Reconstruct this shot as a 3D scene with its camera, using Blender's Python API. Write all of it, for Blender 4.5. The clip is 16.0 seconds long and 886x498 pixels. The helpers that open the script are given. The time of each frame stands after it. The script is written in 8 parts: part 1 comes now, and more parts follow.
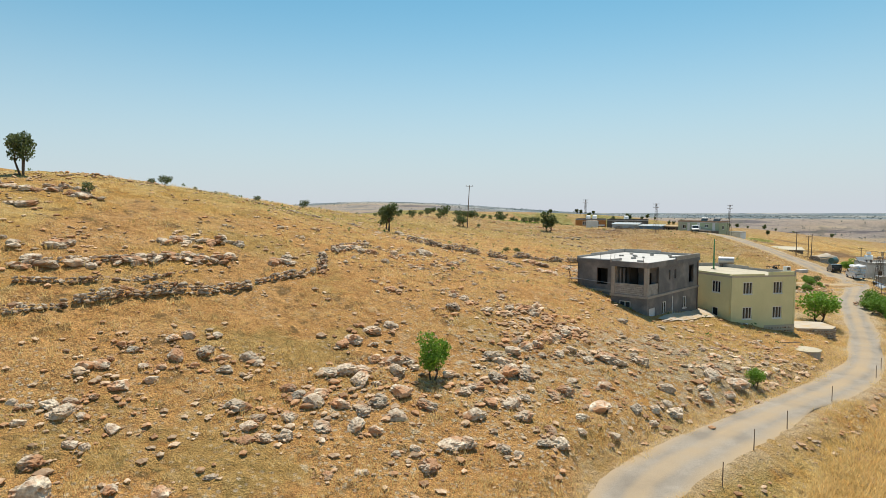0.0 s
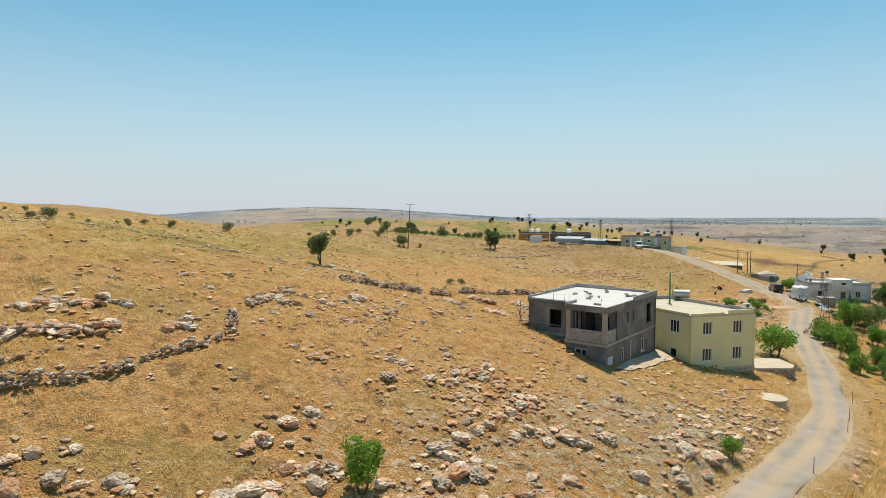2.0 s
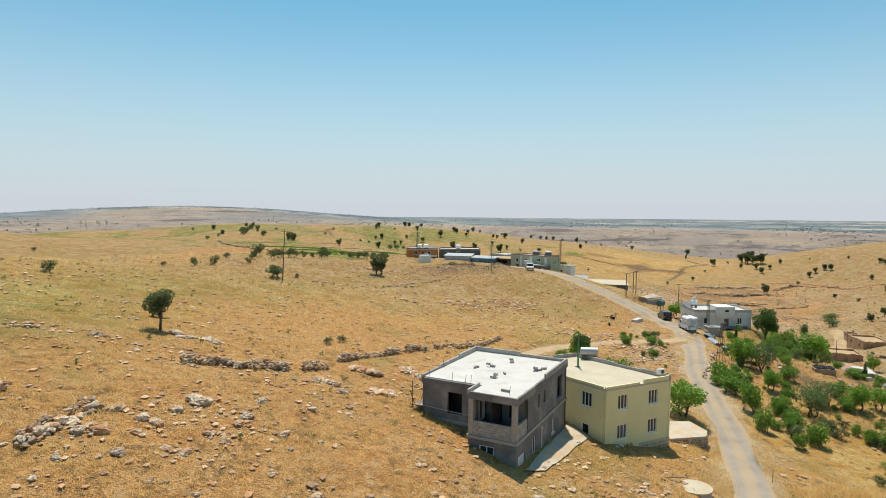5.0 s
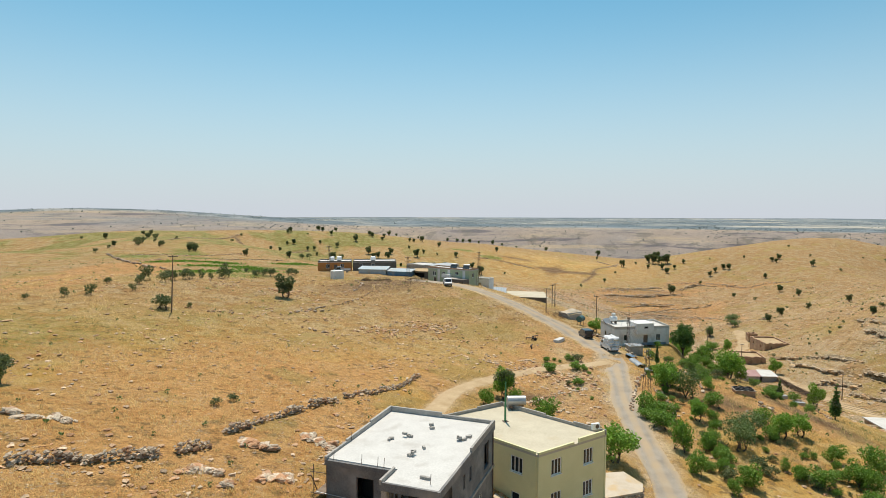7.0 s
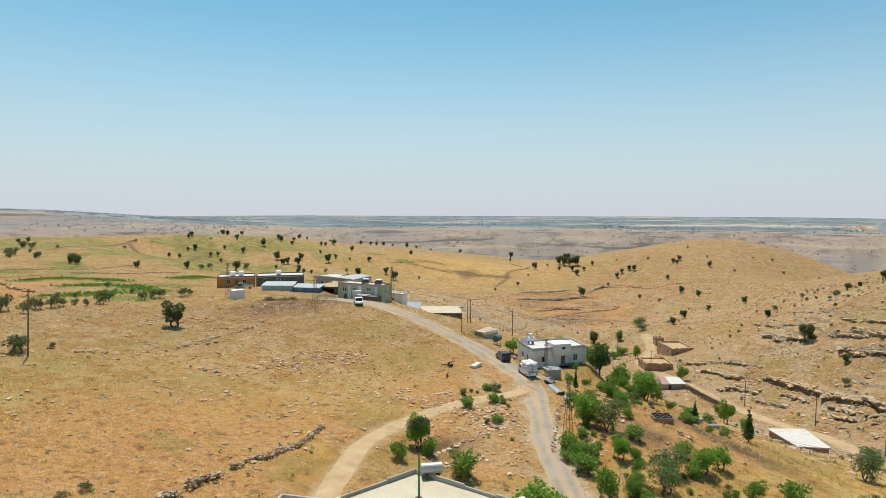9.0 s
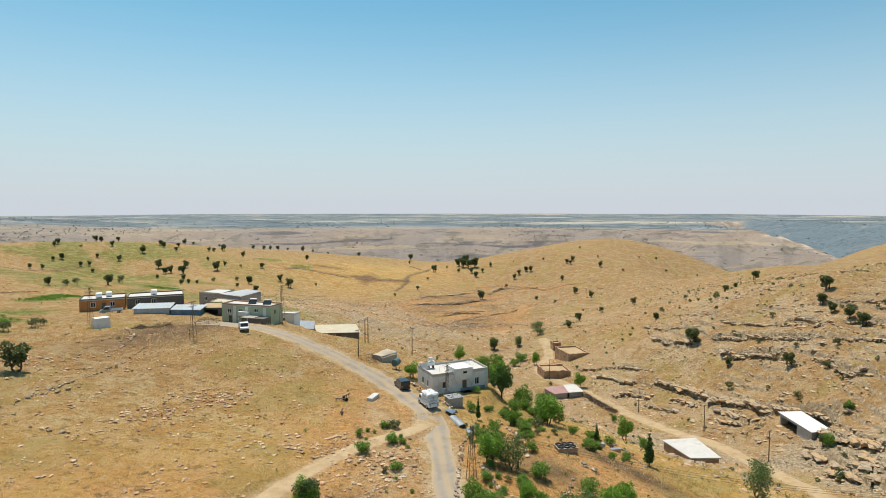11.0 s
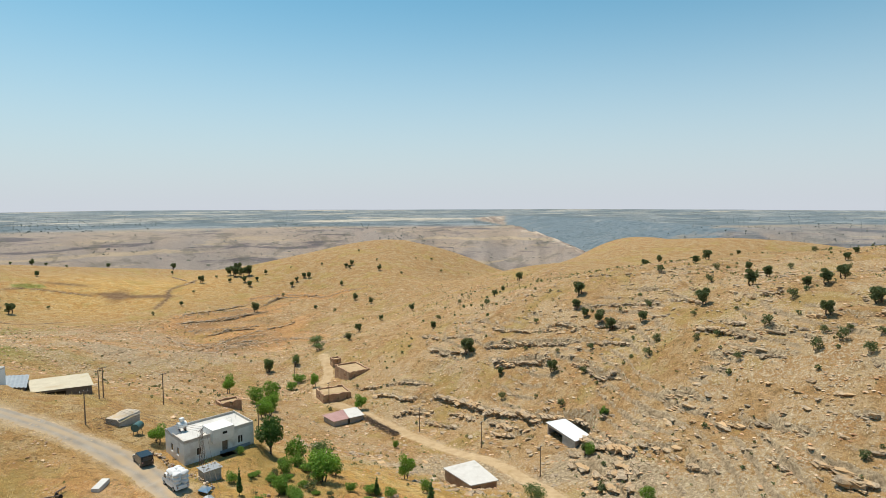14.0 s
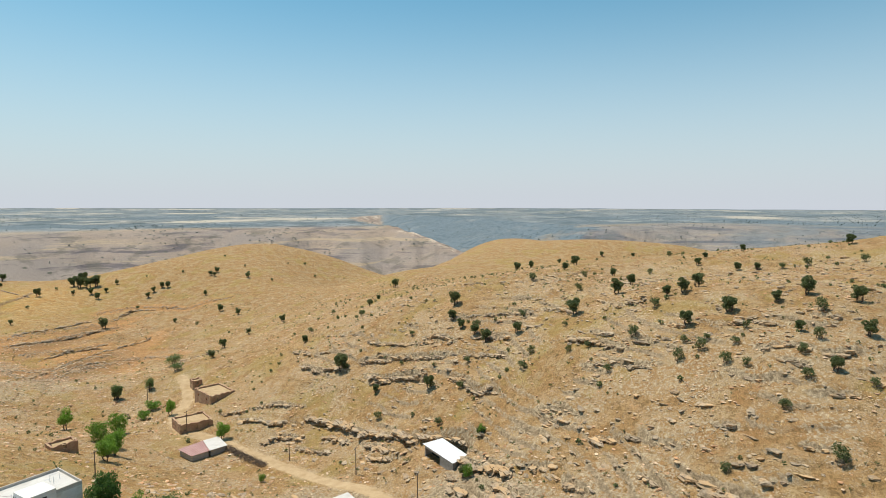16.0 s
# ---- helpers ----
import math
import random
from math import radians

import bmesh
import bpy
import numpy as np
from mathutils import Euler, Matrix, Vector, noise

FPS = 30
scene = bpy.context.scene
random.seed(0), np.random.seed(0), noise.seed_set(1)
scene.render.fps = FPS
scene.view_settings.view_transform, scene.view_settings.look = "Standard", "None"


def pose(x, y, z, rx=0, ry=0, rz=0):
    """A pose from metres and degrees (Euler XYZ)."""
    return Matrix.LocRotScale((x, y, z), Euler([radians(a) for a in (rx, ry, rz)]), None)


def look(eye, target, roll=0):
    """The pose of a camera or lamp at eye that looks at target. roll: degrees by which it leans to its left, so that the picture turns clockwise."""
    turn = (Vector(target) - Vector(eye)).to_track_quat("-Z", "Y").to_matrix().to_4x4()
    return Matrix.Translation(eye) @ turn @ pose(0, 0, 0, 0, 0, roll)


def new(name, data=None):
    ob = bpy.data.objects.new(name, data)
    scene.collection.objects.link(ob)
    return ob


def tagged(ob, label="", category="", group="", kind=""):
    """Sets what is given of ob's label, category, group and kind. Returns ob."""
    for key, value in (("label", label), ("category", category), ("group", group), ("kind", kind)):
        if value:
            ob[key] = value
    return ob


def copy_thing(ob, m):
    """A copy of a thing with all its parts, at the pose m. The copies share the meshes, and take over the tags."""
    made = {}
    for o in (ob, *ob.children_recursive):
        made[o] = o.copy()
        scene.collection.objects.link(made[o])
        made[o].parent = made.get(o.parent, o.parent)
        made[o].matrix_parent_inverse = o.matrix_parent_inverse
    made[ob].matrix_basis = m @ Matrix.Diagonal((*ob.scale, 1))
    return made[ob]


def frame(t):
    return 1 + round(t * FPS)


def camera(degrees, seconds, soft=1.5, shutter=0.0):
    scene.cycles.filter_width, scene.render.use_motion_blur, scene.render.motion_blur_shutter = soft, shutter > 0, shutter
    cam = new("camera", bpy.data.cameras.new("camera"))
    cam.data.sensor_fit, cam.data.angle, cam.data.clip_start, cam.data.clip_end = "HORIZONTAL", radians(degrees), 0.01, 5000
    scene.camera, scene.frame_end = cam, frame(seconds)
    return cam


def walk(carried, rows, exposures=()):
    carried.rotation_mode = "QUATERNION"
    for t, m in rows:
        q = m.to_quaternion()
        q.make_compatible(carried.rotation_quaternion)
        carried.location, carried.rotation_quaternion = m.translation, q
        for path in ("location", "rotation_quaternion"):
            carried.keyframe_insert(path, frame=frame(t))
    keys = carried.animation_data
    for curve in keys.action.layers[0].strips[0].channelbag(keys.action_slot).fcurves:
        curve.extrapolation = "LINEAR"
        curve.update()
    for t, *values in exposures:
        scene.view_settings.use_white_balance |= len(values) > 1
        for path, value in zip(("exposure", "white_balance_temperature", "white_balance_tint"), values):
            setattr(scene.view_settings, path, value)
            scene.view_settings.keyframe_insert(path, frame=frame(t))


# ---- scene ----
cam = camera(72.4, 16.0, 0.75)
PATH = [
    (0, (2.555, -0.348, 19.216), (2.456, 1.644, 19.074), 0.0),
    (0.5, (2.513, 1.632, 20.06), (2.459, 3.627, 19.921), 0.0),
    (1, (2.553, 3.593, 20.861), (2.543, 5.589, 20.728), 0.0),
    (1.5, (2.646, 5.555, 21.659), (2.683, 7.55, 21.529), 0.0),
    (2, (2.754, 7.561, 22.5), (2.846, 9.555, 22.372), -0.0),
    (2.5, (2.882, 9.573, 23.437), (3.03, 11.564, 23.309), 0.1),
    (3, (3.059, 11.634, 24.383), (3.265, 13.619, 24.254), 0.1),
    (3.5, (3.365, 13.63, 25.314), (3.629, 15.608, 25.184), 0.1),
    (4, (3.63, 15.709, 26.271), (3.959, 17.677, 26.139), 0.3),
    (6.5, (6.324, 25.99, 30.733), (6.982, 27.874, 30.602), 0.3),
    (7, (7.181, 28.011, 31.713), (7.904, 29.871, 31.58), 0.2),
    (7.5, (8.012, 29.951, 32.643), (8.799, 31.785, 32.511), 0.2),
    (8, (9.005, 31.774, 33.611), (9.856, 33.579, 33.477), 0.2),
    (8.5, (10.023, 33.575, 34.625), (10.938, 35.349, 34.489), 0.2),
    (9, (11.151, 35.258, 35.684), (12.128, 36.998, 35.545), 0.2),
    (11.5, (17.383, 42.626, 40.758), (18.704, 44.12, 40.608), 0.0),
    (12, (18.912, 43.862, 41.739), (20.308, 45.287, 41.586), -0.0),
    (12.5, (20.538, 44.919, 42.797), (22.02, 46.252, 42.641), -0.1),
    (13, (22.421, 46.012, 43.641), (23.996, 47.236, 43.483), -0.0),
    (13.5, (24.242, 46.919, 44.589), (25.893, 48.037, 44.429), -0.1),
    (14, (26.221, 47.653, 45.654), (27.935, 48.669, 45.49), -0.2),
    (14.5, (28.009, 48.286, 46.655), (29.775, 49.21, 46.489), -0.2),
    (15, (29.821, 48.971, 47.333), (31.636, 49.795, 47.166), -0.1),
    (15.5, (31.744, 49.443, 48.114), (33.598, 50.173, 47.945), -0.1),
    (16, (33.459, 49.905, 48.91), (35.342, 50.555, 48.74), -0.0),
]
walk(cam, [(t, look(eye, target, roll)) for t, eye, target, roll in PATH])

# ---- sky and sun ----
SUN_EL, SUN_AZ = radians(69), radians(11)
world = bpy.data.worlds.new("sky")
scene.world = world
world.use_nodes = True
wn, wl = world.node_tree.nodes, world.node_tree.links
sky = wn.new("ShaderNodeTexSky")
sky.sky_type, sky.sun_disc = "NISHITA", False
sky.sun_elevation, sky.sun_rotation = SUN_EL, SUN_AZ
sky.altitude, sky.air_density, sky.dust_density, sky.ozone_density = 300, 1.0, 0.7, 2.0
# dust haze that pales the sky towards the horizon all round
up = wn.new("ShaderNodeSeparateXYZ")
wl.new(wn.new("ShaderNodeTexCoord").outputs["Generated"], up.inputs[0])
clear = wn.new("ShaderNodeMapRange")
clear.interpolation_type = "SMOOTHERSTEP"
clear.inputs[1].default_value, clear.inputs[2].default_value = -0.12, 0.42
wl.new(up.outputs["Z"], clear.inputs[0])
tint = wn.new("ShaderNodeMix")
tint.data_type, tint.blend_type = "RGBA", "MULTIPLY"
tint.inputs["Factor"].default_value, tint.inputs["B"].default_value = 1.0, (0.56, 1.0, 0.93, 1)
wl.new(sky.outputs[0], tint.inputs["A"])
haze = wn.new("ShaderNodeMix")
haze.data_type = "RGBA"
haze.inputs["A"].default_value = (4.8, 5.05, 5.6, 1)
wl.new(clear.outputs[0], haze.inputs["Factor"])
wl.new(tint.outputs["Result"], haze.inputs["B"])
wl.new(haze.outputs["Result"], wn["Background"].inputs[0])
wn["Background"].inputs[1].default_value = 0.13
sun = new("sun", bpy.data.lights.new("sun", "SUN"))
sun.data.energy, sun.data.angle, sun.data.color = 5.0, radians(0.6), (1.0, 0.9, 0.76)
sun.matrix_world = look((0, 0, 0), (-math.sin(SUN_AZ) * math.cos(SUN_EL), -math.cos(SUN_AZ) * math.cos(SUN_EL), -math.sin(SUN_EL)))
scene.view_settings.exposure = 0.0

# ---- materials ----
def surface(name, a, b, scale=3.0, rough=0.85, bump=0.3, fine=22.0, stain=None, stain_scale=0.5, metal=0.0, vary=0.0, dist=0.05, stain_at=(0.5, 0.7), island=False):
    """Two tones mixed by grain, an optional third tone in patches, relief, and a spread of lightness from piece to piece."""
    m = bpy.data.materials.new(name)
    m.use_nodes = True
    n, l = m.node_tree.nodes, m.node_tree.links
    bsdf = n["Principled BSDF"]
    bsdf.inputs["Roughness"].default_value, bsdf.inputs["Metallic"].default_value = rough, metal
    geo = n.new("ShaderNodeNewGeometry")
    big, small = n.new("ShaderNodeTexNoise"), n.new("ShaderNodeTexNoise")
    for t, s in ((big, scale), (small, fine)):
        t.inputs["Scale"].default_value, t.inputs["Detail"].default_value = s, 6
        l.new(geo.outputs["Position"], t.inputs["Vector"])
    ramp = n.new("ShaderNodeValToRGB")
    ramp.color_ramp.elements[0].position, ramp.color_ramp.elements[1].position = 0.36, 0.64
    ramp.color_ramp.elements[0].color, ramp.color_ramp.elements[1].color = (*a, 1), (*b, 1)
    add = n.new("ShaderNodeMath")
    add.operation = "MULTIPLY_ADD"
    add.inputs[1].default_value = 0.45
    half = n.new("ShaderNodeMath")
    half.operation = "MULTIPLY"
    half.inputs[1].default_value = 0.55
    l.new(small.outputs["Fac"], half.inputs[0])
    l.new(big.outputs["Fac"], add.inputs[0])
    l.new(half.outputs[0], add.inputs[2])
    l.new(add.outputs[0], ramp.inputs[0])
    out = ramp.outputs["Color"]
    if stain:
        sn = n.new("ShaderNodeTexNoise")
        sn.inputs["Scale"].default_value, sn.inputs["Detail"].default_value = stain_scale, 8
        l.new(geo.outputs["Position"], sn.inputs["Vector"])
        sr = n.new("ShaderNodeMapRange")
        sr.inputs[1].default_value, sr.inputs[2].default_value = stain_at
        l.new(sn.outputs["Fac"], sr.inputs[0])
        mix = n.new("ShaderNodeMix")
        mix.data_type = "RGBA"
        l.new(sr.outputs[0], mix.inputs["Factor"])
        l.new(out, mix.inputs["A"])
        mix.inputs["B"].default_value = (*stain, 1)
        out = mix.outputs["Result"]
    if vary:
        if island:
            src = geo.outputs["Random Per Island"]
        else:
            src = n.new("ShaderNodeObjectInfo").outputs["Random"]
        mr = n.new("ShaderNodeMapRange")
        mr.inputs[3].default_value, mr.inputs[4].default_value = 1 - vary, 1 + vary
        l.new(src, mr.inputs[0])
        hsv = n.new("ShaderNodeHueSaturation")
        l.new(mr.outputs[0], hsv.inputs["Value"])
        l.new(out, hsv.inputs["Color"])
        out = hsv.outputs["Color"]
    l.new(out, bsdf.inputs["Base Color"])
    if bump:
        bp = n.new("ShaderNodeBump")
        bp.inputs["Strength"].default_value, bp.inputs["Distance"].default_value = bump, dist
        l.new(add.outputs[0], bp.inputs["Height"])
        l.new(bp.outputs["Normal"], bsdf.inputs["Normal"])
    return m


M_STONE = surface("limestone", (0.3, 0.2, 0.125), (0.76, 0.65, 0.5), 2.2, 0.92, 1.0, 6, stain=(0.44, 0.235, 0.12), stain_scale=0.8, stain_at=(0.5, 0.6), vary=0.25, dist=0.15)
M_WALLSTONE = surface("grey_field_stone", (0.2, 0.145, 0.1), (0.58, 0.48, 0.36), 2.2, 0.92, 0.8, 11, stain=(0.33, 0.18, 0.095), stain_scale=1.0, stain_at=(0.48, 0.62), vary=0.4)
M_STONES = surface("loose_limestone", (0.38, 0.245, 0.145), (0.68, 0.53, 0.37), 1.2, 0.92, 0.8, 8, stain=(0.46, 0.25, 0.125), stain_scale=0.4, stain_at=(0.44, 0.58), vary=0.35, island=True)
M_LEDGE = surface("bedded_limestone", (0.17, 0.125, 0.085), (0.5, 0.395, 0.27), 1.1, 0.93, 1.0, 5, stain=(0.45, 0.3, 0.16), stain_scale=0.4, stain_at=(0.46, 0.6), vary=0.25, island=True, dist=0.15)
M_CONCRETE = surface("grey_render", (0.12, 0.118, 0.12), (0.2, 0.195, 0.19), 0.9, 0.9, 0.25, 9, stain=(0.3, 0.28, 0.255), stain_scale=0.5, stain_at=(0.5, 0.72))
M_BEAM = surface("cast_concrete", (0.3, 0.27, 0.23), (0.42, 0.38, 0.33), 1.4, 0.9, 0.3, 12)
M_DUSTY = surface("dusty_concrete", (0.42, 0.35, 0.27), (0.56, 0.485, 0.385), 0.9, 0.9, 0.3, 9, stain=(0.5, 0.37, 0.22), stain_scale=0.6, stain_at=(0.48, 0.62))
M_SCREED = surface("white_screed", (0.5, 0.48, 0.45), (0.61, 0.59, 0.555), 0.7, 0.85, 0.15, 7, stain=(0.42, 0.39, 0.35), stain_scale=0.45, stain_at=(0.56, 0.76))
M_ROOF_CREAM = surface("cream_roof", (0.44, 0.385, 0.28), (0.57, 0.51, 0.385), 0.6, 0.85, 0.1, 9, stain=(0.42, 0.335, 0.215), stain_scale=0.3, stain_at=(0.55, 0.75))
M_YELLOW = surface("pale_yellow_paint", (0.66, 0.63, 0.34), (0.76, 0.72, 0.42), 0.7, 0.8, 0.12, 16, stain=(0.56, 0.53, 0.31), stain_scale=0.4, stain_at=(0.6, 0.78))
M_WHITE = surface("white_paint", (0.66, 0.64, 0.6), (0.8, 0.79, 0.76), 0.8, 0.7, 0.1, 12, stain=(0.5, 0.46, 0.4), stain_scale=0.5, stain_at=(0.58, 0.78))
M_GREEN_PAINT = surface("pale_green_paint", (0.36, 0.42, 0.27), (0.46, 0.52, 0.34), 0.8, 0.8, 0.1, 12, stain=(0.45, 0.42, 0.36), stain_scale=0.4)
M_WALLPLASTER = surface("stained_plaster", (0.36, 0.31, 0.26), (0.6, 0.56, 0.5), 0.8, 0.85, 0.2, 9)
M_BLOCK = surface("concrete_block", (0.28, 0.26, 0.23), (0.45, 0.42, 0.38), 2.0, 0.9, 0.4, 12, vary=0.12)
M_OCHRE = surface("ochre_plaster", (0.42, 0.17, 0.05), (0.55, 0.25, 0.08), 1.0, 0.85, 0.2, 10)
# dark plaster; on the long shed it paints a wall in shadow
M_DARKWALL = surface("dark_plaster_and_shade", (0.1, 0.09, 0.08), (0.17, 0.15, 0.13), 1.0, 0.9, 0.2, 10)
M_MUD = surface("mud_brick", (0.3, 0.17, 0.1), (0.44, 0.28, 0.18), 1.5, 0.95, 0.5, 9, stain=(0.5, 0.36, 0.22), stain_scale=0.6)
M_METAL = surface("galvanised_sheet", (0.34, 0.345, 0.35), (0.48, 0.485, 0.49), 1.0, 0.45, 0.05, 12, metal=0.7)
M_WHITE_METAL = surface("white_sheet_metal", (0.58, 0.61, 0.64), (0.7, 0.72, 0.74), 0.5, 0.5, 0.05, 8, stain=(0.42, 0.38, 0.33), stain_scale=0.5, stain_at=(0.6, 0.8))
M_RED_METAL = surface("red_sheet_metal", (0.3, 0.15, 0.135), (0.42, 0.25, 0.225), 0.7, 0.55, 0.05, 10)
M_STEEL = surface("rusty_steel", (0.1, 0.075, 0.06), (0.2, 0.15, 0.12), 3, 0.7, 0.1, 14, metal=0.4)
M_WOOD = surface("weathered_wood", (0.13, 0.09, 0.06), (0.24, 0.18, 0.13), 4, 0.85, 0.3, 20)
M_GREENPOLE = surface("green_paint", (0.05, 0.2, 0.08), (0.08, 0.28, 0.12), 2, 0.6, 0.05, 14)
M_PVC = surface("white_plastic", (0.74, 0.74, 0.72), (0.82, 0.82, 0.8), 2, 0.4, 0.0, 10)
M_DRUM = surface("blue_green_paint", (0.03, 0.09, 0.09), (0.06, 0.14, 0.13), 1.5, 0.5, 0.1, 10)
# near-black that paints the darkness inside openings; also the van grille
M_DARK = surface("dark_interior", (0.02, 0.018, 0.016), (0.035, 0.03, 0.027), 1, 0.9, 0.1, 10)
M_BARK = surface("bark", (0.07, 0.05, 0.035), (0.14, 0.1, 0.07), 5, 0.9, 0.6, 20)
M_TARP_BLUE = surface("blue_tarpaulin", (0.05, 0.13, 0.24), (0.12, 0.24, 0.36), 0.8, 0.5, 0.15, 6, stain=(0.3, 0.3, 0.28), stain_scale=0.5)
M_TARP_PALE = surface("pale_tarpaulin", (0.32, 0.38, 0.42), (0.48, 0.53, 0.56), 0.8, 0.55, 0.15, 6, stain=(0.4, 0.34, 0.26), stain_scale=0.4)
M_TARP_WHITE = surface("white_sacking", (0.55, 0.56, 0.58), (0.76, 0.76, 0.75), 2.0, 0.7, 0.3, 9)
M_BLACKPAINT = surface("black_car_paint", (0.008, 0.009, 0.011), (0.014, 0.015, 0.018), 1, 0.18, 0.0, 10)
M_WHITEPAINT = surface("white_car_paint", (0.72, 0.73, 0.74), (0.8, 0.8, 0.81), 1, 0.25, 0.0, 10)
M_SILVERBLUE = surface("silver_blue_car_paint", (0.2, 0.27, 0.31), (0.26, 0.33, 0.37), 1, 0.3, 0.0, 10, metal=0.3)
M_TYRE = surface("tyre_rubber", (0.012, 0.012, 0.012), (0.025, 0.025, 0.025), 4, 0.85, 0.1, 20)
M_BRUSH = surface("dry_brushwood", (0.14, 0.1, 0.075), (0.28, 0.21, 0.16), 4, 0.95, 0.3, 20)


def glass(name, tint):
    m = bpy.data.materials.new(name)
    m.use_nodes = True
    b = m.node_tree.nodes["Principled BSDF"]
    b.inputs["Base Color"].default_value, b.inputs["Roughness"].default_value, b.inputs["IOR"].default_value = (*tint, 1), 0.06, 1.5
    return m


M_GLASS = glass("dark_window_glass", (0.025, 0.03, 0.035))


def thin(m, share=0.4):
    """Lets light through thin leaves and blades."""
    n, l = m.node_tree.nodes, m.node_tree.links
    bsdf = n["Principled BSDF"]
    t, mix = n.new("ShaderNodeBsdfTranslucent"), n.new("ShaderNodeMixShader")
    l.new(bsdf.inputs["Base Color"].links[0].from_socket, t.inputs["Color"])
    mix.inputs[0].default_value = share
    l.new(bsdf.outputs[0], mix.inputs[1])
    l.new(t.outputs[0], mix.inputs[2])
    l.new(mix.outputs[0], n["Material Output"].inputs["Surface"])
    return m


def leaf(name, a, b):
    return thin(surface(name, a, b, 1.2, 0.6, 0.0, 9, vary=0.25, island=True))


M_LEAF_OAK = leaf("oak_leaf", (0.075, 0.105, 0.034), (0.165, 0.205, 0.075))
M_LEAF_BUSH = leaf("bush_leaf", (0.09, 0.19, 0.02), (0.23, 0.38, 0.05))
M_LEAF_BRIGHT = leaf("bright_leaf", (0.12, 0.25, 0.025), (0.26, 0.43, 0.05))
M_LEAF_GREY = leaf("olive_leaf", (0.09, 0.15, 0.04), (0.18, 0.25, 0.075))
M_LEAF_DARK = leaf("dark_leaf", (0.05, 0.12, 0.022), (0.12, 0.215, 0.04))
# leaf tones for far trees, greyed and blued to paint in haze
M_LEAF_FAR = leaf("hazed_far_leaf", (0.12, 0.155, 0.15), (0.18, 0.215, 0.2))
M_STRAW = thin(surface("dry_grass", (0.66, 0.46, 0.17), (0.84, 0.65, 0.32), 0.5, 0.85, 0.0, 6, vary=0.25, island=True), 0.55)
M_HERB = thin(surface("green_herbs", (0.12, 0.16, 0.04), (0.27, 0.29, 0.09), 0.5, 0.8, 0.0, 6, vary=0.25, island=True), 0.45)


def ground_material():
    """Dry grass over red earth, with stone, greenery and haze-tinted far plain masked by the sheet's cover layer."""
    m = bpy.data.materials.new("dry_hillside")
    m.use_nodes = True
    n, l = m.node_tree.nodes, m.node_tree.links
    bsdf = n["Principled BSDF"]
    bsdf.inputs["Roughness"].default_value = 0.95
    bsdf.inputs["Specular IOR Level"].default_value = 0.1
    geo = n.new("ShaderNodeNewGeometry")

    def noise_at(scale, detail=8, rough=0.6):
        t = n.new("ShaderNodeTexNoise")
        t.inputs["Scale"].default_value, t.inputs["Detail"].default_value, t.inputs["Roughness"].default_value = scale, detail, rough
        l.new(geo.outputs["Position"], t.inputs["Vector"])
        return t.outputs["Fac"]

    def ranged(src, lo, hi, a=0.0, b=1.0):
        r = n.new("ShaderNodeMapRange")
        for k, v in enumerate((lo, hi, a, b)):
            r.inputs[k + 1].default_value = v
        l.new(src, r.inputs[0])
        return r.outputs[0]

    def times(a, b, op="MULTIPLY"):
        r = n.new("ShaderNodeMath")
        r.operation = op
        l.new(a, r.inputs[0])
        if isinstance(b, float):
            r.inputs[1].default_value = b
        else:
            l.new(b, r.inputs[1])
        return r.outputs[0]

    def mixed(fac, a, b):
        r = n.new("ShaderNodeMix")
        r.data_type = "RGBA"
        l.new(fac, r.inputs["Factor"])
        for key, v in (("A", a), ("B", b)):
            if isinstance(v, tuple):
                r.inputs[key].default_value = (*v, 1)
            else:
                l.new(v, r.inputs[key])
        return r.outputs["Result"]

    broad, mid, fine, tiny = noise_at(0.035, 5), noise_at(0.25, 6), noise_at(1.6, 6), noise_at(9.0, 4)
    cover = n.new("ShaderNodeVertexColor")
    cover.layer_name = "cover"
    split = n.new("ShaderNodeSeparateColor")
    l.new(cover.outputs["Color"], split.inputs[0])
    red, green, stone = split.outputs
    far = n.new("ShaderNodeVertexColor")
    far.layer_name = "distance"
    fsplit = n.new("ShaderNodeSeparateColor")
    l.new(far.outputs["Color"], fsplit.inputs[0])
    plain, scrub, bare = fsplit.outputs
    tone = n.new("ShaderNodeVertexColor")
    tone.layer_name = "tone"
    tsplit = n.new("ShaderNodeSeparateColor")
    l.new(tone.outputs["Color"], tsplit.inputs[0])
    ochre, table, riser = tsplit.outputs
    cliff = n.new("ShaderNodeVertexColor")
    cliff.layer_name = "cliff"
    csplit = n.new("ShaderNodeSeparateColor")
    l.new(cliff.outputs["Color"], csplit.inputs[0])
    pale, sandy = csplit.outputs[0], csplit.outputs[2]
    patch = noise_at(0.1, 7, 0.65)
    straw = mixed(ranged(patch, 0.44, 0.56), (0.69, 0.42, 0.125), (0.64, 0.335, 0.09))
    straw = mixed(ranged(mid, 0.47, 0.56), straw, (0.74, 0.515, 0.2))
    straw = mixed(times(ranged(fine, 0.5, 0.57), 0.6), straw, (0.42, 0.26, 0.08))
    dry = mixed(ranged(patch, 0.43, 0.57), (0.48, 0.305, 0.14), (0.455, 0.26, 0.11))
    dry = mixed(ranged(mid, 0.47, 0.57), dry, (0.54, 0.385, 0.21))
    dry = mixed(times(ranged(fine, 0.5, 0.58), 0.8), dry, (0.23, 0.145, 0.063))
    straw = mixed(ochre, straw, dry)
    earth = mixed(ranged(fine, 0.35, 0.65), (0.52, 0.25, 0.09), (0.7, 0.385, 0.155))
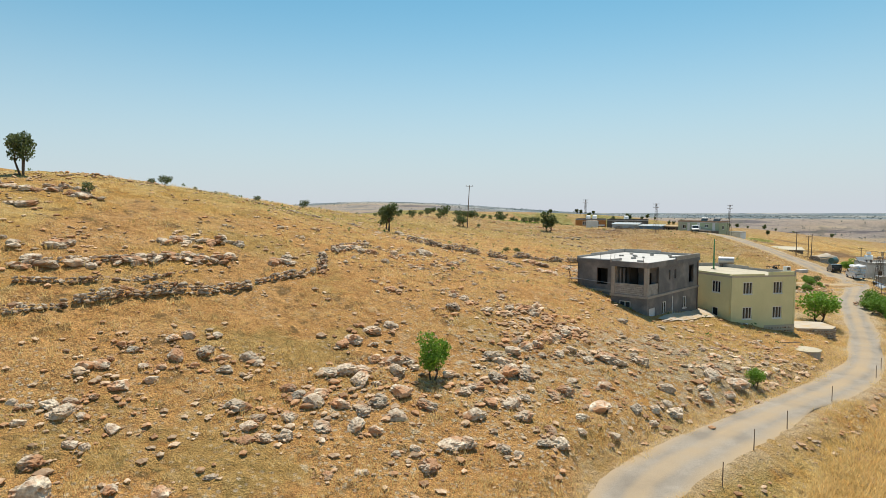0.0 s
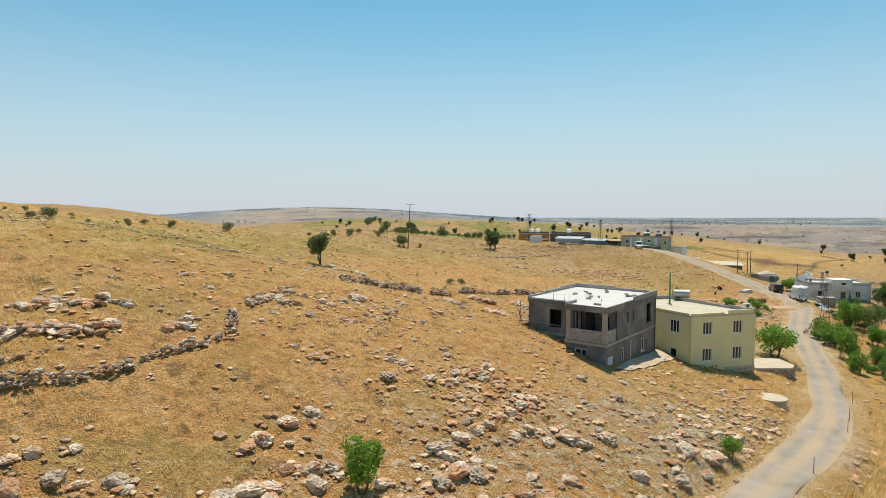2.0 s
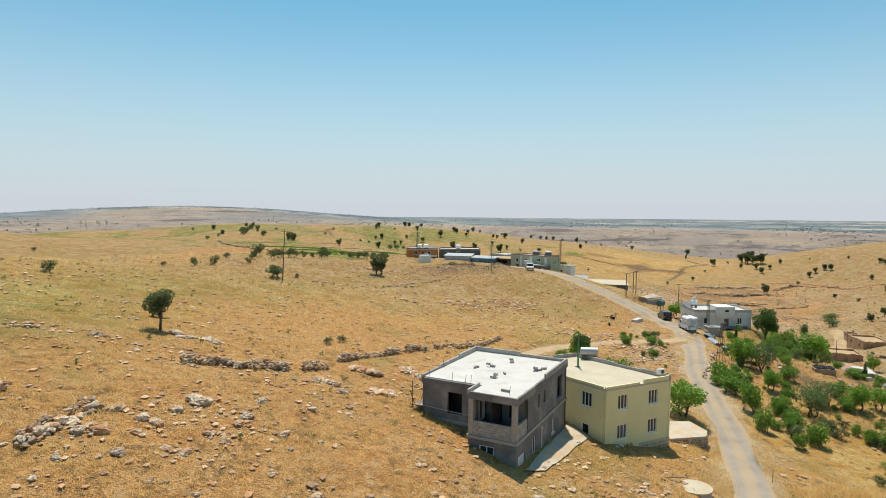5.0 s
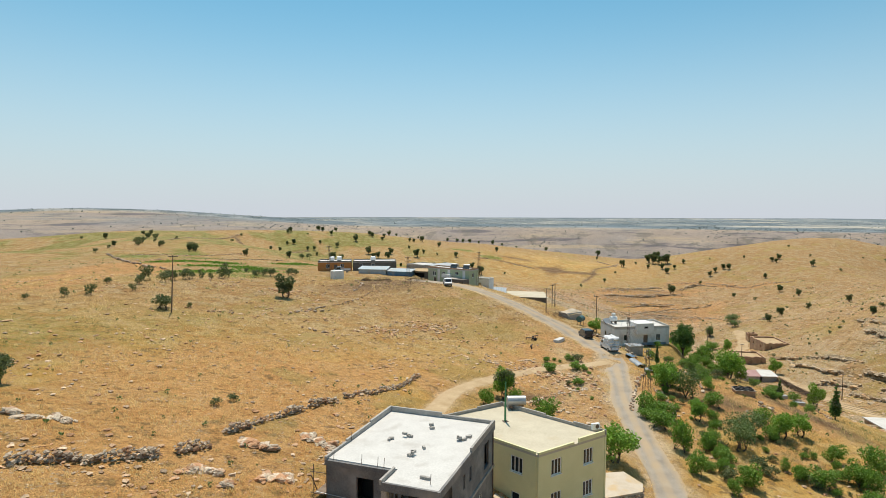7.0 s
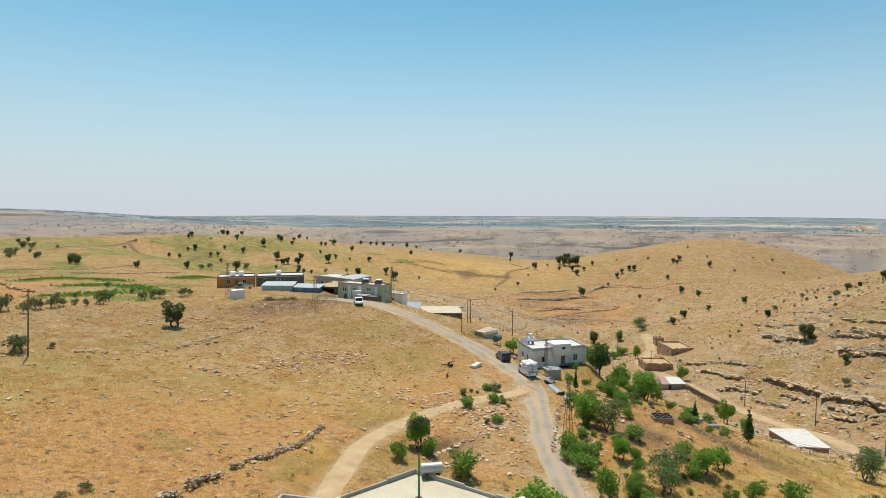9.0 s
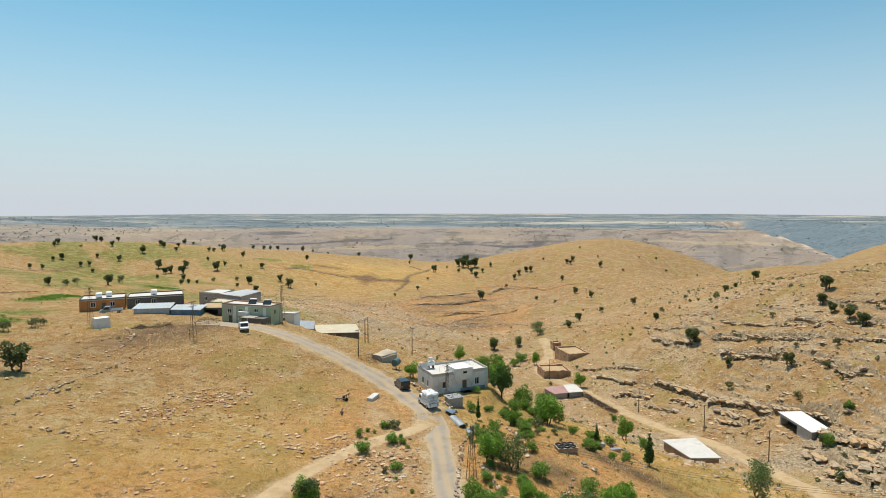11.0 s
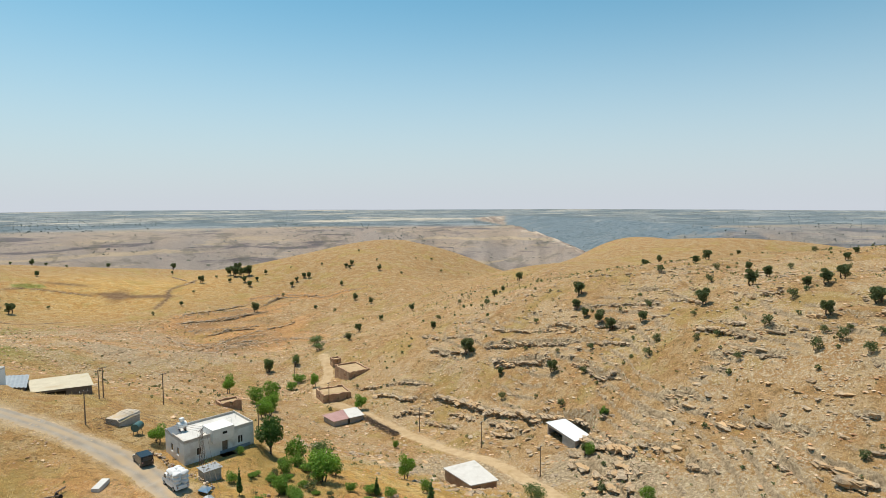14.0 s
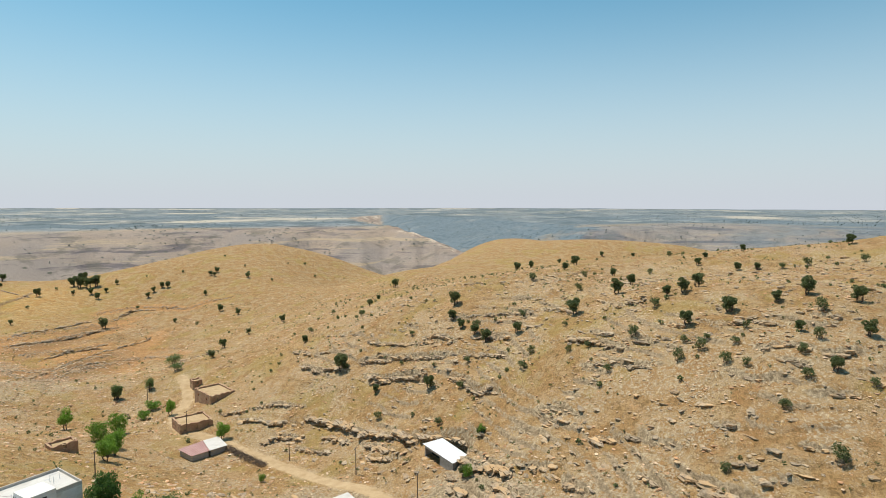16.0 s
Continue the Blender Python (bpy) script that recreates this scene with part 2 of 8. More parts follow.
    earthy = times(ranged(times(times(mid, red, "ADD"), 0.5), 0.42, 0.58), ranged(tiny, 0.25, 0.55))
    col = mixed(earthy, straw, earth)
    shade = times(ranged(tiny, 0.5, 0.6), 0.5)
    col = mixed(shade, col, (0.17, 0.105, 0.045))
    def specks(scale, lo, hi):
        t = n.new("ShaderNodeTexVoronoi")
        t.inputs["Scale"].default_value = scale
        l.new(geo.outputs["Position"], t.inputs["Vector"])
        return ranged(t.outputs["Distance"], hi, lo)

    scuff = noise_at(0.7, 9, 0.72)
    col = mixed(times(ranged(scuff, 0.55, 0.61), 0.85), col, (0.24, 0.15, 0.066))
    col = mixed(times(ranged(scuff, 0.43, 0.38), ranged(mid, 0.6, 0.45, 0.0, 0.55)), col, (0.6, 0.445, 0.265))
    weeds = ranged(times(patch, broad, "ADD"), 1.06, 1.14)
    col = mixed(times(weeds, 0.5), col, (0.36, 0.275, 0.09))
    col = mixed(times(green, ranged(fine, 0.3, 0.6)), col, mixed(ranged(mid, 0.4, 0.6), (0.06, 0.13, 0.016), (0.15, 0.23, 0.04)))
    pebble = n.new("ShaderNodeTexVoronoi")
    pebble.inputs["Scale"].default_value = 2.6
    l.new(geo.outputs["Position"], pebble.inputs["Vector"])
    strewn = times(ranged(pebble.outputs["Distance"], 0.34, 0.24), ranged(times(mid, stone, "ADD"), 0.7, 0.9))
    col = mixed(strewn, col, mixed(ranged(tiny, 0.4, 0.6), (0.43, 0.32, 0.205), (0.66, 0.54, 0.39)))
    rock = mixed(ranged(fine, 0.38, 0.64), (0.3, 0.225, 0.14), (0.58, 0.465, 0.31))
    rock = mixed(ranged(tiny, 0.52, 0.7), rock, (0.19, 0.14, 0.09))
    rocky = ranged(times(times(fine, stone, "ADD"), 0.5), 0.47, 0.53)
    col = mixed(rocky, col, rock)
    # dark lines on the bed risers: bare earth plus painted ledge shadow
    col = mixed(times(times(riser, ranged(fine, 0.4, 0.55)), 0.45), col, (0.26, 0.17, 0.095))
    col = mixed(bare, col, mixed(ranged(mid, 0.35, 0.65), (0.17, 0.1, 0.055), (0.26, 0.17, 0.095)))
    col = mixed(times(sandy, ranged(times(fine, mid, "ADD"), 0.75, 1.0, 0.45, 1.0)), col, mixed(ranged(mid, 0.4, 0.6), (0.5, 0.345, 0.185), (0.6, 0.455, 0.29)))
    # the canyon's far wall: bare slopes with darker beds of rock, mauve from painted haze
    beds = n.new("ShaderNodeMapping")
    beds.inputs["Scale"].default_value = (0.0035, 0.0035, 0.17)
    l.new(geo.outputs["Position"], beds.inputs["Vector"])
    bed = n.new("ShaderNodeTexNoise")
    bed.inputs["Scale"].default_value, bed.inputs["Detail"].default_value, bed.inputs["Roughness"].default_value = 1.0, 7, 0.65
    l.new(beds.outputs[0], bed.inputs["Vector"])
    upright = n.new("ShaderNodeMapping")
    upright.inputs["Scale"].default_value = (0.045, 0.045, 0.006)
    l.new(geo.outputs["Position"], upright.inputs["Vector"])
    ribs = n.new("ShaderNodeTexNoise")
    ribs.inputs["Scale"].default_value, ribs.inputs["Detail"].default_value = 1.0, 5
    l.new(upright.outputs[0], ribs.inputs["Vector"])
    hazed_lands = mixed(ranged(noise_at(0.006, 7, 0.65), 0.4, 0.6), (0.36, 0.285, 0.225), (0.31, 0.265, 0.235))
    hazed_lands = mixed(times(ranged(bed.outputs["Fac"], 0.54, 0.57), ranged(noise_at(0.009, 5), 0.46, 0.54)), hazed_lands, (0.16, 0.14, 0.145))
    hazed_lands = mixed(ranged(bed.outputs["Fac"], 0.44, 0.4), hazed_lands, (0.42, 0.335, 0.24))
    # the table land above it: farmland and strips of trees, haze put in as blue-grey
    hazed_fields = mixed(ranged(noise_at(0.0022, 6), 0.42, 0.58), (0.39, 0.375, 0.335), (0.27, 0.3, 0.315))
    hazed_fields = mixed(ranged(noise_at(0.004, 6, 0.65), 0.48, 0.54), hazed_fields, (0.16, 0.195, 0.215))
    hazed_fields = mixed(times(ranged(noise_at(0.018, 7, 0.75), 0.5, 0.55), ranged(noise_at(0.0035, 4), 0.4, 0.55, 0.35, 1.0)), hazed_fields, (0.085, 0.115, 0.125))
    hazed_fields = mixed(ranged(noise_at(0.0016, 6, 0.6), 0.57, 0.61), hazed_fields, (0.5, 0.45, 0.37))
    hazed_lands = mixed(times(ranged(noise_at(0.03, 6, 0.7), 0.54, 0.6), 0.55), hazed_lands, (0.15, 0.14, 0.115))
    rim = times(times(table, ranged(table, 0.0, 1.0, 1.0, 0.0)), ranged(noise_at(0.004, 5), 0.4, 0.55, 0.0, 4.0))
    hazed_lands = mixed(rim, hazed_lands, mixed(ranged(noise_at(0.02, 6), 0.4, 0.6), (0.5, 0.365, 0.2), (0.42, 0.32, 0.21)))
    hazed_fields = mixed(times(specks(0.045, 0.22, 0.34), ranged(noise_at(0.0045, 5, 0.65), 0.46, 0.52)), hazed_fields, (0.14, 0.175, 0.19))
    hazed_lands = mixed(times(specks(0.06, 0.12, 0.2), ranged(noise_at(0.008, 5), 0.48, 0.56)), hazed_lands, (0.12, 0.125, 0.1))
    hazed_lands = mixed(table, hazed_lands, hazed_fields)
    hazed_lands = mixed(pale, hazed_lands, mixed(times(ranged(ribs.outputs["Fac"], 0.46, 0.56), ranged(bed.outputs["Fac"], 0.6, 0.45)), (0.33, 0.25, 0.2), (0.6, 0.5, 0.4)))
    # scrub on the gorge flank, blued by haze in the colour
    hazed_lands = mixed(times(scrub, ranged(noise_at(0.02, 5), 0.22, 0.5)), hazed_lands, mixed(specks(0.07, 0.25, 0.4), (0.165, 0.21, 0.24), (0.11, 0.15, 0.175)))
    col = mixed(plain, col, hazed_lands)
    grain = n.new("ShaderNodeHueSaturation")
    l.new(times(ranged(noise_at(20.0, 3, 0.7), 0.38, 0.62, 0.56, 1.24), ranged(fine, 0.35, 0.65, 0.85, 1.12)), grain.inputs["Value"])
    l.new(col, grain.inputs["Color"])
    col = grain.outputs["Color"]
    l.new(col, bsdf.inputs["Base Color"])
    bp = n.new("ShaderNodeBump")
    bp.inputs["Strength"].default_value, bp.inputs["Distance"].default_value = 1.0, 0.45
    l.new(times(times(fine, times(tiny, 0.5), "ADD"), 1.0), bp.inputs["Height"])
    l.new(bp.outputs["Normal"], bsdf.inputs["Normal"])
    return m


M_GROUND = ground_material()


def road_material():
    """Pale gravel in the wheel tracks, sandy earth between them and at the edges."""
    m = surface("gravel_road", (0.25, 0.213, 0.17), (0.36, 0.31, 0.25), 0.6, 0.95, 0.8, 12, stain=(0.23, 0.195, 0.155), stain_scale=0.4, stain_at=(0.48, 0.7))
    n, l = m.node_tree.nodes, m.node_tree.links
    bsdf = n["Principled BSDF"]
    gravel = bsdf.inputs["Base Color"].links[0].from_socket
    tracks = n.new("ShaderNodeVertexColor")
    tracks.layer_name = "tracks"
    geo, wave = n.new("ShaderNodeNewGeometry"), n.new("ShaderNodeTexNoise")
    wave.inputs["Scale"].default_value, wave.inputs["Detail"].default_value = 0.3, 5
    l.new(geo.outputs["Position"], wave.inputs["Vector"])
    add, rng = n.new("ShaderNodeMath"), n.new("ShaderNodeMapRange")
    add.operation = "ADD"
    l.new(tracks.outputs["Color"], add.inputs[0])
    l.new(wave.outputs["Fac"], add.inputs[1])
    rng.inputs[1].default_value, rng.inputs[2].default_value = 0.62, 1.2
    l.new(add.outputs[0], rng.inputs[0])
    mix = n.new("ShaderNodeMix")
    mix.data_type = "RGBA"
    mix.inputs["A"].default_value = (0.41, 0.305, 0.19, 1)
    l.new(gravel, mix.inputs["B"])
    l.new(rng.outputs[0], mix.inputs["Factor"])
    l.new(mix.outputs["Result"], bsdf.inputs["Base Color"])
    return m


M_ROAD = road_material()
M_TRACK = surface("dust_track", (0.36, 0.245, 0.125), (0.5, 0.37, 0.22), 0.5, 0.95, 0.3, 7, stain=(0.34, 0.23, 0.11), stain_scale=0.35)

# ---- ground ----
# broad rises and basins: centre x, y, radius, height
BROAD_A = (
    (-83, 443, 130, 39.0), (151, -83, 260, 54.5),
)
# knolls and hollows: centre x, y, radius, height
KNOLLS_A = (
    (-200, -200, 45, 11.5), (-200, -31, 75, 23.0), (-200, 306, 75, 3.4), (-200, 569, 45, 5.5), (-179, 184, 45, -15.7),
    (-166, 171, 75, 42.7), (-166, 677, 75, 20.6), (-139, 63, 45, 6.7), (-98, -78, 45, -4.9), (-98, 407, 45, -17.1),
    (-58, 286, 45, 2.0), (-38, -179, 45, -8.7), (-38, 650, 45, 5.3), (2, -58, 45, -19.7), (2, 225, 45, 3.5),
    (43, 549, 45, 13.1), (70, -166, 75, -17.6), (83, -58, 45, -16.9), (83, 43, 45, -32.9), (83, 448, 45, -10.8),
    (103, 610, 45, -8.4), (124, 306, 45, -4.6), (164, 164, 45, -29.3),
)
# knolls and hollows: centre x, y, radius, height
KNOLLS_B = (
    (164, 549, 45, 5.2), (205, 387, 45, -12.6), (205, 508, 75, 18.1), (225, -159, 45, 7.6), (225, 265, 45, -22.4),
    (265, -78, 45, 16.9), (286, 549, 45, -6.1), (306, 63, 45, 8.1), (326, -179, 45, 10.1), (326, -119, 45, -13.7),
    (326, 225, 45, -14.7), (326, 326, 45, -18.6), (346, 124, 45, -2.7), (367, 205, 45, 20.4), (367, 286, 45, 16.2),
    (367, 508, 45, 12.7), (387, -78, 45, 17.2), (407, 245, 45, -36.5), (407, 569, 45, -3.8), (427, -159, 45, -9.5),
    (427, 468, 45, -15.4), (441, 373, 75, 25.5), (468, -38, 45, -22.7),
)
# knolls and hollows: centre x, y, radius, height
KNOLLS_C = (
    (468, 184, 45, 11.5), (488, 124, 45, 18.5), (488, 306, 45, 5.7), (508, 22, 45, 37.6), (529, -78, 45, 5.8),
    (529, 407, 45, 6.2), (529, 691, 45, 5.0), (549, 22, 45, -11.7), (569, 103, 45, -2.3), (576, 542, 75, -3.6),
    (589, 326, 45, -10.5), (643, 272, 75, -8.8), (650, -200, 45, 11.7), (650, 43, 45, 10.4), (650, 670, 45, 12.8),
    (677, -98, 75, 15.5), (691, 164, 45, -5.1),
)
# small swells by the village: centre x, y, radius, height
SWELLS_A = (
    (-40, 40, 20, 2.5), (-40, 70, 20, 3.5), (-40, 120, 20, 1.7), (-20, 20, 20, -6.3), (-10, 100, 20, -1.0),
    (-10, 170, 20, 2.2), (0, 30, 20, -0.5), (20, 20, 20, -3.3), (43, 137, 30, -3.8), (70, 50, 20, 7.4),
    (70, 120, 20, -2.0), (70, 200, 20, 1.2), (80, 90, 20, 2.8), (110, 180, 20, 2.5), (120, 30, 20, 4.0),
    (120, 90, 20, -4.1), (120, 120, 20, -4.2), (140, 70, 20, -6.1), (140, 140, 20, -3.7), (140, 240, 20, -9.2),
    (150, 100, 20, -12.3), (160, 20, 20, 3.1), (170, 130, 20, -6.2),
)
# small swells by the village: centre x, y, radius, height
SWELLS_B = (
    (180, 220, 20, -7.7), (190, 20, 20, 2.4), (190, 90, 20, -3.5), (200, 150, 20, 2.3), (210, 60, 20, 2.8),
    (210, 200, 20, -3.9), (230, 20, 20, -2.5), (230, 120, 20, 3.3), (240, 50, 20, -2.8), (240, 90, 20, 3.0),
    (250, 190, 20, -2.9), (260, 20, 20, 4.1),
)
# flanks of the far knolls and the edge of the plateau: centre x, y, radius, height
FLANKS_A = (
    (-120, 250, 42, -0.8), (-120, 305, 42, 0.9), (-120, 470, 42, -1.7), (-120, 525, 42, -2.4), (-120, 580, 42, -0.9),
    (-65, 250, 42, -2.5), (-65, 305, 42, -3.8), (-10, 360, 42, 0.9), (-10, 525, 42, 1.3), (45, 470, 42, -0.7),
    (45, 525, 42, -2.2), (45, 580, 42, -0.8), (100, 470, 42, -0.8), (100, 525, 42, 1.9), (100, 580, 42, 12.3),
    (100, 635, 42, 4.5), (155, 470, 42, 2.7), (155, 525, 42, -4.9), (155, 580, 42, 7.5), (210, 360, 42, -0.7),
    (210, 525, 42, -7.7), (210, 580, 42, 4.3), (265, -80, 42, 0.9), (265, -25, 42, 1.7),
)
# flanks of the far knolls and the edge of the plateau: centre x, y, radius, height
FLANKS_B = (
    (265, 30, 42, -1.4), (265, 415, 42, 3.5), (265, 470, 42, -2.1), (265, 525, 42, 5.5), (265, 580, 42, 10.1),
    (320, -25, 42, 0.8), (320, 30, 42, -1.3), (320, 360, 42, -0.8), (320, 415, 42, -2.6), (320, 470, 42, -6.7),
    (320, 525, 42, 4.9), (375, 140, 42, -1.0), (375, 250, 42, 1.1), (375, 360, 42, 3.7), (375, 415, 42, 2.7),
    (375, 470, 42, -0.8), (375, 525, 42, -5.9), (430, 30, 42, -2.4), (430, 85, 42, 4.0), (430, 140, 42, -3.7),
    (430, 195, 42, 4.9), (430, 250, 42, 7.7), (430, 305, 42, -2.9), (430, 360, 42, -7.5),
)
# flanks of the far knolls and the edge of the plateau: centre x, y, radius, height
FLANKS_C = (
    (430, 415, 42, -0.8), (430, 470, 42, 2.7), (485, -80, 42, 1.0), (485, -25, 42, 1.8), (485, 30, 42, -6.3),
    (485, 85, 42, 9.0), (485, 140, 42, -9.0), (485, 195, 42, -3.4), (485, 250, 42, -6.9), (485, 305, 42, -1.3),
    (485, 360, 42, 2.7), (485, 415, 42, 10.0), (540, -80, 42, 1.1), (540, -25, 42, 4.6), (540, 30, 42, -2.9),
    (540, 85, 42, -1.5), (540, 140, 42, 7.0), (540, 195, 42, 13.3), (540, 250, 42, -15.1), (540, 305, 42, 4.7),
    (595, -25, 42, 1.1), (595, 85, 42, -1.0), (595, 140, 42, 9.9), (595, 195, 42, 18.4),
)
LANDFORMS = (*BROAD_A, *KNOLLS_A, *KNOLLS_B, *KNOLLS_C, *SWELLS_A, *SWELLS_B, *FLANKS_A, *FLANKS_B, *FLANKS_C)

ROAD = ((1.0, -10.0, 0), (2.2, -2.0, 0), (4.5, 8.0, 0), (6.8, 17.0, 0), (8.9, 24.4, 0), (9.9, 27.8, 0), (11.1, 30.4, 0), (13.4, 33.3, 0), (16.4, 36.2, 0), (20.7, 40.6, 0), (27.3, 46.9, 0), (33.9, 53.2, 0), (40.9, 60.8, 0), (46.1, 68.0, 0), (50.7, 75.8, 0), (55.0, 83.9, 0), (58.2, 90, 0), (63.0, 98.8, 0), (69.8, 109.0, 0), (75.9, 118.9, 0), (78.6, 127.5, 0),
        (79.4, 134.5, 0), (79.2, 140.8, 0), (78.3, 147.5, 0), (76.9, 154, 0), (74.8, 160.5, 0), (72.2, 167.5, 0), (69.4, 174.5, 0), (65.5, 182, 0), (61, 190, 0))
SPUR = ((28, 88, 0), (31, 93, 0), (36.9, 100.6, 0), (44.1, 106.9, 0), (54, 112.5, 0), (63, 115.6, 0), (70.5, 116.6, 0), (74.2, 118.0, 0))
VALLEY_TRACK = ((119, 73, 0), (123.3, 78.7, 0), (131.8, 87.9, 0), (146.6, 105.4, 0), (150.8, 118, 0), (158.2, 134.2, 0), (164, 149, 0), (168, 162.5, 0), (171, 177, 0), (181, 190, 0), (199, 201, 0), (216, 219, 0))


# rock ledges on the hillside: height, then x, y along the line
LEDGES_A = (
    (0.9, ((181.7, 172.7), (183.1, 167), (184.8, 161.1), (186.4, 156.6), (185.3, 150.3), (184.7, 145.6))),
    (1.0, ((178.9, 163.8), (178.9, 157), (177.6, 151.6), (178.7, 148.1))),
    (1.8, ((179.3, 141.3), (177.2, 134.1), (174.7, 128), (171.6, 121.9), (169.3, 117.4), (167.7, 112.6), (165.9, 107.1), (163.6, 101.7))),
    (1.7, ((164.1, 101.9), (162.6, 95.8), (161.7, 90.8), (160.6, 88.5))),
    (1.0, ((169.1, 147.9), (173, 144.4), (172.4, 138))),
    (1.2, ((168.8, 137.7), (166.3, 131.5), (165.3, 126.4))),
    (1.0, ((171.2, 131.6), (170.7, 127.6), (168.1, 121.9))),
    (1.6, ((166.2, 116.7), (164.2, 110.9), (161.6, 106.7))),
    (1.4, ((160.6, 112.3), (159.6, 107.3), (159.2, 104.2))),
    (1.6, ((143.3, 86.3), (141.5, 82.3), (136.6, 77.2), (135.3, 73.4))),
)
LEDGES_B = (
    (1.7, ((134.6, 78.1), (130.8, 74.1), (130.1, 71.1))),
    (0.7, ((199.4, 133.4), (198.6, 125.3), (195.2, 114.7), (193.5, 107.3), (192.3, 100.4))),
    (1.2, ((189.7, 125.7), (189.3, 119.2), (188.1, 112.6), (186.8, 107.9))),
    (1.0, ((183.7, 100.5), (178.4, 93))),
    (1.0, ((173.4, 89.4), (171.6, 84.9))),
    (0.7, ((170.2, 102.9), (168, 97.8))),
    (1.0, ((149.6, 89.7), (147.1, 85.9))),
    (0.8, ((235.8, 343.6), (247.6, 343.2), (262.5, 340.4), (282.6, 342.5))),
    (0.7, ((195.2, 274.6), (220.8, 289.8), (239.2, 293.5), (253.9, 291.4), (267.1, 286.7))),
    (0.7, ((203.3, 294.2), (208, 282.7), (225.1, 286.1), (237.1, 282.2))),
    (0.7, ((227, 306.7), (239.9, 303.5), (253.9, 300.6))),
    (0.6, ((227.9, 237.2), (235, 232.9), (240, 223.1))),
)
LEDGES_C = (
    (1.0, ((221.9, 174.2), (211.7, 159.4), (208.9, 148.9))),
    (1.3, ((202.8, 156.2), (198.7, 147.4), (198.7, 141.1))),
    (0.8, ((225.6, 161.7), (219.4, 150.1), (216.1, 141.7))),
    (0.9, ((209.2, 136.3), (203.8, 125.7), (201.1, 117), (200.1, 109.2))),
    (1.2, ((198.9, 133.2), (198.1, 127), (197, 120.8), (194.7, 112.6), (192.9, 104.9))),
    (1.3, ((192, 127.9), (189.2, 121.1), (188.6, 115.5), (186.6, 109.5))),
    (1.3, ((175.1, 91.3), (171.3, 86.6), (170.3, 83.6))),
    (0.8, ((181.7, 97.9), (175.9, 91.5))),
    (1.0, ((202.2, 113.7), (201.4, 107.9), (198, 103.2))),
    (1.0, ((197.2, 97), (194.8, 90.6), (191.3, 85))),
    (0.9, ((190.6, 97.5), (187.4, 91.8), (183.3, 84.7))),
    (0.8, ((210.1, 107.2), (209, 97.8), (206.9, 90.3), (203.7, 82.9), (201.4, 76.1), (194, 69))),
)
LEDGES_D = (
    (0.6, ((242.8, 117.8), (233.9, 104.6), (229, 93.6), (229, 84.3))),
    (0.6, ((215.7, 92.3), (213.4, 84.8), (209.5, 79.1))),
    (1.2, ((157.1, 70.6), (156.4, 68.7), (155.2, 66.2))),
    (0.8, ((155.2, 69.6), (152.3, 66.3))),
    (0.6, ((155.9, 76.9), (153.5, 72.2), (150.3, 67.7))),
    (0.9, ((144.8, 58.6), (143.6, 55.5))),
    (0.9, ((143, 54.1), (142.2, 50.7))),
    (0.9, ((139.7, 48.9), (137.4, 45.4))),
    (1.9, ((155.5, 89.4), (149.8, 83.8), (146.8, 78.2), (143.4, 74))),
    (1.4, ((144.3, 73.1), (142.9, 69.6), (141.8, 66.8))),
    (1.4, ((141.7, 78), (138.2, 73.9), (135.3, 71.2))),
    (1.2, ((136, 62.4), (133.1, 59.3))),
    (0.8, ((139.7, 66.9), (138.1, 63.7))),
    (1.0, ((130.2, 43.1), (128.7, 40.9))),
    (1.2, ((126, 41.1), (125.5, 37.5))),
)
LEDGES_E = (
    (0.9, ((169.5, 37.5), (167.1, 34.1), (167.8, 30.5), (164.7, 27.1))),
    (1.0, ((156.4, 30.1), (156.5, 26.5), (154.9, 23.4))),
    (1.0, ((152.1, 27.2), (150.6, 25))),
    (1.3, ((177.6, 66.9), (175, 62.8), (171.8, 58.8), (168.4, 55.6))),
    (0.9, ((163.4, 54.8), (160.5, 51.4), (159.7, 48.2))),
    (0.9, ((176.8, 61.7), (173.7, 57.7))),
    (0.8, ((170.3, 54), (168.6, 49.4), (167.6, 45))),
    (0.9, ((172.6, 44.9), (170.5, 42.8))),
    (0.9, ((151, 35.1), (148.6, 32.8), (148.1, 29.5))),
    (0.9, ((143.2, 23.9), (143.1, 20.9), (142.8, 19.2))),
    (0.8, ((163, 20), (163, 17.4))),
    (0.9, ((165.7, 19.5), (164.4, 16.2))),
    (1.3, ((152.4, 19.7), (153.2, 16.5))),
    (0.7, ((165.9, 63), (164, 57))),
    (0.5, ((199, 63.8), (189, 56.2), (190.3, 50.9))),
)
LEDGES_F = (
    (0.8, ((133, 50.5), (130.5, 47.5))),
    (0.9, ((127, 33.9), (127.3, 31))),
    (0.9, ((133.3, 27.3), (132.3, 25.4))),
    (0.8, ((139.2, 38.7), (138.6, 36.3))),
    (1.0, ((226, 331), (238, 326), (253, 320), (271, 321))),
    (0.9, ((288, 334), (312, 341), (322, 320))),
    (0.9, ((219, 302), (238, 305), (250, 298))),
)
LEDGE_LINES = LEDGES_A + LEDGES_B + LEDGES_C + LEDGES_D + LEDGES_E + LEDGES_F


def hashed(ix, iy, seed):
    h = (ix.astype(np.int64) * 374761393 + iy.astype(np.int64) * 668265263 + seed * 974634777) & 0x7FFFFFFF
    h = ((h ^ (h >> 13)) * 1274126177) & 0x7FFFFFFF
    return ((h ^ (h >> 16)) & 0xFFFF) / 65535.0


def vnoise(x, y, seed=0):
    ix, iy = np.floor(x), np.floor(y)
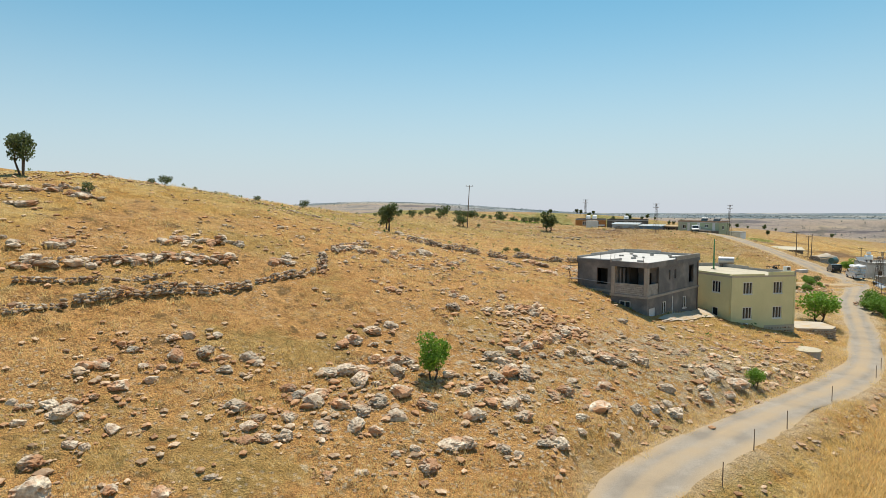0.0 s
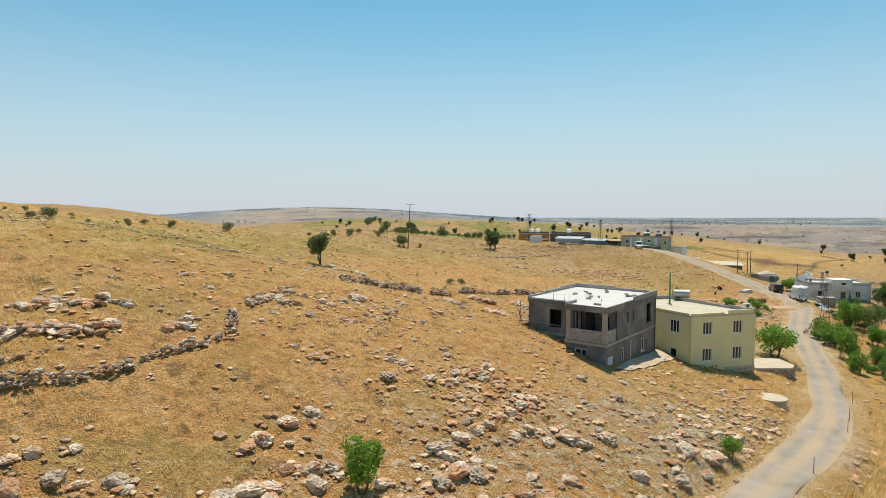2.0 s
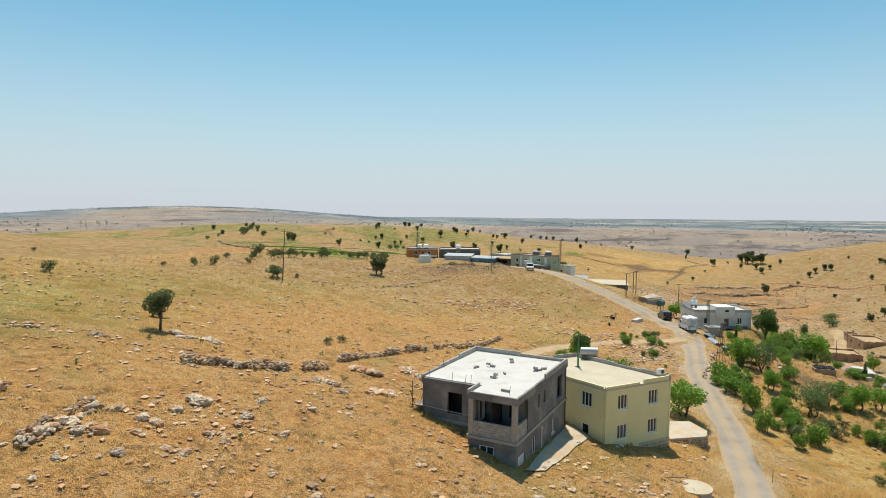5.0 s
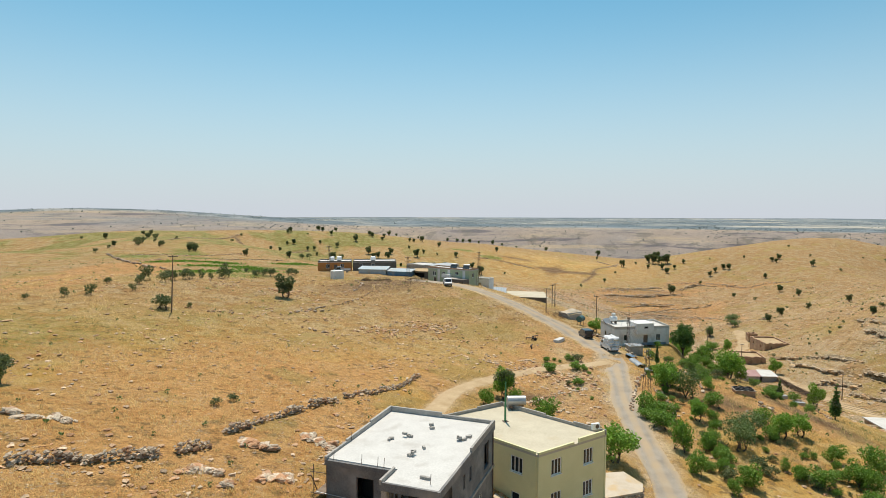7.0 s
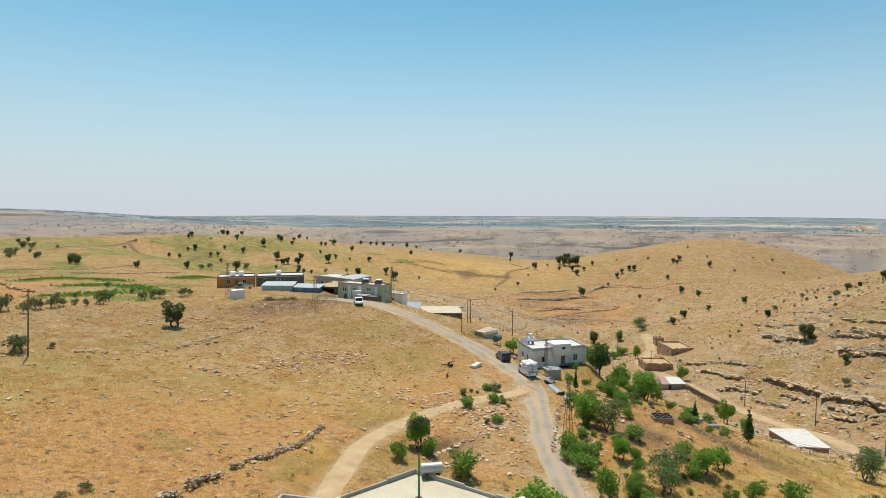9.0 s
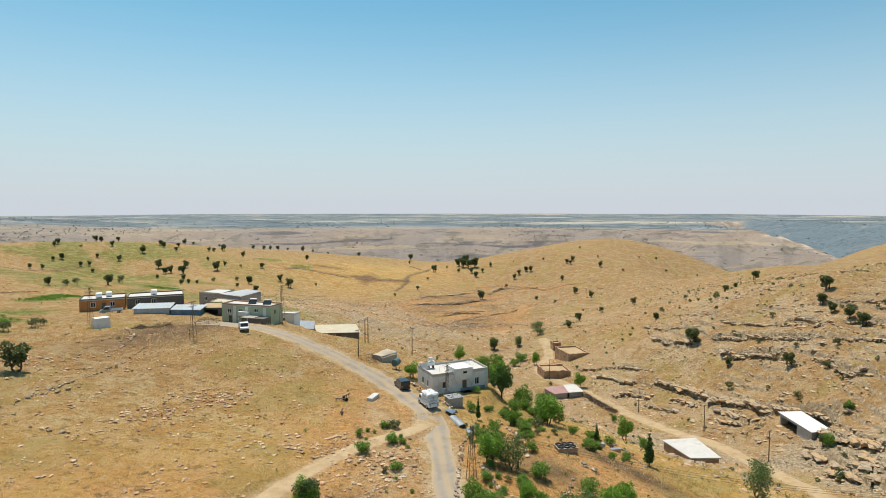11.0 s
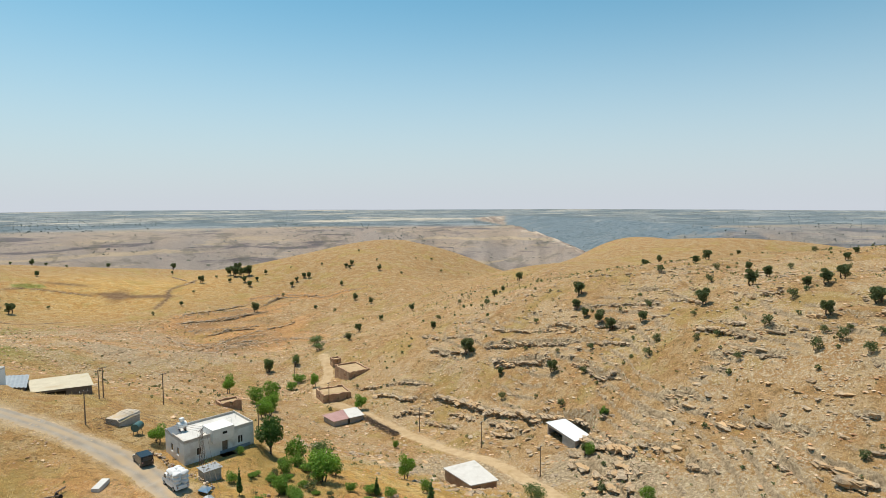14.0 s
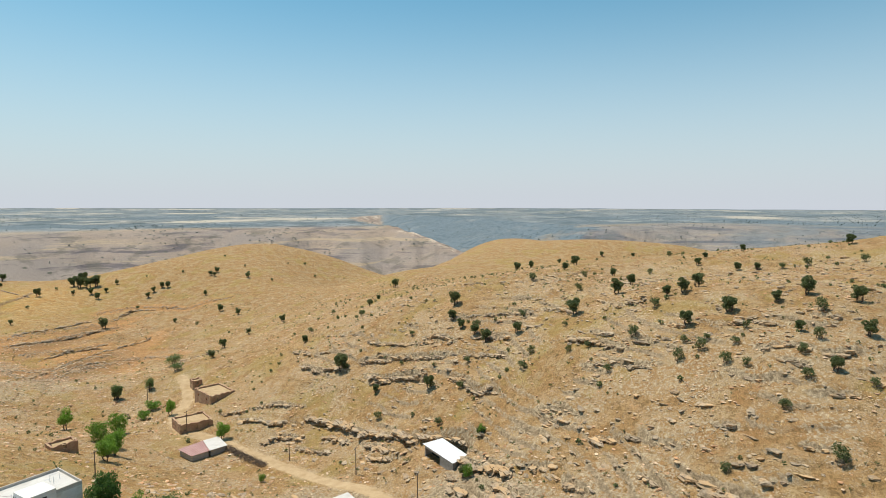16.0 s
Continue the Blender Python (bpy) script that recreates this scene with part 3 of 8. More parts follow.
    fx, fy = x - ix, y - iy
    fx, fy = fx * fx * (3 - 2 * fx), fy * fy * (3 - 2 * fy)
    a, b = hashed(ix, iy, seed), hashed(ix + 1, iy, seed)
    c, d = hashed(ix, iy + 1, seed), hashed(ix + 1, iy + 1, seed)
    return (a + (b - a) * fx) * (1 - fy) + (c + (d - c) * fx) * fy


def fbm(x, y, seed=0, octaves=4):
    total, amp, norm = 0.0, 1.0, 0.0
    for k in range(octaves):
        total, norm = total + amp * vnoise(x * 2**k, y * 2**k, seed + k), norm + amp
        amp *= 0.5
    return total / norm


def smooth(a, b, x):
    t = np.clip((x - a) / (b - a), 0, 1)
    return t * t * (3 - 2 * t)


def spline(points, step=1.0):
    """A Catmull-Rom line through the points, at about even steps."""
    p = np.array(points, float)
    p = np.vstack([2 * p[0] - p[1], p, 2 * p[-1] - p[-2]])
    out = []
    for k in range(1, len(p) - 2):
        count = max(2, int(np.linalg.norm(p[k + 1] - p[k]) / step))
        for t in np.linspace(0, 1, count, endpoint=False):
            a, b, c, d = p[k - 1], p[k], p[k + 1], p[k + 2]
            out.append(0.5 * (2 * b + (c - a) * t + (2 * a - 5 * b + 4 * c - d) * t * t + (3 * b - a - 3 * c + d) * t**3))
    out.append(p[-2])
    return np.array(out)


def gorge(x, y):
    """A side gorge that runs straight away from the village: distance across its line and the height of its flanks."""
    a = radians(58.0)
    ox, oy = x - 1114, y - 422
    u, v = 1150 + ox * math.sin(a) + oy * math.cos(a), ox * math.cos(a) - oy * math.sin(a)
    v = v + 35 * np.sin((u - 1150) / 300)
    ribs = np.abs(fbm(u / 38, v / 400, 27, 2) - 0.5) * 34
    rise = np.where(v < 0, -0.46 * v, 0.25 * v)
    return v, -58 + rise + (ribs - 6) * smooth(6, 30, rise) * np.where(v < 0, 1.0, 0.6) + 0.012 * np.clip(u - 800, 0, 3000) + 80 * smooth(1800, 2700, u)


def rolling(x, y):
    """The smooth lie of the land near the village, the canyon beyond it and the plain up to the horizon."""
    z = np.full(np.shape(x), -22.0)
    for cx, cy, r, h in LANDFORMS + ((505, 35, 75, -8), (-140, 160, 30, -13.5), (-60, 180, 30, -5.6), (66, 168, 15, 2.8)):
        z = z + h * np.exp(-((x - cx) ** 2 + (y - cy) ** 2) / (2 * r * r))
    dx, dy = x - 20, y - 45
    d, az = np.hypot(dx, dy), np.degrees(np.arctan2(dx, dy))
    wobble = 170 * (fbm(az / 6 + 40, d * 0 + 3, 11, 4) - 0.5)
    rim = 1020 + wobble + 250 * smooth(78, 95, az)
    back = smooth(100, 125, np.abs(az - 20))
    floor = -62 + 0 * d
    wall = smooth(rim - 330, rim, d) ** 1.3
    gullies = 12 * (fbm(x / 60, y / 60, 21, 4) - 0.5) + 4 * (np.abs(fbm(az * 0.6, d / 500, 23, 3) - 0.5) * 3 - 0.4)
    plain = -2 - 37 * smooth(1000, 5000, d) ** 0.8 + 5 * (fbm(x / 300, y / 300, 5, 4) - 0.5)
    ridge = 36 * np.exp(-((np.clip(az + 10, -30, 60) / 16) ** 2)) * np.exp(-(((d - 1600) / 420) ** 2))
    outer = floor + (plain + ridge - floor) * wall + gullies * wall * (1 - wall) * 4
    across, deep = gorge(x, y)
    outer = np.where(d > 560, np.minimum(outer, deep), outer)
    outer = outer * (1 - back) + (4 - 20 * smooth(500, 5000, d)) * back
    edge = smooth(520, 760, d + 40 * (fbm(x / 80, y / 80, 9, 3) - 0.5))
    return z * (1 - edge) + outer * edge


def near_line(x, y, line):
    """The distance to a line of points in plan, and the number of the nearest one."""
    best, which = np.full(x.shape, 1e9), np.zeros(x.shape, int)
    for k, q in enumerate(line):
        d = (x - q[0]) ** 2 + (y - q[1]) ** 2
        closer = d < best
        best, which = np.where(closer, d, best), np.where(closer, k, which)
    return np.sqrt(best), which


# levelled building ground: x, y, z, radius
PADS = [(92.5, 133.5, 3.3, 7.0), (133.5, 104.5, -13.5, 4.5), (155.5, 91.5, -9.0, 4.0), (159.5, 162, -19.4, 4.0), (93, 182, 3.9, 5.5), (87, 191, 5.5, 3.0), (74, 191, 9.6, 6.5), (47, 228, 11.2, 8.0), (60, 226, 11.2, 8.0), (55, 211, 11.6, 5.0), (62.5, 206, 11.2, 4.0), (78.6, 123.4, 4.75, 2.6), (80.8, 134.4, 4.85, 2.4)]


def level_line(points, step=1.0):
    line = spline(points, step)
    z = rolling(line[:, 0], line[:, 1])
    kernel = np.ones(15) / 15
    line[:, 2] = np.convolve(np.pad(z, 7, mode="edge"), kernel, "valid")
    for px, py, pz, r in PADS:
        w = 1 - smooth(r, r * 1.5 + 1, np.hypot(line[:, 0] - px, line[:, 1] - py))
        line[:, 2] = line[:, 2] * (1 - w) + (pz + 0.03) * w
    return line


ROADS = [(level_line(ROAD), 2.1, 2.6), (level_line(SPUR), 1.5, 1.6), (level_line(VALLEY_TRACK), 1.9, 2.5)]


def strata(x, y, z):
    """The height within its bed of rock, 0 to 1, the riser being the last part."""
    q = z / 2.3 + 2.6 * fbm(x / 34, y / 34, 31, 3) + 0.3 * fbm(x / 5, y / 5, 33, 2)
    return q - np.floor(q)


def ledges(x, y, z):
    """Strata of limestone that step the flanks of the dry valley."""
    where = smooth(108, 130, x - 0.25 * y + 18) * smooth(300, 250, x) * smooth(215, 150, y)
    where = np.maximum(where, 0.75 * smooth(95, 120, x) * smooth(150, 175, y) * smooth(360, 310, y) * smooth(340, 290, x))
    s = 2.3
    f = strata(x, y, z)
    step = np.where(f < 0.9, f * 0.3, 0.27 + (f - 0.9) / 0.1 * 0.73)
    patchy = smooth(0.4, 0.58, fbm(x / 14, y / 14, 35, 3))
    return z + s * (step - f) * where * (0.05 + 0.38 * patchy), where


def downhill(x, y):
    e = 1.5
    gx, gy = rolling(x + e, y) - rolling(x - e, y), rolling(x, y + e) - rolling(x, y - e)
    return np.arctan2(-gy, -gx)


LEDGE_PATHS = []
for height, points in LEDGE_LINES:
    line = spline([(p[0], p[1], 0) for p in points], 1.0)
    LEDGE_PATHS.append((height, line, downhill(line[:, 0], line[:, 1])))


def ledge_steps(x, y):
    """The drop of the ground over each outcropping bed: level behind its edge, hollowed below it."""
    z = np.zeros(x.shape)
    for height, line, fall in LEDGE_PATHS:
        box = (x > line[:, 0].min() - 8) & (x < line[:, 0].max() + 8) & (y > line[:, 1].min() - 8) & (y < line[:, 1].max() + 8)
        if not box.any():
            continue
        d, k = near_line(x[box], y[box], line)
        out = (x[box] - line[k, 0]) * np.cos(fall[k]) + (y[box] - line[k, 1]) * np.sin(fall[k])
        side = np.sqrt(np.maximum(d * d - out * out, 0))
        ends = 1 - smooth(0.3, 3.0, side)
        z[box] += ends * height * (0.45 * smooth(0.35, -0.25, out) * (1 - smooth(0, 7, -out)) - 0.35 * smooth(-0.2, 0.4, out) * (1 - smooth(0.6, 4.5, out)))
    return z


def ground_z(x, y):
    x, y = np.atleast_1d(np.asarray(x, float)), np.atleast_1d(np.asarray(y, float))
    z = rolling(x, y)
    z, _ = ledges(x, y, z)
    z = z + ledge_steps(x, y)
    near = (np.abs(x - 100) < 260) & (np.abs(y - 110) < 240)
    z = z + near * (0.55 * (fbm(x / 7, y / 7, 1, 3) - 0.5) + 0.34 * (fbm(x / 1.7, y / 1.7, 4, 2) - 0.5) * (0.5 + fbm(x / 12, y / 12, 6, 2)))
    for line, half, fade in ROADS:
        box = (x > line[:, 0].min() - 12) & (x < line[:, 0].max() + 12) & (y > line[:, 1].min() - 12) & (y < line[:, 1].max() + 12)
        if box.any():
            d, k = near_line(x[box], y[box], line)
            w = 1 - smooth(half, half + fade, d)
            z[box] = z[box] * (1 - w) + (line[k, 2] - 0.05) * w
    for px, py, pz, r in PADS:
        w = 1 - smooth(r, r * 1.5 + 1, np.hypot(x - px, y - py))
        z = z * (1 - w) + pz * w
    return z


def gz(x, y):
    return float(ground_z(x, y)[0])


SCAR_WALLS = (((232.5, 338.8), (243.1, 341.2), (253.4, 336.7), (265, 335.1), (277.9, 332.8)), ((204, 304.3), (200.8, 293.2), (194.2, 274.9), (195.9, 266.9), (216.7, 279), (231.1, 284.8)),
              ((220.8, 282.1), (229.5, 279.2), (240.7, 276.3), (246.9, 263.6), (246.2, 248.1)), ((296.8, 353), (313.4, 348.3), (321.1, 331), (319, 309.6), (327.3, 302.5), (332.6, 290.3)),
              ((219.5, 311.3), (228.6, 311.3), (237.9, 306.7), (248, 304.2)), ((208.9, 287.5), (220.7, 289.6), (232.9, 290.8), (245.6, 287.4)))
VINE_ROWS = (((-8.7, 250.2), (-3.5, 258.6), (6.8, 251.5), (14.3, 241)), ((3.5, 225.4), (10.1, 228)), ((15, 224.9), (18.7, 218.3), (22.6, 210)), ((-0.2, 198.6), (6, 200.4), (13.7, 206.9)), ((33.3, 264.3), (43.7, 283.2), (48.7, 277.3)), ((93.4, 339.1), (84.3, 341.4)), ((190, 470), (197, 465)), ((205, 445), (211, 442)))
FIELD_LINES = (((26.1, 494.3), (31.4, 457.7), (53, 465.3), (75.7, 484.2)), ((-21.4, 299.3), (3.4, 297.1), (21.6, 317.5)), ((-11.6, 373.4), (7.5, 447.6), (29, 507.3)), ((-17.5, 267.4), (-7.4, 272.4), (16.3, 283), (36.6, 297.7)), ((239.4, 368.2), (257.4, 382.3), (269.8, 397.5), (292, 409.7), (309.1, 422.8)), ((192.2, 439), (203.9, 439.7), (216.2, 430), (228.1, 415.2)), ((162.1, 378.6), (163.8, 361.8), (188.5, 369.3)))
# earth laid bare along old terraces and field edges: line, breadth, redness, darkness
EARTH_BANDS = [(spline([(*p, 0) for p in pts], 1.5), 6.0, 1.5, 0.2) for pts in SCAR_WALLS] + [(spline([(*p, 0) for p in pts], 1.5), 2.4, 0.4, 0.9) for pts in FIELD_LINES]
EARTH_BANDS.append((spline([(225.6, 325.9, 0), (243.1, 323.7, 0), (263.7, 322.2, 0), (277.6, 319.9, 0)], 1.5), 9.0, 1.7, 0.25))


def axis(lo, hi, step, out_lo, out_hi, grow_lo, grow_hi):
    mid = list(np.arange(lo, hi + step / 2, step))
    for end, grow, to_end in ((out_lo, grow_lo, True), (out_hi, grow_hi, False)):
        s, v = step, mid[0] if to_end else mid[-1]
        while (v > end) if to_end else (v < end):
            s *= grow
            v += -s if to_end else s
            mid.insert(0, v) if to_end else mid.append(v)
    return np.array(mid)


def blob(x, y, cx, cy, rx, ry=None, turn=0.0):
    ry, c, s = ry or rx, math.cos(radians(turn)), math.sin(radians(turn))
    u, v = (x - cx) * c + (y - cy) * s, -(x - cx) * s + (y - cy) * c
    return np.exp(-((u / rx) ** 2 + (v / ry) ** 2))


def build_ground():
    gx = axis(-46, 300, 1.0, -4900, 4900, 1.12, 1.018)
    gy = axis(-10, 300, 1.0, -4900, 4900, 1.14, 1.018)
    gx, gy = (np.unique(np.concatenate([g, np.arange(lo, hi, 0.5)])) for g, lo, hi in ((gx, -32, 215), (gy, 14, 165)))
    X, Y = np.meshgrid(gx, gy)
    x, y = X.ravel(), Y.ravel()
    z = ground_z(x, y)
    nx, ny = len(gx), len(gy)
    idx = np.arange(nx * ny).reshape(ny, nx)
    quads = np.stack([idx[:-1, :-1], idx[:-1, 1:], idx[1:, 1:], idx[1:, :-1]], -1).reshape(-1, 4)
    me = bpy.data.meshes.new("ground")
    me.vertices.add(len(x))
    me.vertices.foreach_set("co", np.stack([x, y, z], 1).ravel())
    me.loops.add(quads.size)
    me.loops.foreach_set("vertex_index", quads.ravel().astype(np.int32))
    me.polygons.add(len(quads))
    me.polygons.foreach_set("loop_start", (np.arange(len(quads)) * 4).astype(np.int32))
    me.polygons.foreach_set("use_smooth", np.ones(len(quads), bool))
    me.update()
    me.validate()
    d, az = np.hypot(x - 20, y - 45), np.degrees(np.arctan2(x - 20, y - 45))
    red = 0.9 * blob(x, y, -2, 62, 14, 30, -20) + 0.9 * blob(x, y, 2, 42, 20, 8, 42) + 0.8 * blob(x, y, 4, 74, 24, 10, 20) + blob(x, y, 66, 118, 9, 26, -15) + 0.8 * blob(x, y, 12, 105, 16, 12) + 0.6 * blob(x, y, 97, 104, 12, 9) + blob(x, y, 53, 99, 10, 5, 30)
    red = red + 1.3 * blob(x, y, 77, 94, 5, 4.5) + 1.4 * blob(x, y, 88.6, 95, 2.6, 7, 4) + 1.1 * blob(x, y, 60, 105, 8, 4, 25) + 0.8 * blob(x, y, 57, 98, 5, 6)
    red = red + 1.6 * blob(x, y, -18, 205, 11, 48, -10) + (0.5 + 1.5 * smooth(0.4, 0.55, fbm(x / 40, y / 7, 57, 3))) * (blob(x, y, 232, 300, 48, 26, 10) + blob(x, y, 215, 272, 34, 14, 15) + blob(x, y, 270, 328, 50, 9, 10))
    red = red + 0.25 * smooth(135, 90, y) * smooth(60, 40, x) + 0.35 * smooth(0.42, 0.62, fbm(x / 9, y / 16, 51, 3)) * smooth(420, 250, d)
    patches = ((-20, 292, 6, 7), (16, 194, 5, 4), (27, 227, 6, 5), (3, 283, 5, 4), (-2, 303, 6, 3))
    green = 0.2 * blob(x, y, 92, 112, 10, 10) + 0.25 * blob(x, y, 66, 84, 9, 9) + 0.2 * blob(x, y, -10, 125, 40, 12)
    green = green + 0.45 * blob(x, y, -29, 76, 18, 12, 30)
    green = green + 0.45 * blob(x, y, -27, 91, 18, 12, 30)
    green = green + 0.45 * blob(x, y, -22, 112, 18, 12, 30)
    for px, py, rx, ry in patches:
        green = green + 1.6 * blob(x, y, px, py, rx * 1.2, ry * 1.1, 8)
    green = green * (0.55 + 0.9 * fbm(x / 5, y / 5, 53, 3))
    base = rolling(x, y)
    _, terr = ledges(x, y, base)
    stone = 0.2 + 0.26 * terr * smooth(0.38, 0.6, fbm(x / 12, y / 12, 61, 4)) + 0.25 * blob(x, y, 10, 45, 30, 10, 45) + 0.3 * blob(x, y, 30, 52, 14, 8, 30) + 0.3 * blob(x, y, 128, 125, 25, 9, -55) + 0.3 * blob(x, y, 137, 82, 26, 8, 65)
    slope = np.hypot(*np.gradient(z.reshape(ny, nx), gy, gx)).ravel()
    stone = stone + 0.35 * smooth(0.8, 1.3, slope) * (d < 360)
    bed = strata(x, y, base)
    riser = terr * smooth(0.8, 0.86, bed) * smooth(1.0, 0.94, bed) * smooth(0.42, 0.6, fbm(x / 14, y / 14, 35, 3))
    # grows with distance: brings in the haze-tinted far colours
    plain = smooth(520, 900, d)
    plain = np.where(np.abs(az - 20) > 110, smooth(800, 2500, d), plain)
    across, deep = gorge(x, y)
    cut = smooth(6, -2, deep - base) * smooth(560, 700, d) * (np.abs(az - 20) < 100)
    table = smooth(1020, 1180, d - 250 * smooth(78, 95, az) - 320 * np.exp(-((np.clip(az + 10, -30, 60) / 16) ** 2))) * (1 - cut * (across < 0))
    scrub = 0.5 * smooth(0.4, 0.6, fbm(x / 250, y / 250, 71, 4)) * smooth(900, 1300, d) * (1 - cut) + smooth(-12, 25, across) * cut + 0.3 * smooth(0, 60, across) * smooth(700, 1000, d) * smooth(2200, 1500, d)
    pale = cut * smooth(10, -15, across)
    bare = 1.3 * blob(x, y, 54, 181, 18, 9, 20) + 1.3 * blob(x, y, 93, 93, 2.6, 9, 8) + 0.9 * blob(x, y, 79.5, 94.8, 3.4, 3.4) + 0.5 * blob(x, y, 79, 99, 4, 3) + 1.1 * blob(x, y, 48, 99.5, 5, 2.5, 15) + 0.6 * blob(x, y, 62, 107, 3, 1.5)
    bare = bare + 0.35 * smooth(0.44, 0.54, fbm(x / 45, y / 7, 57, 3)) * (blob(x, y, 232, 300, 48, 26, 10) + blob(x, y, 215, 272, 34, 14, 15) + blob(x, y, 270, 328, 50, 9, 10))
    for px, py, rx, ry in ((229, 441, 14, 3), (236, 413, 8, 3), (245, 398, 14, 3), (257, 389, 10, 3), (240, 404, 5, 12)):
        bare = bare + 1.3 * blob(x, y, px, py, rx, ry, -40) * (0.35 + fbm(x / 6, y / 6, 73, 3))
    stone = stone + 0.22 * blob(x, y, 172, 285, 48, 60, 15) * (0.4 + fbm(x / 9, y / 9, 65, 3))
    green = green + 0.75 * smooth(235, 290, y) * smooth(200, 120, x) * smooth(0.46, 0.62, fbm(x / 22, y / 30, 67, 4))
    for line, wide, r, b in EARTH_BANDS:
        box = (x > line[:, 0].min() - 9) & (x < line[:, 0].max() + 9) & (y > line[:, 1].min() - 9) & (y < line[:, 1].max() + 9)
        w = smooth(wide * (0.6 + fbm(x[box] / 5, y[box] / 5, 69, 3)), 0.2 * wide, near_line(x[box], y[box], line)[0])
        red[box] += r * w
        bare[box] += b * w
    for pts in VINE_ROWS:
        line = spline([(*p, 0) for p in pts], 1.5)
        green = green + 1.5 * smooth(6.5, 3.5, near_line(x, y, line)[0] + 3 * (fbm(x / 5, y / 5, 75, 3) - 0.5)) * (d < 520)
    red = red + 1.6 * smooth(0.35, 0.6, blob(x, y, -9, 205, 6, 26, 8)) + 0.9 * blob(x, y, 64, 113, 5, 12, -30) + 0.8 * blob(x, y, 54, 100, 9, 5, 30) + 0.7 * blob(x, y, 82, 98, 16, 18)
    sand = np.zeros_like(x)
    for (line, half, _), reach, strength in zip(ROADS, (2.6, 1.0, 1.2), (1.0, 0.8, 0.8)):
        box = (x > line[:, 0].min() - 9) & (x < line[:, 0].max() + 9) & (y > line[:, 1].min() - 9) & (y < line[:, 1].max() + 9)
        dist = near_line(x[box], y[box], line)[0]
        ragged = reach * (0.15 + 1.3 * fbm(x[box] / 6, y[box] / 6, 63, 3))
        sand[box] = np.maximum(sand[box], strength * smooth(half + ragged, half - 0.4, dist))
    sand = np.maximum(sand, 0.75 * blob(x, y, 56, 90, 2.5, 9, 28) + 0.9 * blob(x, y, 47.5, 84.5, 4, 3) + 0.8 * blob(x, y, 60.5, 108, 4, 10, -30) + 0.7 * blob(x, y, 69, 122, 3, 9, -20))
    ochre = np.maximum(smooth(96, 128, x - 0.12 * y), 0.85 * smooth(95, 160, y)) * (1 - 0.8 * blob(x, y, 250, 420, 75, 55))
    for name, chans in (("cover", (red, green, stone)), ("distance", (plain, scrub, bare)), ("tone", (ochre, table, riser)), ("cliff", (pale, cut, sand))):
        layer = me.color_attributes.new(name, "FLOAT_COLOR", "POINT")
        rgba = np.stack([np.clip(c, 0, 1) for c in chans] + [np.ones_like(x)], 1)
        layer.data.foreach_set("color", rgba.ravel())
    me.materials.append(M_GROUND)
    return tagged(new("ground", me), "dry golden hillside with red earth, stones and haze-tinted far plain", "ground", kind="structure")


def ribbon(name, line, half, material, label, lift=0.05, wobble=0.25, widths=None):
    """A road draped over the ground, with an uneven edge; widths scale it along y."""
    bm = bmesh.new()
    rows = []
    for k in range(len(line)):
        a, b = line[max(k - 1, 0)], line[min(k + 1, len(line) - 1)]
        t = np.array([b[0] - a[0], b[1] - a[1]])
        t = t / np.linalg.norm(t)
        side = np.array([t[1], -t[0]])
        row = []
        for s in (-1, -0.72, -0.45, -0.15, 0.15, 0.45, 0.72, 1):
            w = half * s * (1.0 if widths is None else float(np.interp(line[k, 1], *widths)))
            if abs(s) == 1:
                w += 1.4 * wobble * s * (2 * vnoise(np.array([k * 0.13]), np.array([s * 3.0]), 77)[0] - 1)
            px, py = line[k, 0] + side[0] * w, line[k, 1] + side[1] * w
            rut = -0.04 if abs(s) == 0.45 else 0.03 if abs(s) < 0.3 else 0.0 if abs(s) < 1 else -0.14
            row.append(bm.verts.new((px, py, line[k, 2] + lift + rut)))
        rows.append(row)
    for r0, r1 in zip(rows, rows[1:]):
        for i in range(7):
            bm.faces.new((r0[i], r0[i + 1], r1[i + 1], r1[i])).smooth = True
    bmesh.ops.recalc_face_normals(bm, faces=bm.faces)
    if sum(f.normal.z for f in bm.faces) < 0:
        bmesh.ops.reverse_faces(bm, faces=bm.faces)
    me = bpy.data.meshes.new(name)
    bm.to_mesh(me)
    bm.free()
    layer = me.color_attributes.new("tracks", "FLOAT_COLOR", "POINT")
    across = np.tile((0.0, 0.45, 0.8, 0.3, 0.3, 0.8, 0.45, 0.0), len(line))
    layer.data.foreach_set("color", np.repeat(across, 4).astype(np.float32))
    me.materials.append(material)
    return tagged(new(name, me), label, "road", kind="structure")

# ---- kit ----
def thing(name, m, label, category, group=""):
    ob = new(name)
    ob.matrix_world = m
    return tagged(ob, label, category, group)


def mesh_of(name, bm, material, smooth_faces=False):
    me = bpy.data.meshes.new(name)
    if smooth_faces:
        for f in bm.faces:
            f.smooth = True
    bm.to_mesh(me)
    bm.free()
    me.materials.append(material)
    return me


def part(name, bm, material, parent, label="", round_shape=False):
    ob = new(name, mesh_of(name, bm, material, round_shape))
    ob.parent = parent
    return tagged(ob, label)


def solid(name, bm, material, m, label, category, group="", round_shape=False):
    ob = new(name, mesh_of(name, bm, material, round_shape))
    ob.matrix_world = m
    return tagged(ob, label, category, group)


def box(x0, x1, y0, y1, z0, z1, bevel=0.0, m=None, bm=None):
    own = bmesh.new()
    v = [own.verts.new((x, y, z)) for z in (z0, z1) for y in (y0, y1) for x in (x0, x1)]
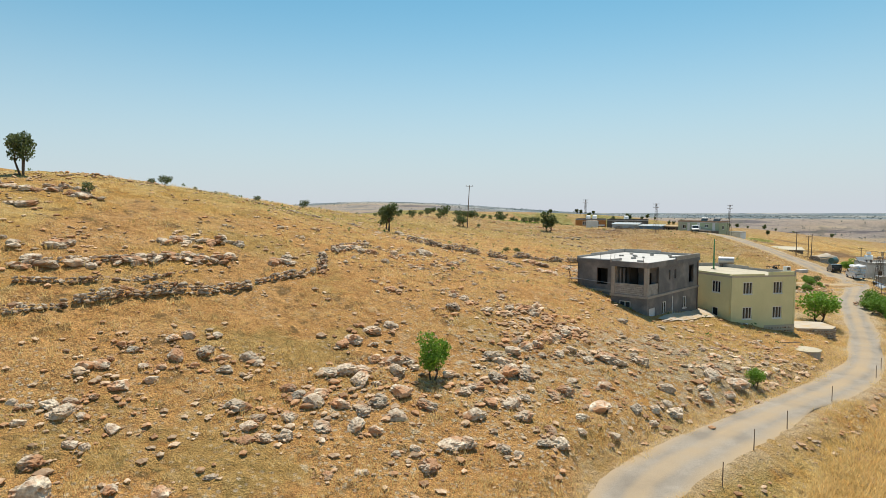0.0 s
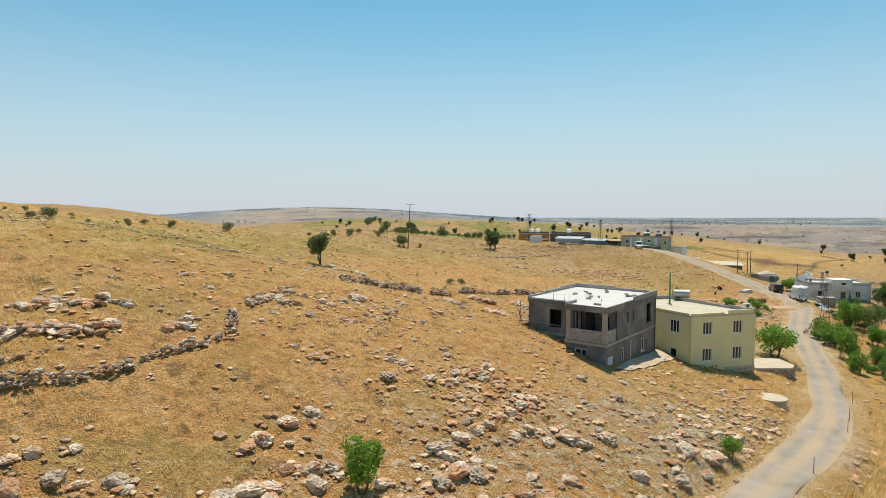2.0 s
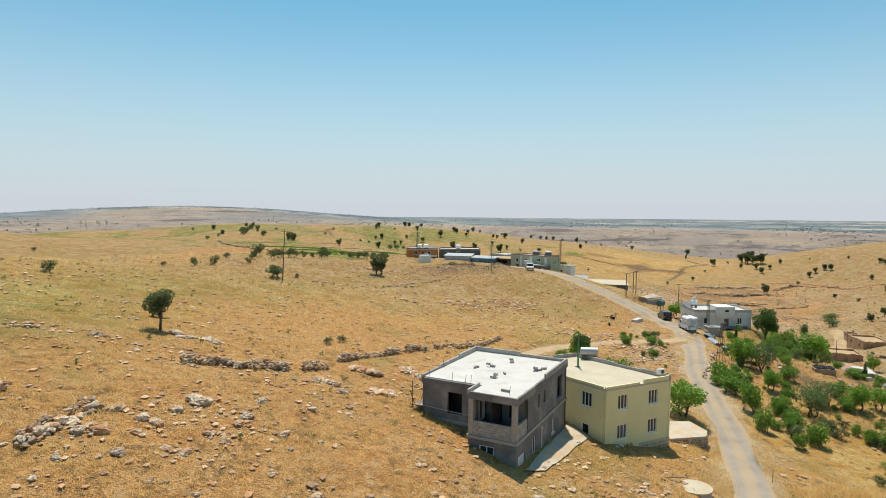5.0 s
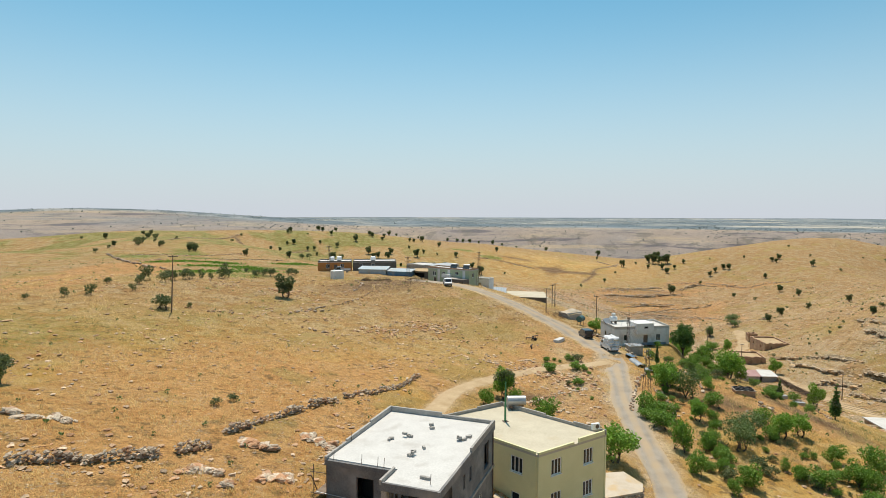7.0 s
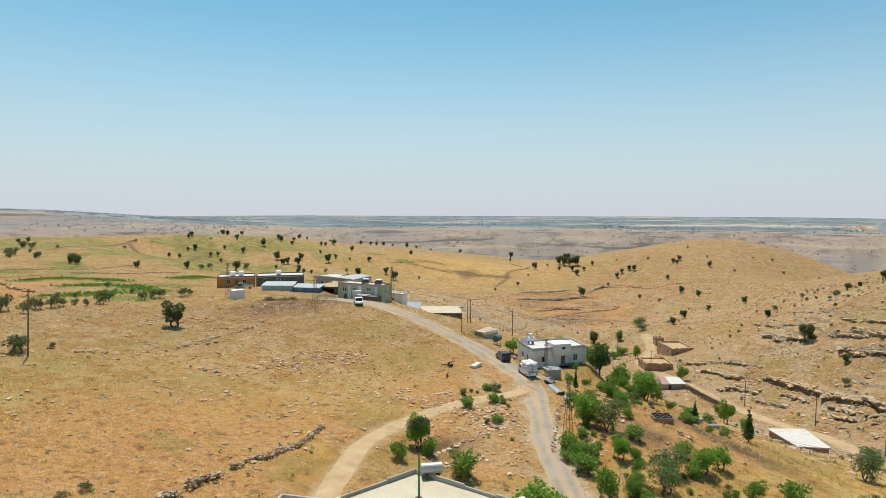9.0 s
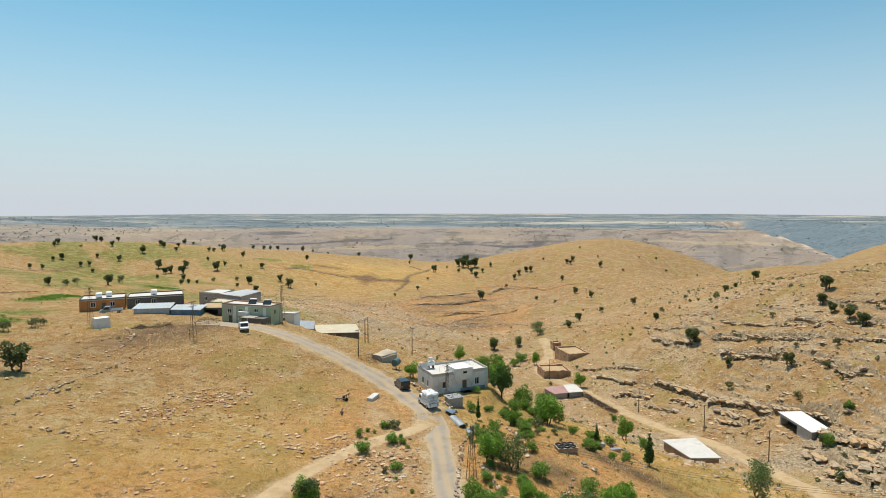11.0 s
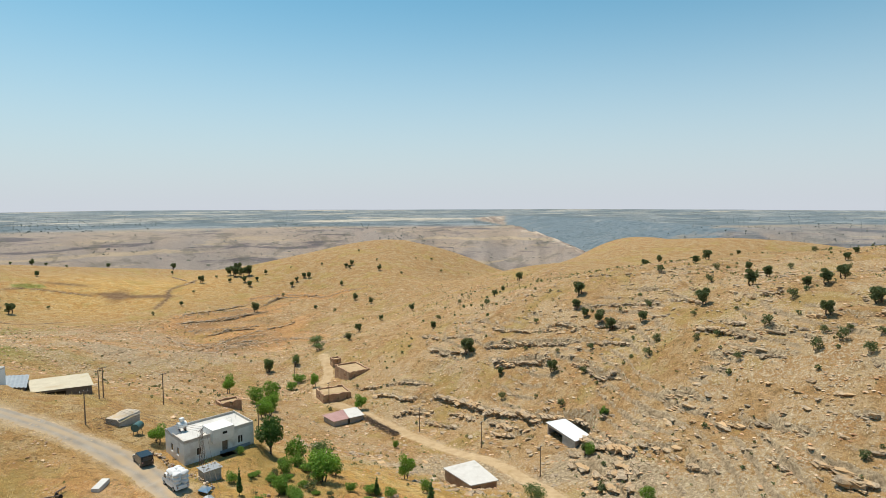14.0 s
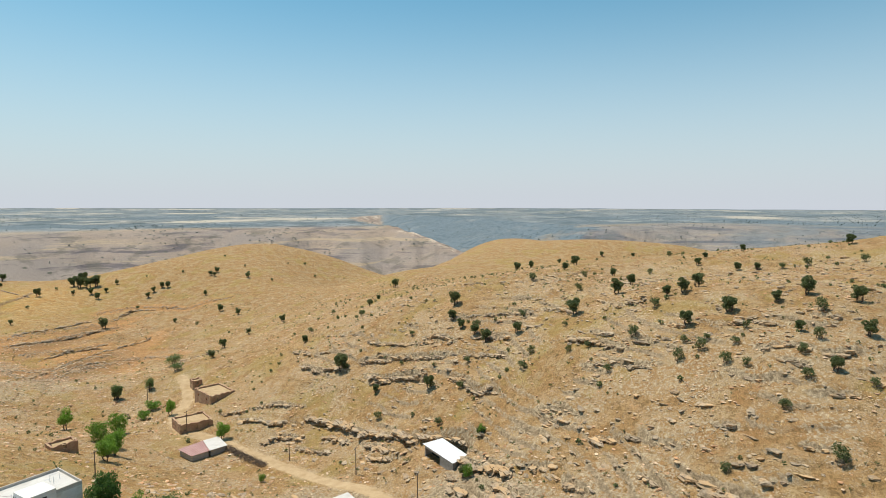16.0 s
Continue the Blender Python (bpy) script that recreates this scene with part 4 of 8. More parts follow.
    for f in ((0, 2, 3, 1), (4, 5, 7, 6), (0, 1, 5, 4), (2, 6, 7, 3), (0, 4, 6, 2), (1, 3, 7, 5)):
        own.faces.new([v[k] for k in f])
    if bevel:
        bmesh.ops.bevel(own, geom=own.edges[:], offset=bevel, segments=2, affect="EDGES", profile=0.6)
    if m:
        own.transform(m)
    return joined(bm, own)


def joined(bm, own):
    if bm is None:
        return own
    me = bpy.data.meshes.new("joint")
    own.to_mesh(me)
    own.free()
    bm.from_mesh(me)
    bpy.data.meshes.remove(me)
    return bm


def rod(a, b, r0, r1=None, sides=8, bm=None):
    """A tapered rod from a to b."""
    own = bmesh.new()
    a, b = Vector(a), Vector(b)
    bmesh.ops.create_cone(own, cap_ends=True, segments=sides, radius1=r0, radius2=r0 if r1 is None else r1, depth=(b - a).length)
    own.transform(Matrix.Translation((a + b) / 2) @ (b - a).to_track_quat("Z", "Y").to_matrix().to_4x4())
    return joined(bm, own)


def panel(length, z0, z1, thick, openings=()):
    """A wall along x with its outer face at y = 0, thickness towards +y and openings (x0, x1, z0, z1) cut through."""
    bm = bmesh.new()
    xs = sorted({0.0, length, *(v for o in openings for v in o[:2])})
    zs = sorted({z0, z1, *(v for o in openings for v in o[2:])})
    verts = {}
    faces = []
    for i in range(len(xs) - 1):
        for k in range(len(zs) - 1):
            cx, cz = (xs[i] + xs[i + 1]) / 2, (zs[k] + zs[k + 1]) / 2
            if any(o[0] < cx < o[1] and o[2] < cz < o[3] for o in openings):
                continue
            ring = []
            for a, b in ((i, k), (i + 1, k), (i + 1, k + 1), (i, k + 1)):
                if (a, b) not in verts:
                    verts[a, b] = bm.verts.new((xs[a], 0, zs[b]))
                ring.append(verts[a, b])
            faces.append(bm.faces.new(ring))
    ext = bmesh.ops.extrude_face_region(bm, geom=faces)
    bmesh.ops.translate(bm, vec=(0, thick, 0), verts=[e for e in ext["geom"] if isinstance(e, bmesh.types.BMVert)])
    bmesh.ops.recalc_face_normals(bm, faces=bm.faces)
    return bm


def along(a, b, z=0.0):
    """The pose of a wall whose x runs from a to b in plan."""
    return Matrix.Translation((a[0], a[1], z)) @ Matrix.Rotation(math.atan2(b[1] - a[1], b[0] - a[0]), 4, "Z")


def window(parent, m, x0, x1, z0, z1, frame_mat, leaves=2, inset=0.06, name="window"):
    """Frame, mullions, sill and a pane for each leaf, set back into the wall's opening."""
    t, bm = 0.09, None
    for a in ((x0, x1, z0, z0 + t), (x0, x1, z1 - t, z1), (x0, x0 + t, z0 + t, z1 - t), (x1 - t, x1, z0 + t, z1 - t)):
        bm = box(a[0], a[1], inset, inset + 0.08, a[2], a[3], bm=bm)
    bm.transform(m)
    w = part(name, bm, frame_mat, parent)
    for k in range(1, leaves):
        c = x0 + (x1 - x0) * k / leaves
        bar = box(c - 0.04, c + 0.04, inset - 0.005, inset + 0.08, z0 + t, z1 - t)
        bar.transform(m)
        part("mullion", bar, frame_mat, w)
    sill = box(x0 - 0.06, x1 + 0.06, -0.06, inset, z0 - 0.06, z0 - 0.002)
    sill.transform(m)
    part("sill", sill, frame_mat, w)
    for k in range(leaves):
        a, b = x0 + (x1 - x0) * k / leaves + 0.05, x0 + (x1 - x0) * (k + 1) / leaves - 0.05
        p = box(a, b, inset + 0.03, inset + 0.05, z0 + 0.05, z1 - 0.05)
        p.transform(m)
        part("pane", p, M_GLASS, w)
    return w


def flat(points, z0, z1, bm=None):
    """A slab on a plan outline."""
    own = bmesh.new()
    f = own.faces.new([own.verts.new((p[0], p[1], z0)) for p in points])
    ext = bmesh.ops.extrude_face_region(own, geom=[f])
    bmesh.ops.translate(own, vec=(0, 0, z1 - z0), verts=[e for e in ext["geom"] if isinstance(e, bmesh.types.BMVert)])
    bmesh.ops.recalc_face_normals(own, faces=own.faces)
    return joined(bm, own)


def inward(corners, d):
    """The outline moved inwards by d (corners counter-clockwise)."""
    out = []
    for k in range(len(corners)):
        p, q, r = (Vector(corners[(k + j) % len(corners)][:2]) for j in (-1, 0, 1))
        n1, n2 = Vector((-(q - p).y, (q - p).x)).normalized(), Vector((-(r - q).y, (r - q).x)).normalized()
        s = (n1 + n2).normalized()
        out.append(q + s * d / max(0.3, s.dot(n1)))
    return out


def building(name, label, corners, z0, z1, wall_mat, roof_mat, cuts=None, frame_mat=None, parapet=0.35, thick=0.25, parapet_mat=None, roof_label="", overhang=0.0):
    """A flat-roofed house on a counter-clockwise outline: a wall for each side with its windows and doors, a roof slab and a parapet."""
    cx, cy = (sum(c[k] for c in corners) / len(corners) for k in (0, 1))
    h = thing(name, Matrix.Translation((cx, cy, z0)), label, "house" if "house" in name else "shed" if "shed" in name else "building")
    c = [Vector((p[0] - cx, p[1] - cy)) for p in corners]
    top = z1 - z0
    for k in range(len(c)):
        a, b = c[k], c[(k + 1) % len(c)]
        spec = (cuts or {}).get(k, ())
        m = along(a, b)
        bm = panel((b - a).length - thick, -1.5, top - 0.2, thick, [s[:4] for s in spec])
        bm.transform(m)
        part("wall", bm, wall_mat, h)
        for s in spec:
            if len(s) > 4 and s[4] == "door":
                d = box(s[0] + 0.04, s[1] - 0.04, 0.1, 0.15, s[2], s[3] - 0.04)
                d.transform(m)
                door = part("door", d, s[5], h)
                knob = rod((s[1] - 0.2, 0.04, s[2] + 1.0), (s[1] - 0.2, 0.1, s[2] + 1.0), 0.03, sides=6)
                knob.transform(m)
                part("door_handle", knob, M_METAL, door)
            elif len(s) > 4 and s[4] == "hole":
                # added near-black panel, painted darkness of the room behind the opening
                d = box(s[0] - 0.1, s[1] + 0.1, 1.6, 1.7, s[2] - 0.1, s[3] + 0.1)
                d.transform(m)
                part("dark_backing", d, M_DARK, h)
            else:
                window(h, m, *s[:4], frame_mat or M_PVC, s[4] if len(s) > 4 else 2)
    part("roof", flat([(p.x, p.y) for p in inward([tuple(p) for p in c], -overhang)], top - 0.198, top), roof_mat, h, roof_label)
    if parapet:
        for k in range(len(c)):
            a, b = c[k], c[(k + 1) % len(c)]
            bm = panel((b - a).length - 0.17, top + 0.002, top + parapet, 0.16)
            bm.transform(along(a, b))
            part("parapet", bm, parapet_mat or wall_mat, h)
    return h

# ---- plants ----
def crown(rng, lobes, leaves, size, flat_leaf=0.5):
    """Small folded leaves spread over uneven lobes (x, y, z, radius)."""
    verts, faces = [], []
    weight = np.array([l[3] ** 2 for l in lobes])
    for k in rng.choice(len(lobes), leaves, p=weight / weight.sum()):
        x, y, z, r = lobes[k]
        d = rng.normal(size=3)
        d /= np.linalg.norm(d)
        q = np.array((x, y, z)) + d * r * (0.55 + 0.5 * rng.random()) * np.array((1, 1, 0.85))
        u = rng.normal(size=3) + d * flat_leaf
        u /= np.linalg.norm(u)
        w = np.cross(u, rng.normal(size=3))
        w /= np.linalg.norm(w)
        s = size * (0.6 + 0.8 * rng.random())
        n = len(verts)
        verts += [tuple(q - u * s), tuple(q + w * s * 0.6), tuple(q + u * s), tuple(q - w * s * 0.6 + np.cross(u, w) * s * 0.3)]
        faces.append((n, n + 1, n + 2, n + 3))
    me = bpy.data.meshes.new("crown")
    me.from_pydata(verts, [], faces)
    return me


def tree_proto(name, label, seed, height, spread, trunk, material, leaves=900, size=0.13, stems=1, low=0.35, group="trees"):
    """A tree of unit plan at the origin: a tapered, bent trunk, limbs into each lobe and a crown of leaves."""
    rng = np.random.default_rng(seed)
    ob = thing(name, Matrix(), label, "tree" if height > 2.2 else "bush", group)
    lobes = []
    count = 7 + seed % 4
    for k in range(count):
        a = k * 2.4 + rng.random()
        up = low + (1 - low) * (0.25 + 0.62 * rng.random())
        wide = spread * (0.25 + 0.35 * rng.random()) * (1.15 - abs(up - 0.62))
        lobes.append((math.cos(a) * wide, math.sin(a) * wide, up * height * 0.92, spread * (0.3 + 0.2 * rng.random())))
    lobes.append((0, 0, height * (1 + low) / 2, spread * 0.6))
    if name == "young_cypress":
        lobes = [(0.05 * spread * math.sin(k * 2.1), 0.05 * spread * math.cos(k * 2.1), height * (0.2 + 0.72 * k / 7), spread * (0.62 - 0.5 * k / 7)) for k in range(8)]
    bm = None
    for s in range(stems):
        off = (0, 0) if stems == 1 else (math.cos(s * 2.2) * 0.25, math.sin(s * 2.2) * 0.25)
        base = (off[0] * 0.6, off[1] * 0.6, -0.15)
        fork = (off[0] * 2 + 0.1 * rng.normal(), off[1] * 2 + 0.1 * rng.normal(), height * low * 1.05)
        bm = rod(base, fork, trunk, trunk * 0.7, 7, bm)
        for k, l in enumerate(lobes):
            if k % stems == s:
                bm = rod(fork, (l[0] * 0.8, l[1] * 0.8, l[2] - 0.1 * l[3]), trunk * 0.5, trunk * 0.12, 5, bm)
    part("trunk", bm, M_BARK, ob)
    me = crown(rng, lobes, leaves, size)
    me.materials.append(material)
    c = new("crown", me)
    c.parent = ob
    return ob


PROTO = {
    "oak": [tree_proto("oak_tree", "dark green rounded oak on dry grass", s, 4.6, 2.0, 0.17, M_LEAF_OAK, 2000, 0.13, low=0.26) for s in (1, 2, 3)],
    "round": [tree_proto("oak_tree", "low round dark green oak in the dry field", s, 3.6, 1.5, 0.14, M_LEAF_OAK, 1900, 0.14, stems=2, low=0.1) for s in (18, 19, 20, 22)],
    "shrub": [tree_proto("shrub", "low dark green shrub on dry ground", s, 1.9, 1.15, 0.05, M_LEAF_OAK, 600, 0.1, stems=3, low=0.03) for s in (4, 5)],
    "green": [tree_proto("fruit_tree", "bright green leafy fruit tree in the garden", s, 3.6, 1.9, 0.1, M_LEAF_BRIGHT, 2200, 0.11, stems=2, low=0.14) for s in (6, 7, 8)],
    "leafy": [tree_proto("leafy_bush", "bright green leafy bush in the garden", s, 1.9, 1.3, 0.05, M_LEAF_BUSH, 1500, 0.08, stems=3, low=0.0) for s in (15, 16, 17, 21)],
    "olive": [tree_proto("olive_tree", "grey-green olive tree with an open crown", s, 3.4, 1.9, 0.1, M_LEAF_GREY, 1900, 0.09, stems=3, low=0.06) for s in (9, 10)],
    "tall": [tree_proto("shade_tree", "tall dark green shade tree by the house", s, 7.5, 3.2, 0.25, M_LEAF_DARK, 4200, 0.17, low=0.12) for s in (11,)],
    "pine": [tree_proto("young_cypress", "slim dark young cypress", s, 4.6, 0.9, 0.08, M_LEAF_DARK, 1100, 0.12, low=0.16) for s in (12, 13)],
    "pair": [tree_proto("oak_clump", "clump of upright dark oaks on the crest", 14, 4.6, 1.9, 0.14, M_LEAF_OAK, 2000, 0.14, stems=3, low=0.3)],
}
HEIGHT = {"oak": 4.6, "round": 3.6, "shrub": 1.9, "leafy": 1.9, "green": 3.6, "olive": 3.4, "tall": 7.5, "pine": 4.6, "pair": 4.6}
USED = set()


def plant(kind, x, y, h, wide=1.0):
    if kind == "oak" and (y > 150 or x > 140):
        kind = "round"
    k = int(abs(x * 7.3 + y * 3.1)) % len(PROTO[kind])
    base, s = PROTO[kind][k], h / HEIGHT[kind]
    m = pose(x, y, gz(x, y) - 0.03, 0, 0, (x * 37 + y * 53) % 360) @ Matrix.Diagonal((s * wide, s * wide, s, 1))
    if (kind, k) not in USED:
        USED.add((kind, k))
        base.matrix_basis = m
        PROTO[kind][k] = base
        return base
    ob = copy_thing(base, Matrix())
    ob.matrix_basis = m
    return ob


def leafy_stuff(name, label, spots, material, size, per, rng, category="woods"):
    """Many far crowns (x, y, z, height) in one mesh."""
    n = len(spots)
    k = np.repeat(np.arange(n), per)
    s = np.asarray(spots)[k]
    d = rng.normal(size=(len(k), 3))
    d /= np.linalg.norm(d, axis=1)[:, None]
    q = s[:, :3] + d * s[:, 3:4] * np.array((0.5, 0.5, 0.42)) * (0.5 + 0.5 * rng.random((len(k), 1)))
    q[:, 2] += s[:, 3] * 0.55
    u = rng.normal(size=(len(k), 3))
    u /= np.linalg.norm(u, axis=1)[:, None]
    w = np.cross(u, rng.normal(size=(len(k), 3)))
    w /= np.linalg.norm(w, axis=1)[:, None]
    r = (size * s[:, 3] * (0.7 + 0.6 * rng.random(len(k))))[:, None]
    v = np.stack([q - u * r, q + w * r * 0.7, q + u * r, q - w * r * 0.7], 1).reshape(-1, 3)
    return stuff_mesh(name, label, v, np.arange(len(v)).reshape(-1, 4), material, category)


def stuff_mesh(name, label, v, faces, material, category):
    """One flat-shaded mesh of many small pieces."""
    me = bpy.data.meshes.new(name)
    width = faces.shape[1]
    me.vertices.add(len(v))
    me.vertices.foreach_set("co", np.ascontiguousarray(v, np.float32).ravel())
    me.loops.add(faces.size)
    me.loops.foreach_set("vertex_index", faces.ravel().astype(np.int32))
    me.polygons.add(len(faces))
    me.polygons.foreach_set("loop_start", (np.arange(len(faces)) * width).astype(np.int32))
    me.polygons.foreach_set("use_smooth", np.zeros(len(faces), bool))
    me.update()
    me.validate()
    me.materials.append(material)
    return tagged(new(name, me), label, category, kind="stuff")


def grass(name, label, x, y, h, material, rng, blades=6, spread=0.22, broad=1.0):
    """Tufts of leaning blades."""
    z = ground_z(x, y)
    k = np.repeat(np.arange(len(x)), blades)
    a, n = rng.random(len(k)) * 2 * np.pi, len(k)
    hh = h[k] * (0.6 + 0.6 * rng.random(n))
    foot = np.stack([x[k] + rng.normal(size=n) * spread * 0.5, y[k] + rng.normal(size=n) * spread * 0.5, z[k] - 0.04], 1)
    lean = np.stack([np.cos(a), np.sin(a), np.zeros(n)], 1) * (hh * (0.35 + 0.9 * rng.random(n)))[:, None]
    side = np.stack([-np.sin(a), np.cos(a), np.zeros(n)], 1) * broad * (0.007 + 0.016 * h[k])[:, None]
    tip = foot + lean + np.stack([0 * a, 0 * a, hh], 1)
    v = np.stack([foot - side, foot + side, tip], 1).reshape(-1, 3)
    return stuff_mesh(name, label, v, np.arange(len(v)).reshape(-1, 3), material, "grass")

# ---- stones ----
def stone_mesh(name, seed, sub, material, squash=0.75, rough=0.55):
    rng = random.Random(seed)
    bm = bmesh.new()
    bmesh.ops.create_icosphere(bm, subdivisions=sub, radius=0.5)
    off = Vector((rng.random() * 50, rng.random() * 50, seed))
    for v in bm.verts:
        d = v.co.normalized()
        s = 1 + rough * noise.noise(d * 1.3 + off) + rough * 0.6 * noise.noise(d * 3.1 + off) + rough * 0.35 * noise.noise(d * 7.0 + off)
        v.co = Vector((d.x * (1 + 0.25 * rng.random()), d.y, d.z * squash)) * 0.5 * s
    for axis_ in range(7):
        n = Vector((rng.gauss(0, 1), rng.gauss(0, 1), rng.gauss(0, 0.7))).normalized()
        cut = rng.uniform(0.2, 0.36)
        for v in bm.verts:
            over = v.co.dot(n) - cut
            if over > 0:
                v.co -= n * over * 0.95
    me = bpy.data.meshes.new(name)
    bm.to_mesh(me)
    bm.free()
    me.materials.append(material)
    return me




def crag_mesh(seed, fineness=4):
    """A pitted, broken lump of weathered limestone."""
    rng = random.Random(seed)
    bm = bmesh.new()
    bmesh.ops.create_icosphere(bm, subdivisions=fineness, radius=0.5)
    off = Vector((rng.random() * 50, rng.random() * 50, seed))
    for v in bm.verts:
        d = v.co.normalized()
        ridged = 1 - 2.2 * abs(noise.noise(d * 2.4 + off))
        pits = 1 - 2.2 * abs(noise.noise(d * 6.0 + off))
        s = 1 + 0.4 * noise.noise(d * 1.2 + off) + 0.26 * ridged + 0.11 * pits + 0.06 * noise.noise(d * 15 + off)
        v.co = Vector((d.x * 1.15, d.y, d.z * 0.72)) * 0.42 * s
    for _ in range(4):
        n = Vector((rng.gauss(0, 1), rng.gauss(0, 1), rng.gauss(0, 0.5))).normalized()
        cut = rng.uniform(0.3, 0.42)
        for v in bm.verts:
            over = v.co.dot(n) - cut
            if over > 0:
                v.co -= n * over * 0.8
    me = bpy.data.meshes.new("boulder")
    bm.to_mesh(me)
    bm.free()
    me.materials.append(M_STONE)
    return me


BOULDERS = [crag_mesh(k) for k in range(9)]
CRAGS = [crag_mesh(30 + k, 3) for k in range(8)]
WALL_STONES = [stone_mesh("stone", 20 + k, 1, M_WALLSTONE, 0.75, 0.45) for k in range(8)]


def boulder(x, y, s, rng, label="weathered grey limestone boulder lying in dry grass", flatness=1.0):
    ob = new("boulder", rng.choice(BOULDERS))
    ob.matrix_world = pose(x, y, gz(x, y) + 0.08 * s, rng.uniform(-14, 14), rng.uniform(-14, 14), rng.uniform(0, 360)) @ Matrix.Diagonal((s * rng.uniform(0.9, 1.4), s, s * rng.uniform(0.65, 1.0) * flatness, 1))
    return tagged(ob, label, "boulder", "boulders on the slope")


def loose_stones(name, label, x, y, s, rng, material, squash=0.65, sink=0.15):
    """Small stones in one mesh: squashed, cut and turned octahedra."""
    base = np.array([(1, 0, 0), (-1, 0, 0), (0, 1, 0), (0, -1, 0), (0, 0, 1), (0, 0, -1), (0.7, 0.6, 0.5), (-0.6, 0.7, 0.4), (-0.6, -0.7, 0.5), (0.7, -0.6, 0.4)], float)
    tri = np.array([(4, 6, 7), (4, 7, 8), (4, 8, 9), (4, 9, 6), (6, 0, 2), (6, 2, 7), (7, 2, 1), (7, 1, 8), (8, 1, 3), (8, 3, 9), (9, 3, 0), (9, 0, 6), (5, 2, 0), (5, 1, 2), (5, 3, 1), (5, 0, 3)])
    n = len(x)
    z = ground_z(x, y)
    v = base[None] * (0.75 + 0.5 * rng.random((n, len(base), 1))) * 0.5
    a = rng.random(n) * 2 * np.pi
    stretch = 1 + 0.6 * rng.random(n)
    c, sn = np.cos(a)[:, None], np.sin(a)[:, None]
    vx, vy, vz = v[..., 0] * stretch[:, None], v[..., 1], v[..., 2] * squash
    out = np.stack([vx * c - vy * sn, vx * sn + vy * c, vz], -1) * s[:, None, None]
    out += np.stack([x, y, z + s * squash * (0.5 - sink) * 0.5], 1)[:, None]
    faces = (tri[None] + (np.arange(n) * len(base))[:, None, None]).reshape(-1, 3)
    return stuff_mesh(name, label, out.reshape(-1, 3), faces, material, "stones")


def stone_wall(points, height, width, step, rng, label, limit=10**6):
    """A dry-stone wall, course upon course of separate stones, sagging and broken along its length."""
    line = spline([(p[0], p[1], 0) for p in points], step)
    z = ground_z(line[:, 0], line[:, 1])
    mid = len(line) // 2
    top = thing("dry_stone_wall", Matrix.Translation((line[mid, 0], line[mid, 1], z[mid])), label, "stone wall", "field walls")
    inv = top.matrix_world.inverted()
    made = 0
    for k in range(len(line)):
        a, b = line[max(k - 1, 0)], line[min(k + 1, len(line) - 1)]
        turn = math.degrees(math.atan2(b[1] - a[1], b[0] - a[0]))
        hh = height * (0.65 + 0.6 * vnoise(np.array([k * 0.17]), np.array([points[0][0]]), 5)[0])
        courses = max(1, round(hh / (step * 0.72)))
        for c in range(courses):
            for side in ((-1, 1) if width > step * 1.3 else (0,)):
                if rng.random() < 0.1 + 0.25 * (c == courses - 1) or made >= limit:
                    continue
                s = step * rng.choice((0.7, 0.95, 1.1, 1.3, 1.7))
                off = side * width * 0.25 + rng.uniform(-0.2, 0.2)
                t = radians(turn)
                px, py = line[k, 0] - math.sin(t) * off + rng.uniform(-0.1, 0.1), line[k, 1] + math.cos(t) * off + rng.uniform(-0.1, 0.1)
                ob = new("stone", rng.choice(WALL_STONES))
                ob.parent = top
                ob.matrix_local = inv @ pose(px, py, z[k] + (c + 0.4) * step * 0.7, rng.uniform(-18, 18), rng.uniform(-18, 18), turn + rng.uniform(-25, 25)) @ Matrix.Diagonal((s * 1.15, s, s * 0.85, 1))
                made += 1
    return top


def blocks(x, y, z, s, turn, tilt, rng, flatness=0.5):
    """Rough rectangular blocks: jittered, with blunted edges."""
    g = [(i, j, k) for i in (-1, 0, 1) for j in (-1, 0, 1) for k in (-1, 0, 1) if (i, j, k) != (0, 0, 0)]
    base = np.array(g, float) * 0.5
    edge = np.abs(base).sum(1)
    base *= np.where(edge > 1.4, 0.8, np.where(edge > 0.9, 0.93, 1.0))[:, None]
    find = {c: i for i, c in enumerate(g)}
    quads = []
    for ax in range(3):
        for side in (-1, 1):
            for u in (-1, 0):
                for v in (-1, 0):
                    ring = []
                    for du, dv in ((0, 0), (1, 0), (1, 1), (0, 1)):
                        c = [u + du, v + dv]
                        c.insert(ax, side)
                        ring.append(find[tuple(c)])
                    flip = (side > 0) == (ax != 1)
                    quads.append(ring if flip else ring[::-1])
    quads = np.array(quads)
    n = len(x)
    v = base[None] * (1 + 0.24 * rng.normal(size=(n, 26, 3))) + 0.05 * rng.normal(size=(n, 26, 3))
    length = (1.0 + 1.3 * rng.random(n) ** 2)[:, None]
    v = np.stack([v[..., 0] * length, v[..., 1], v[..., 2] * flatness * (0.7 + 0.6 * rng.random(n))[:, None]], -1) * np.asarray(s)[:, None, None]
    v[..., 2] += v[..., 1] * np.asarray(tilt)[:, None]
    c, sn = np.cos(turn)[:, None], np.sin(turn)[:, None]
    out = np.stack([v[..., 0] * c - v[..., 1] * sn + x[:, None], v[..., 0] * sn + v[..., 1] * c + y[:, None], v[..., 2] + z[:, None]], -1)
    faces = (quads[None] + (np.arange(n) * 26)[:, None, None]).reshape(-1, 4)
    return out.reshape(-1, 3), faces


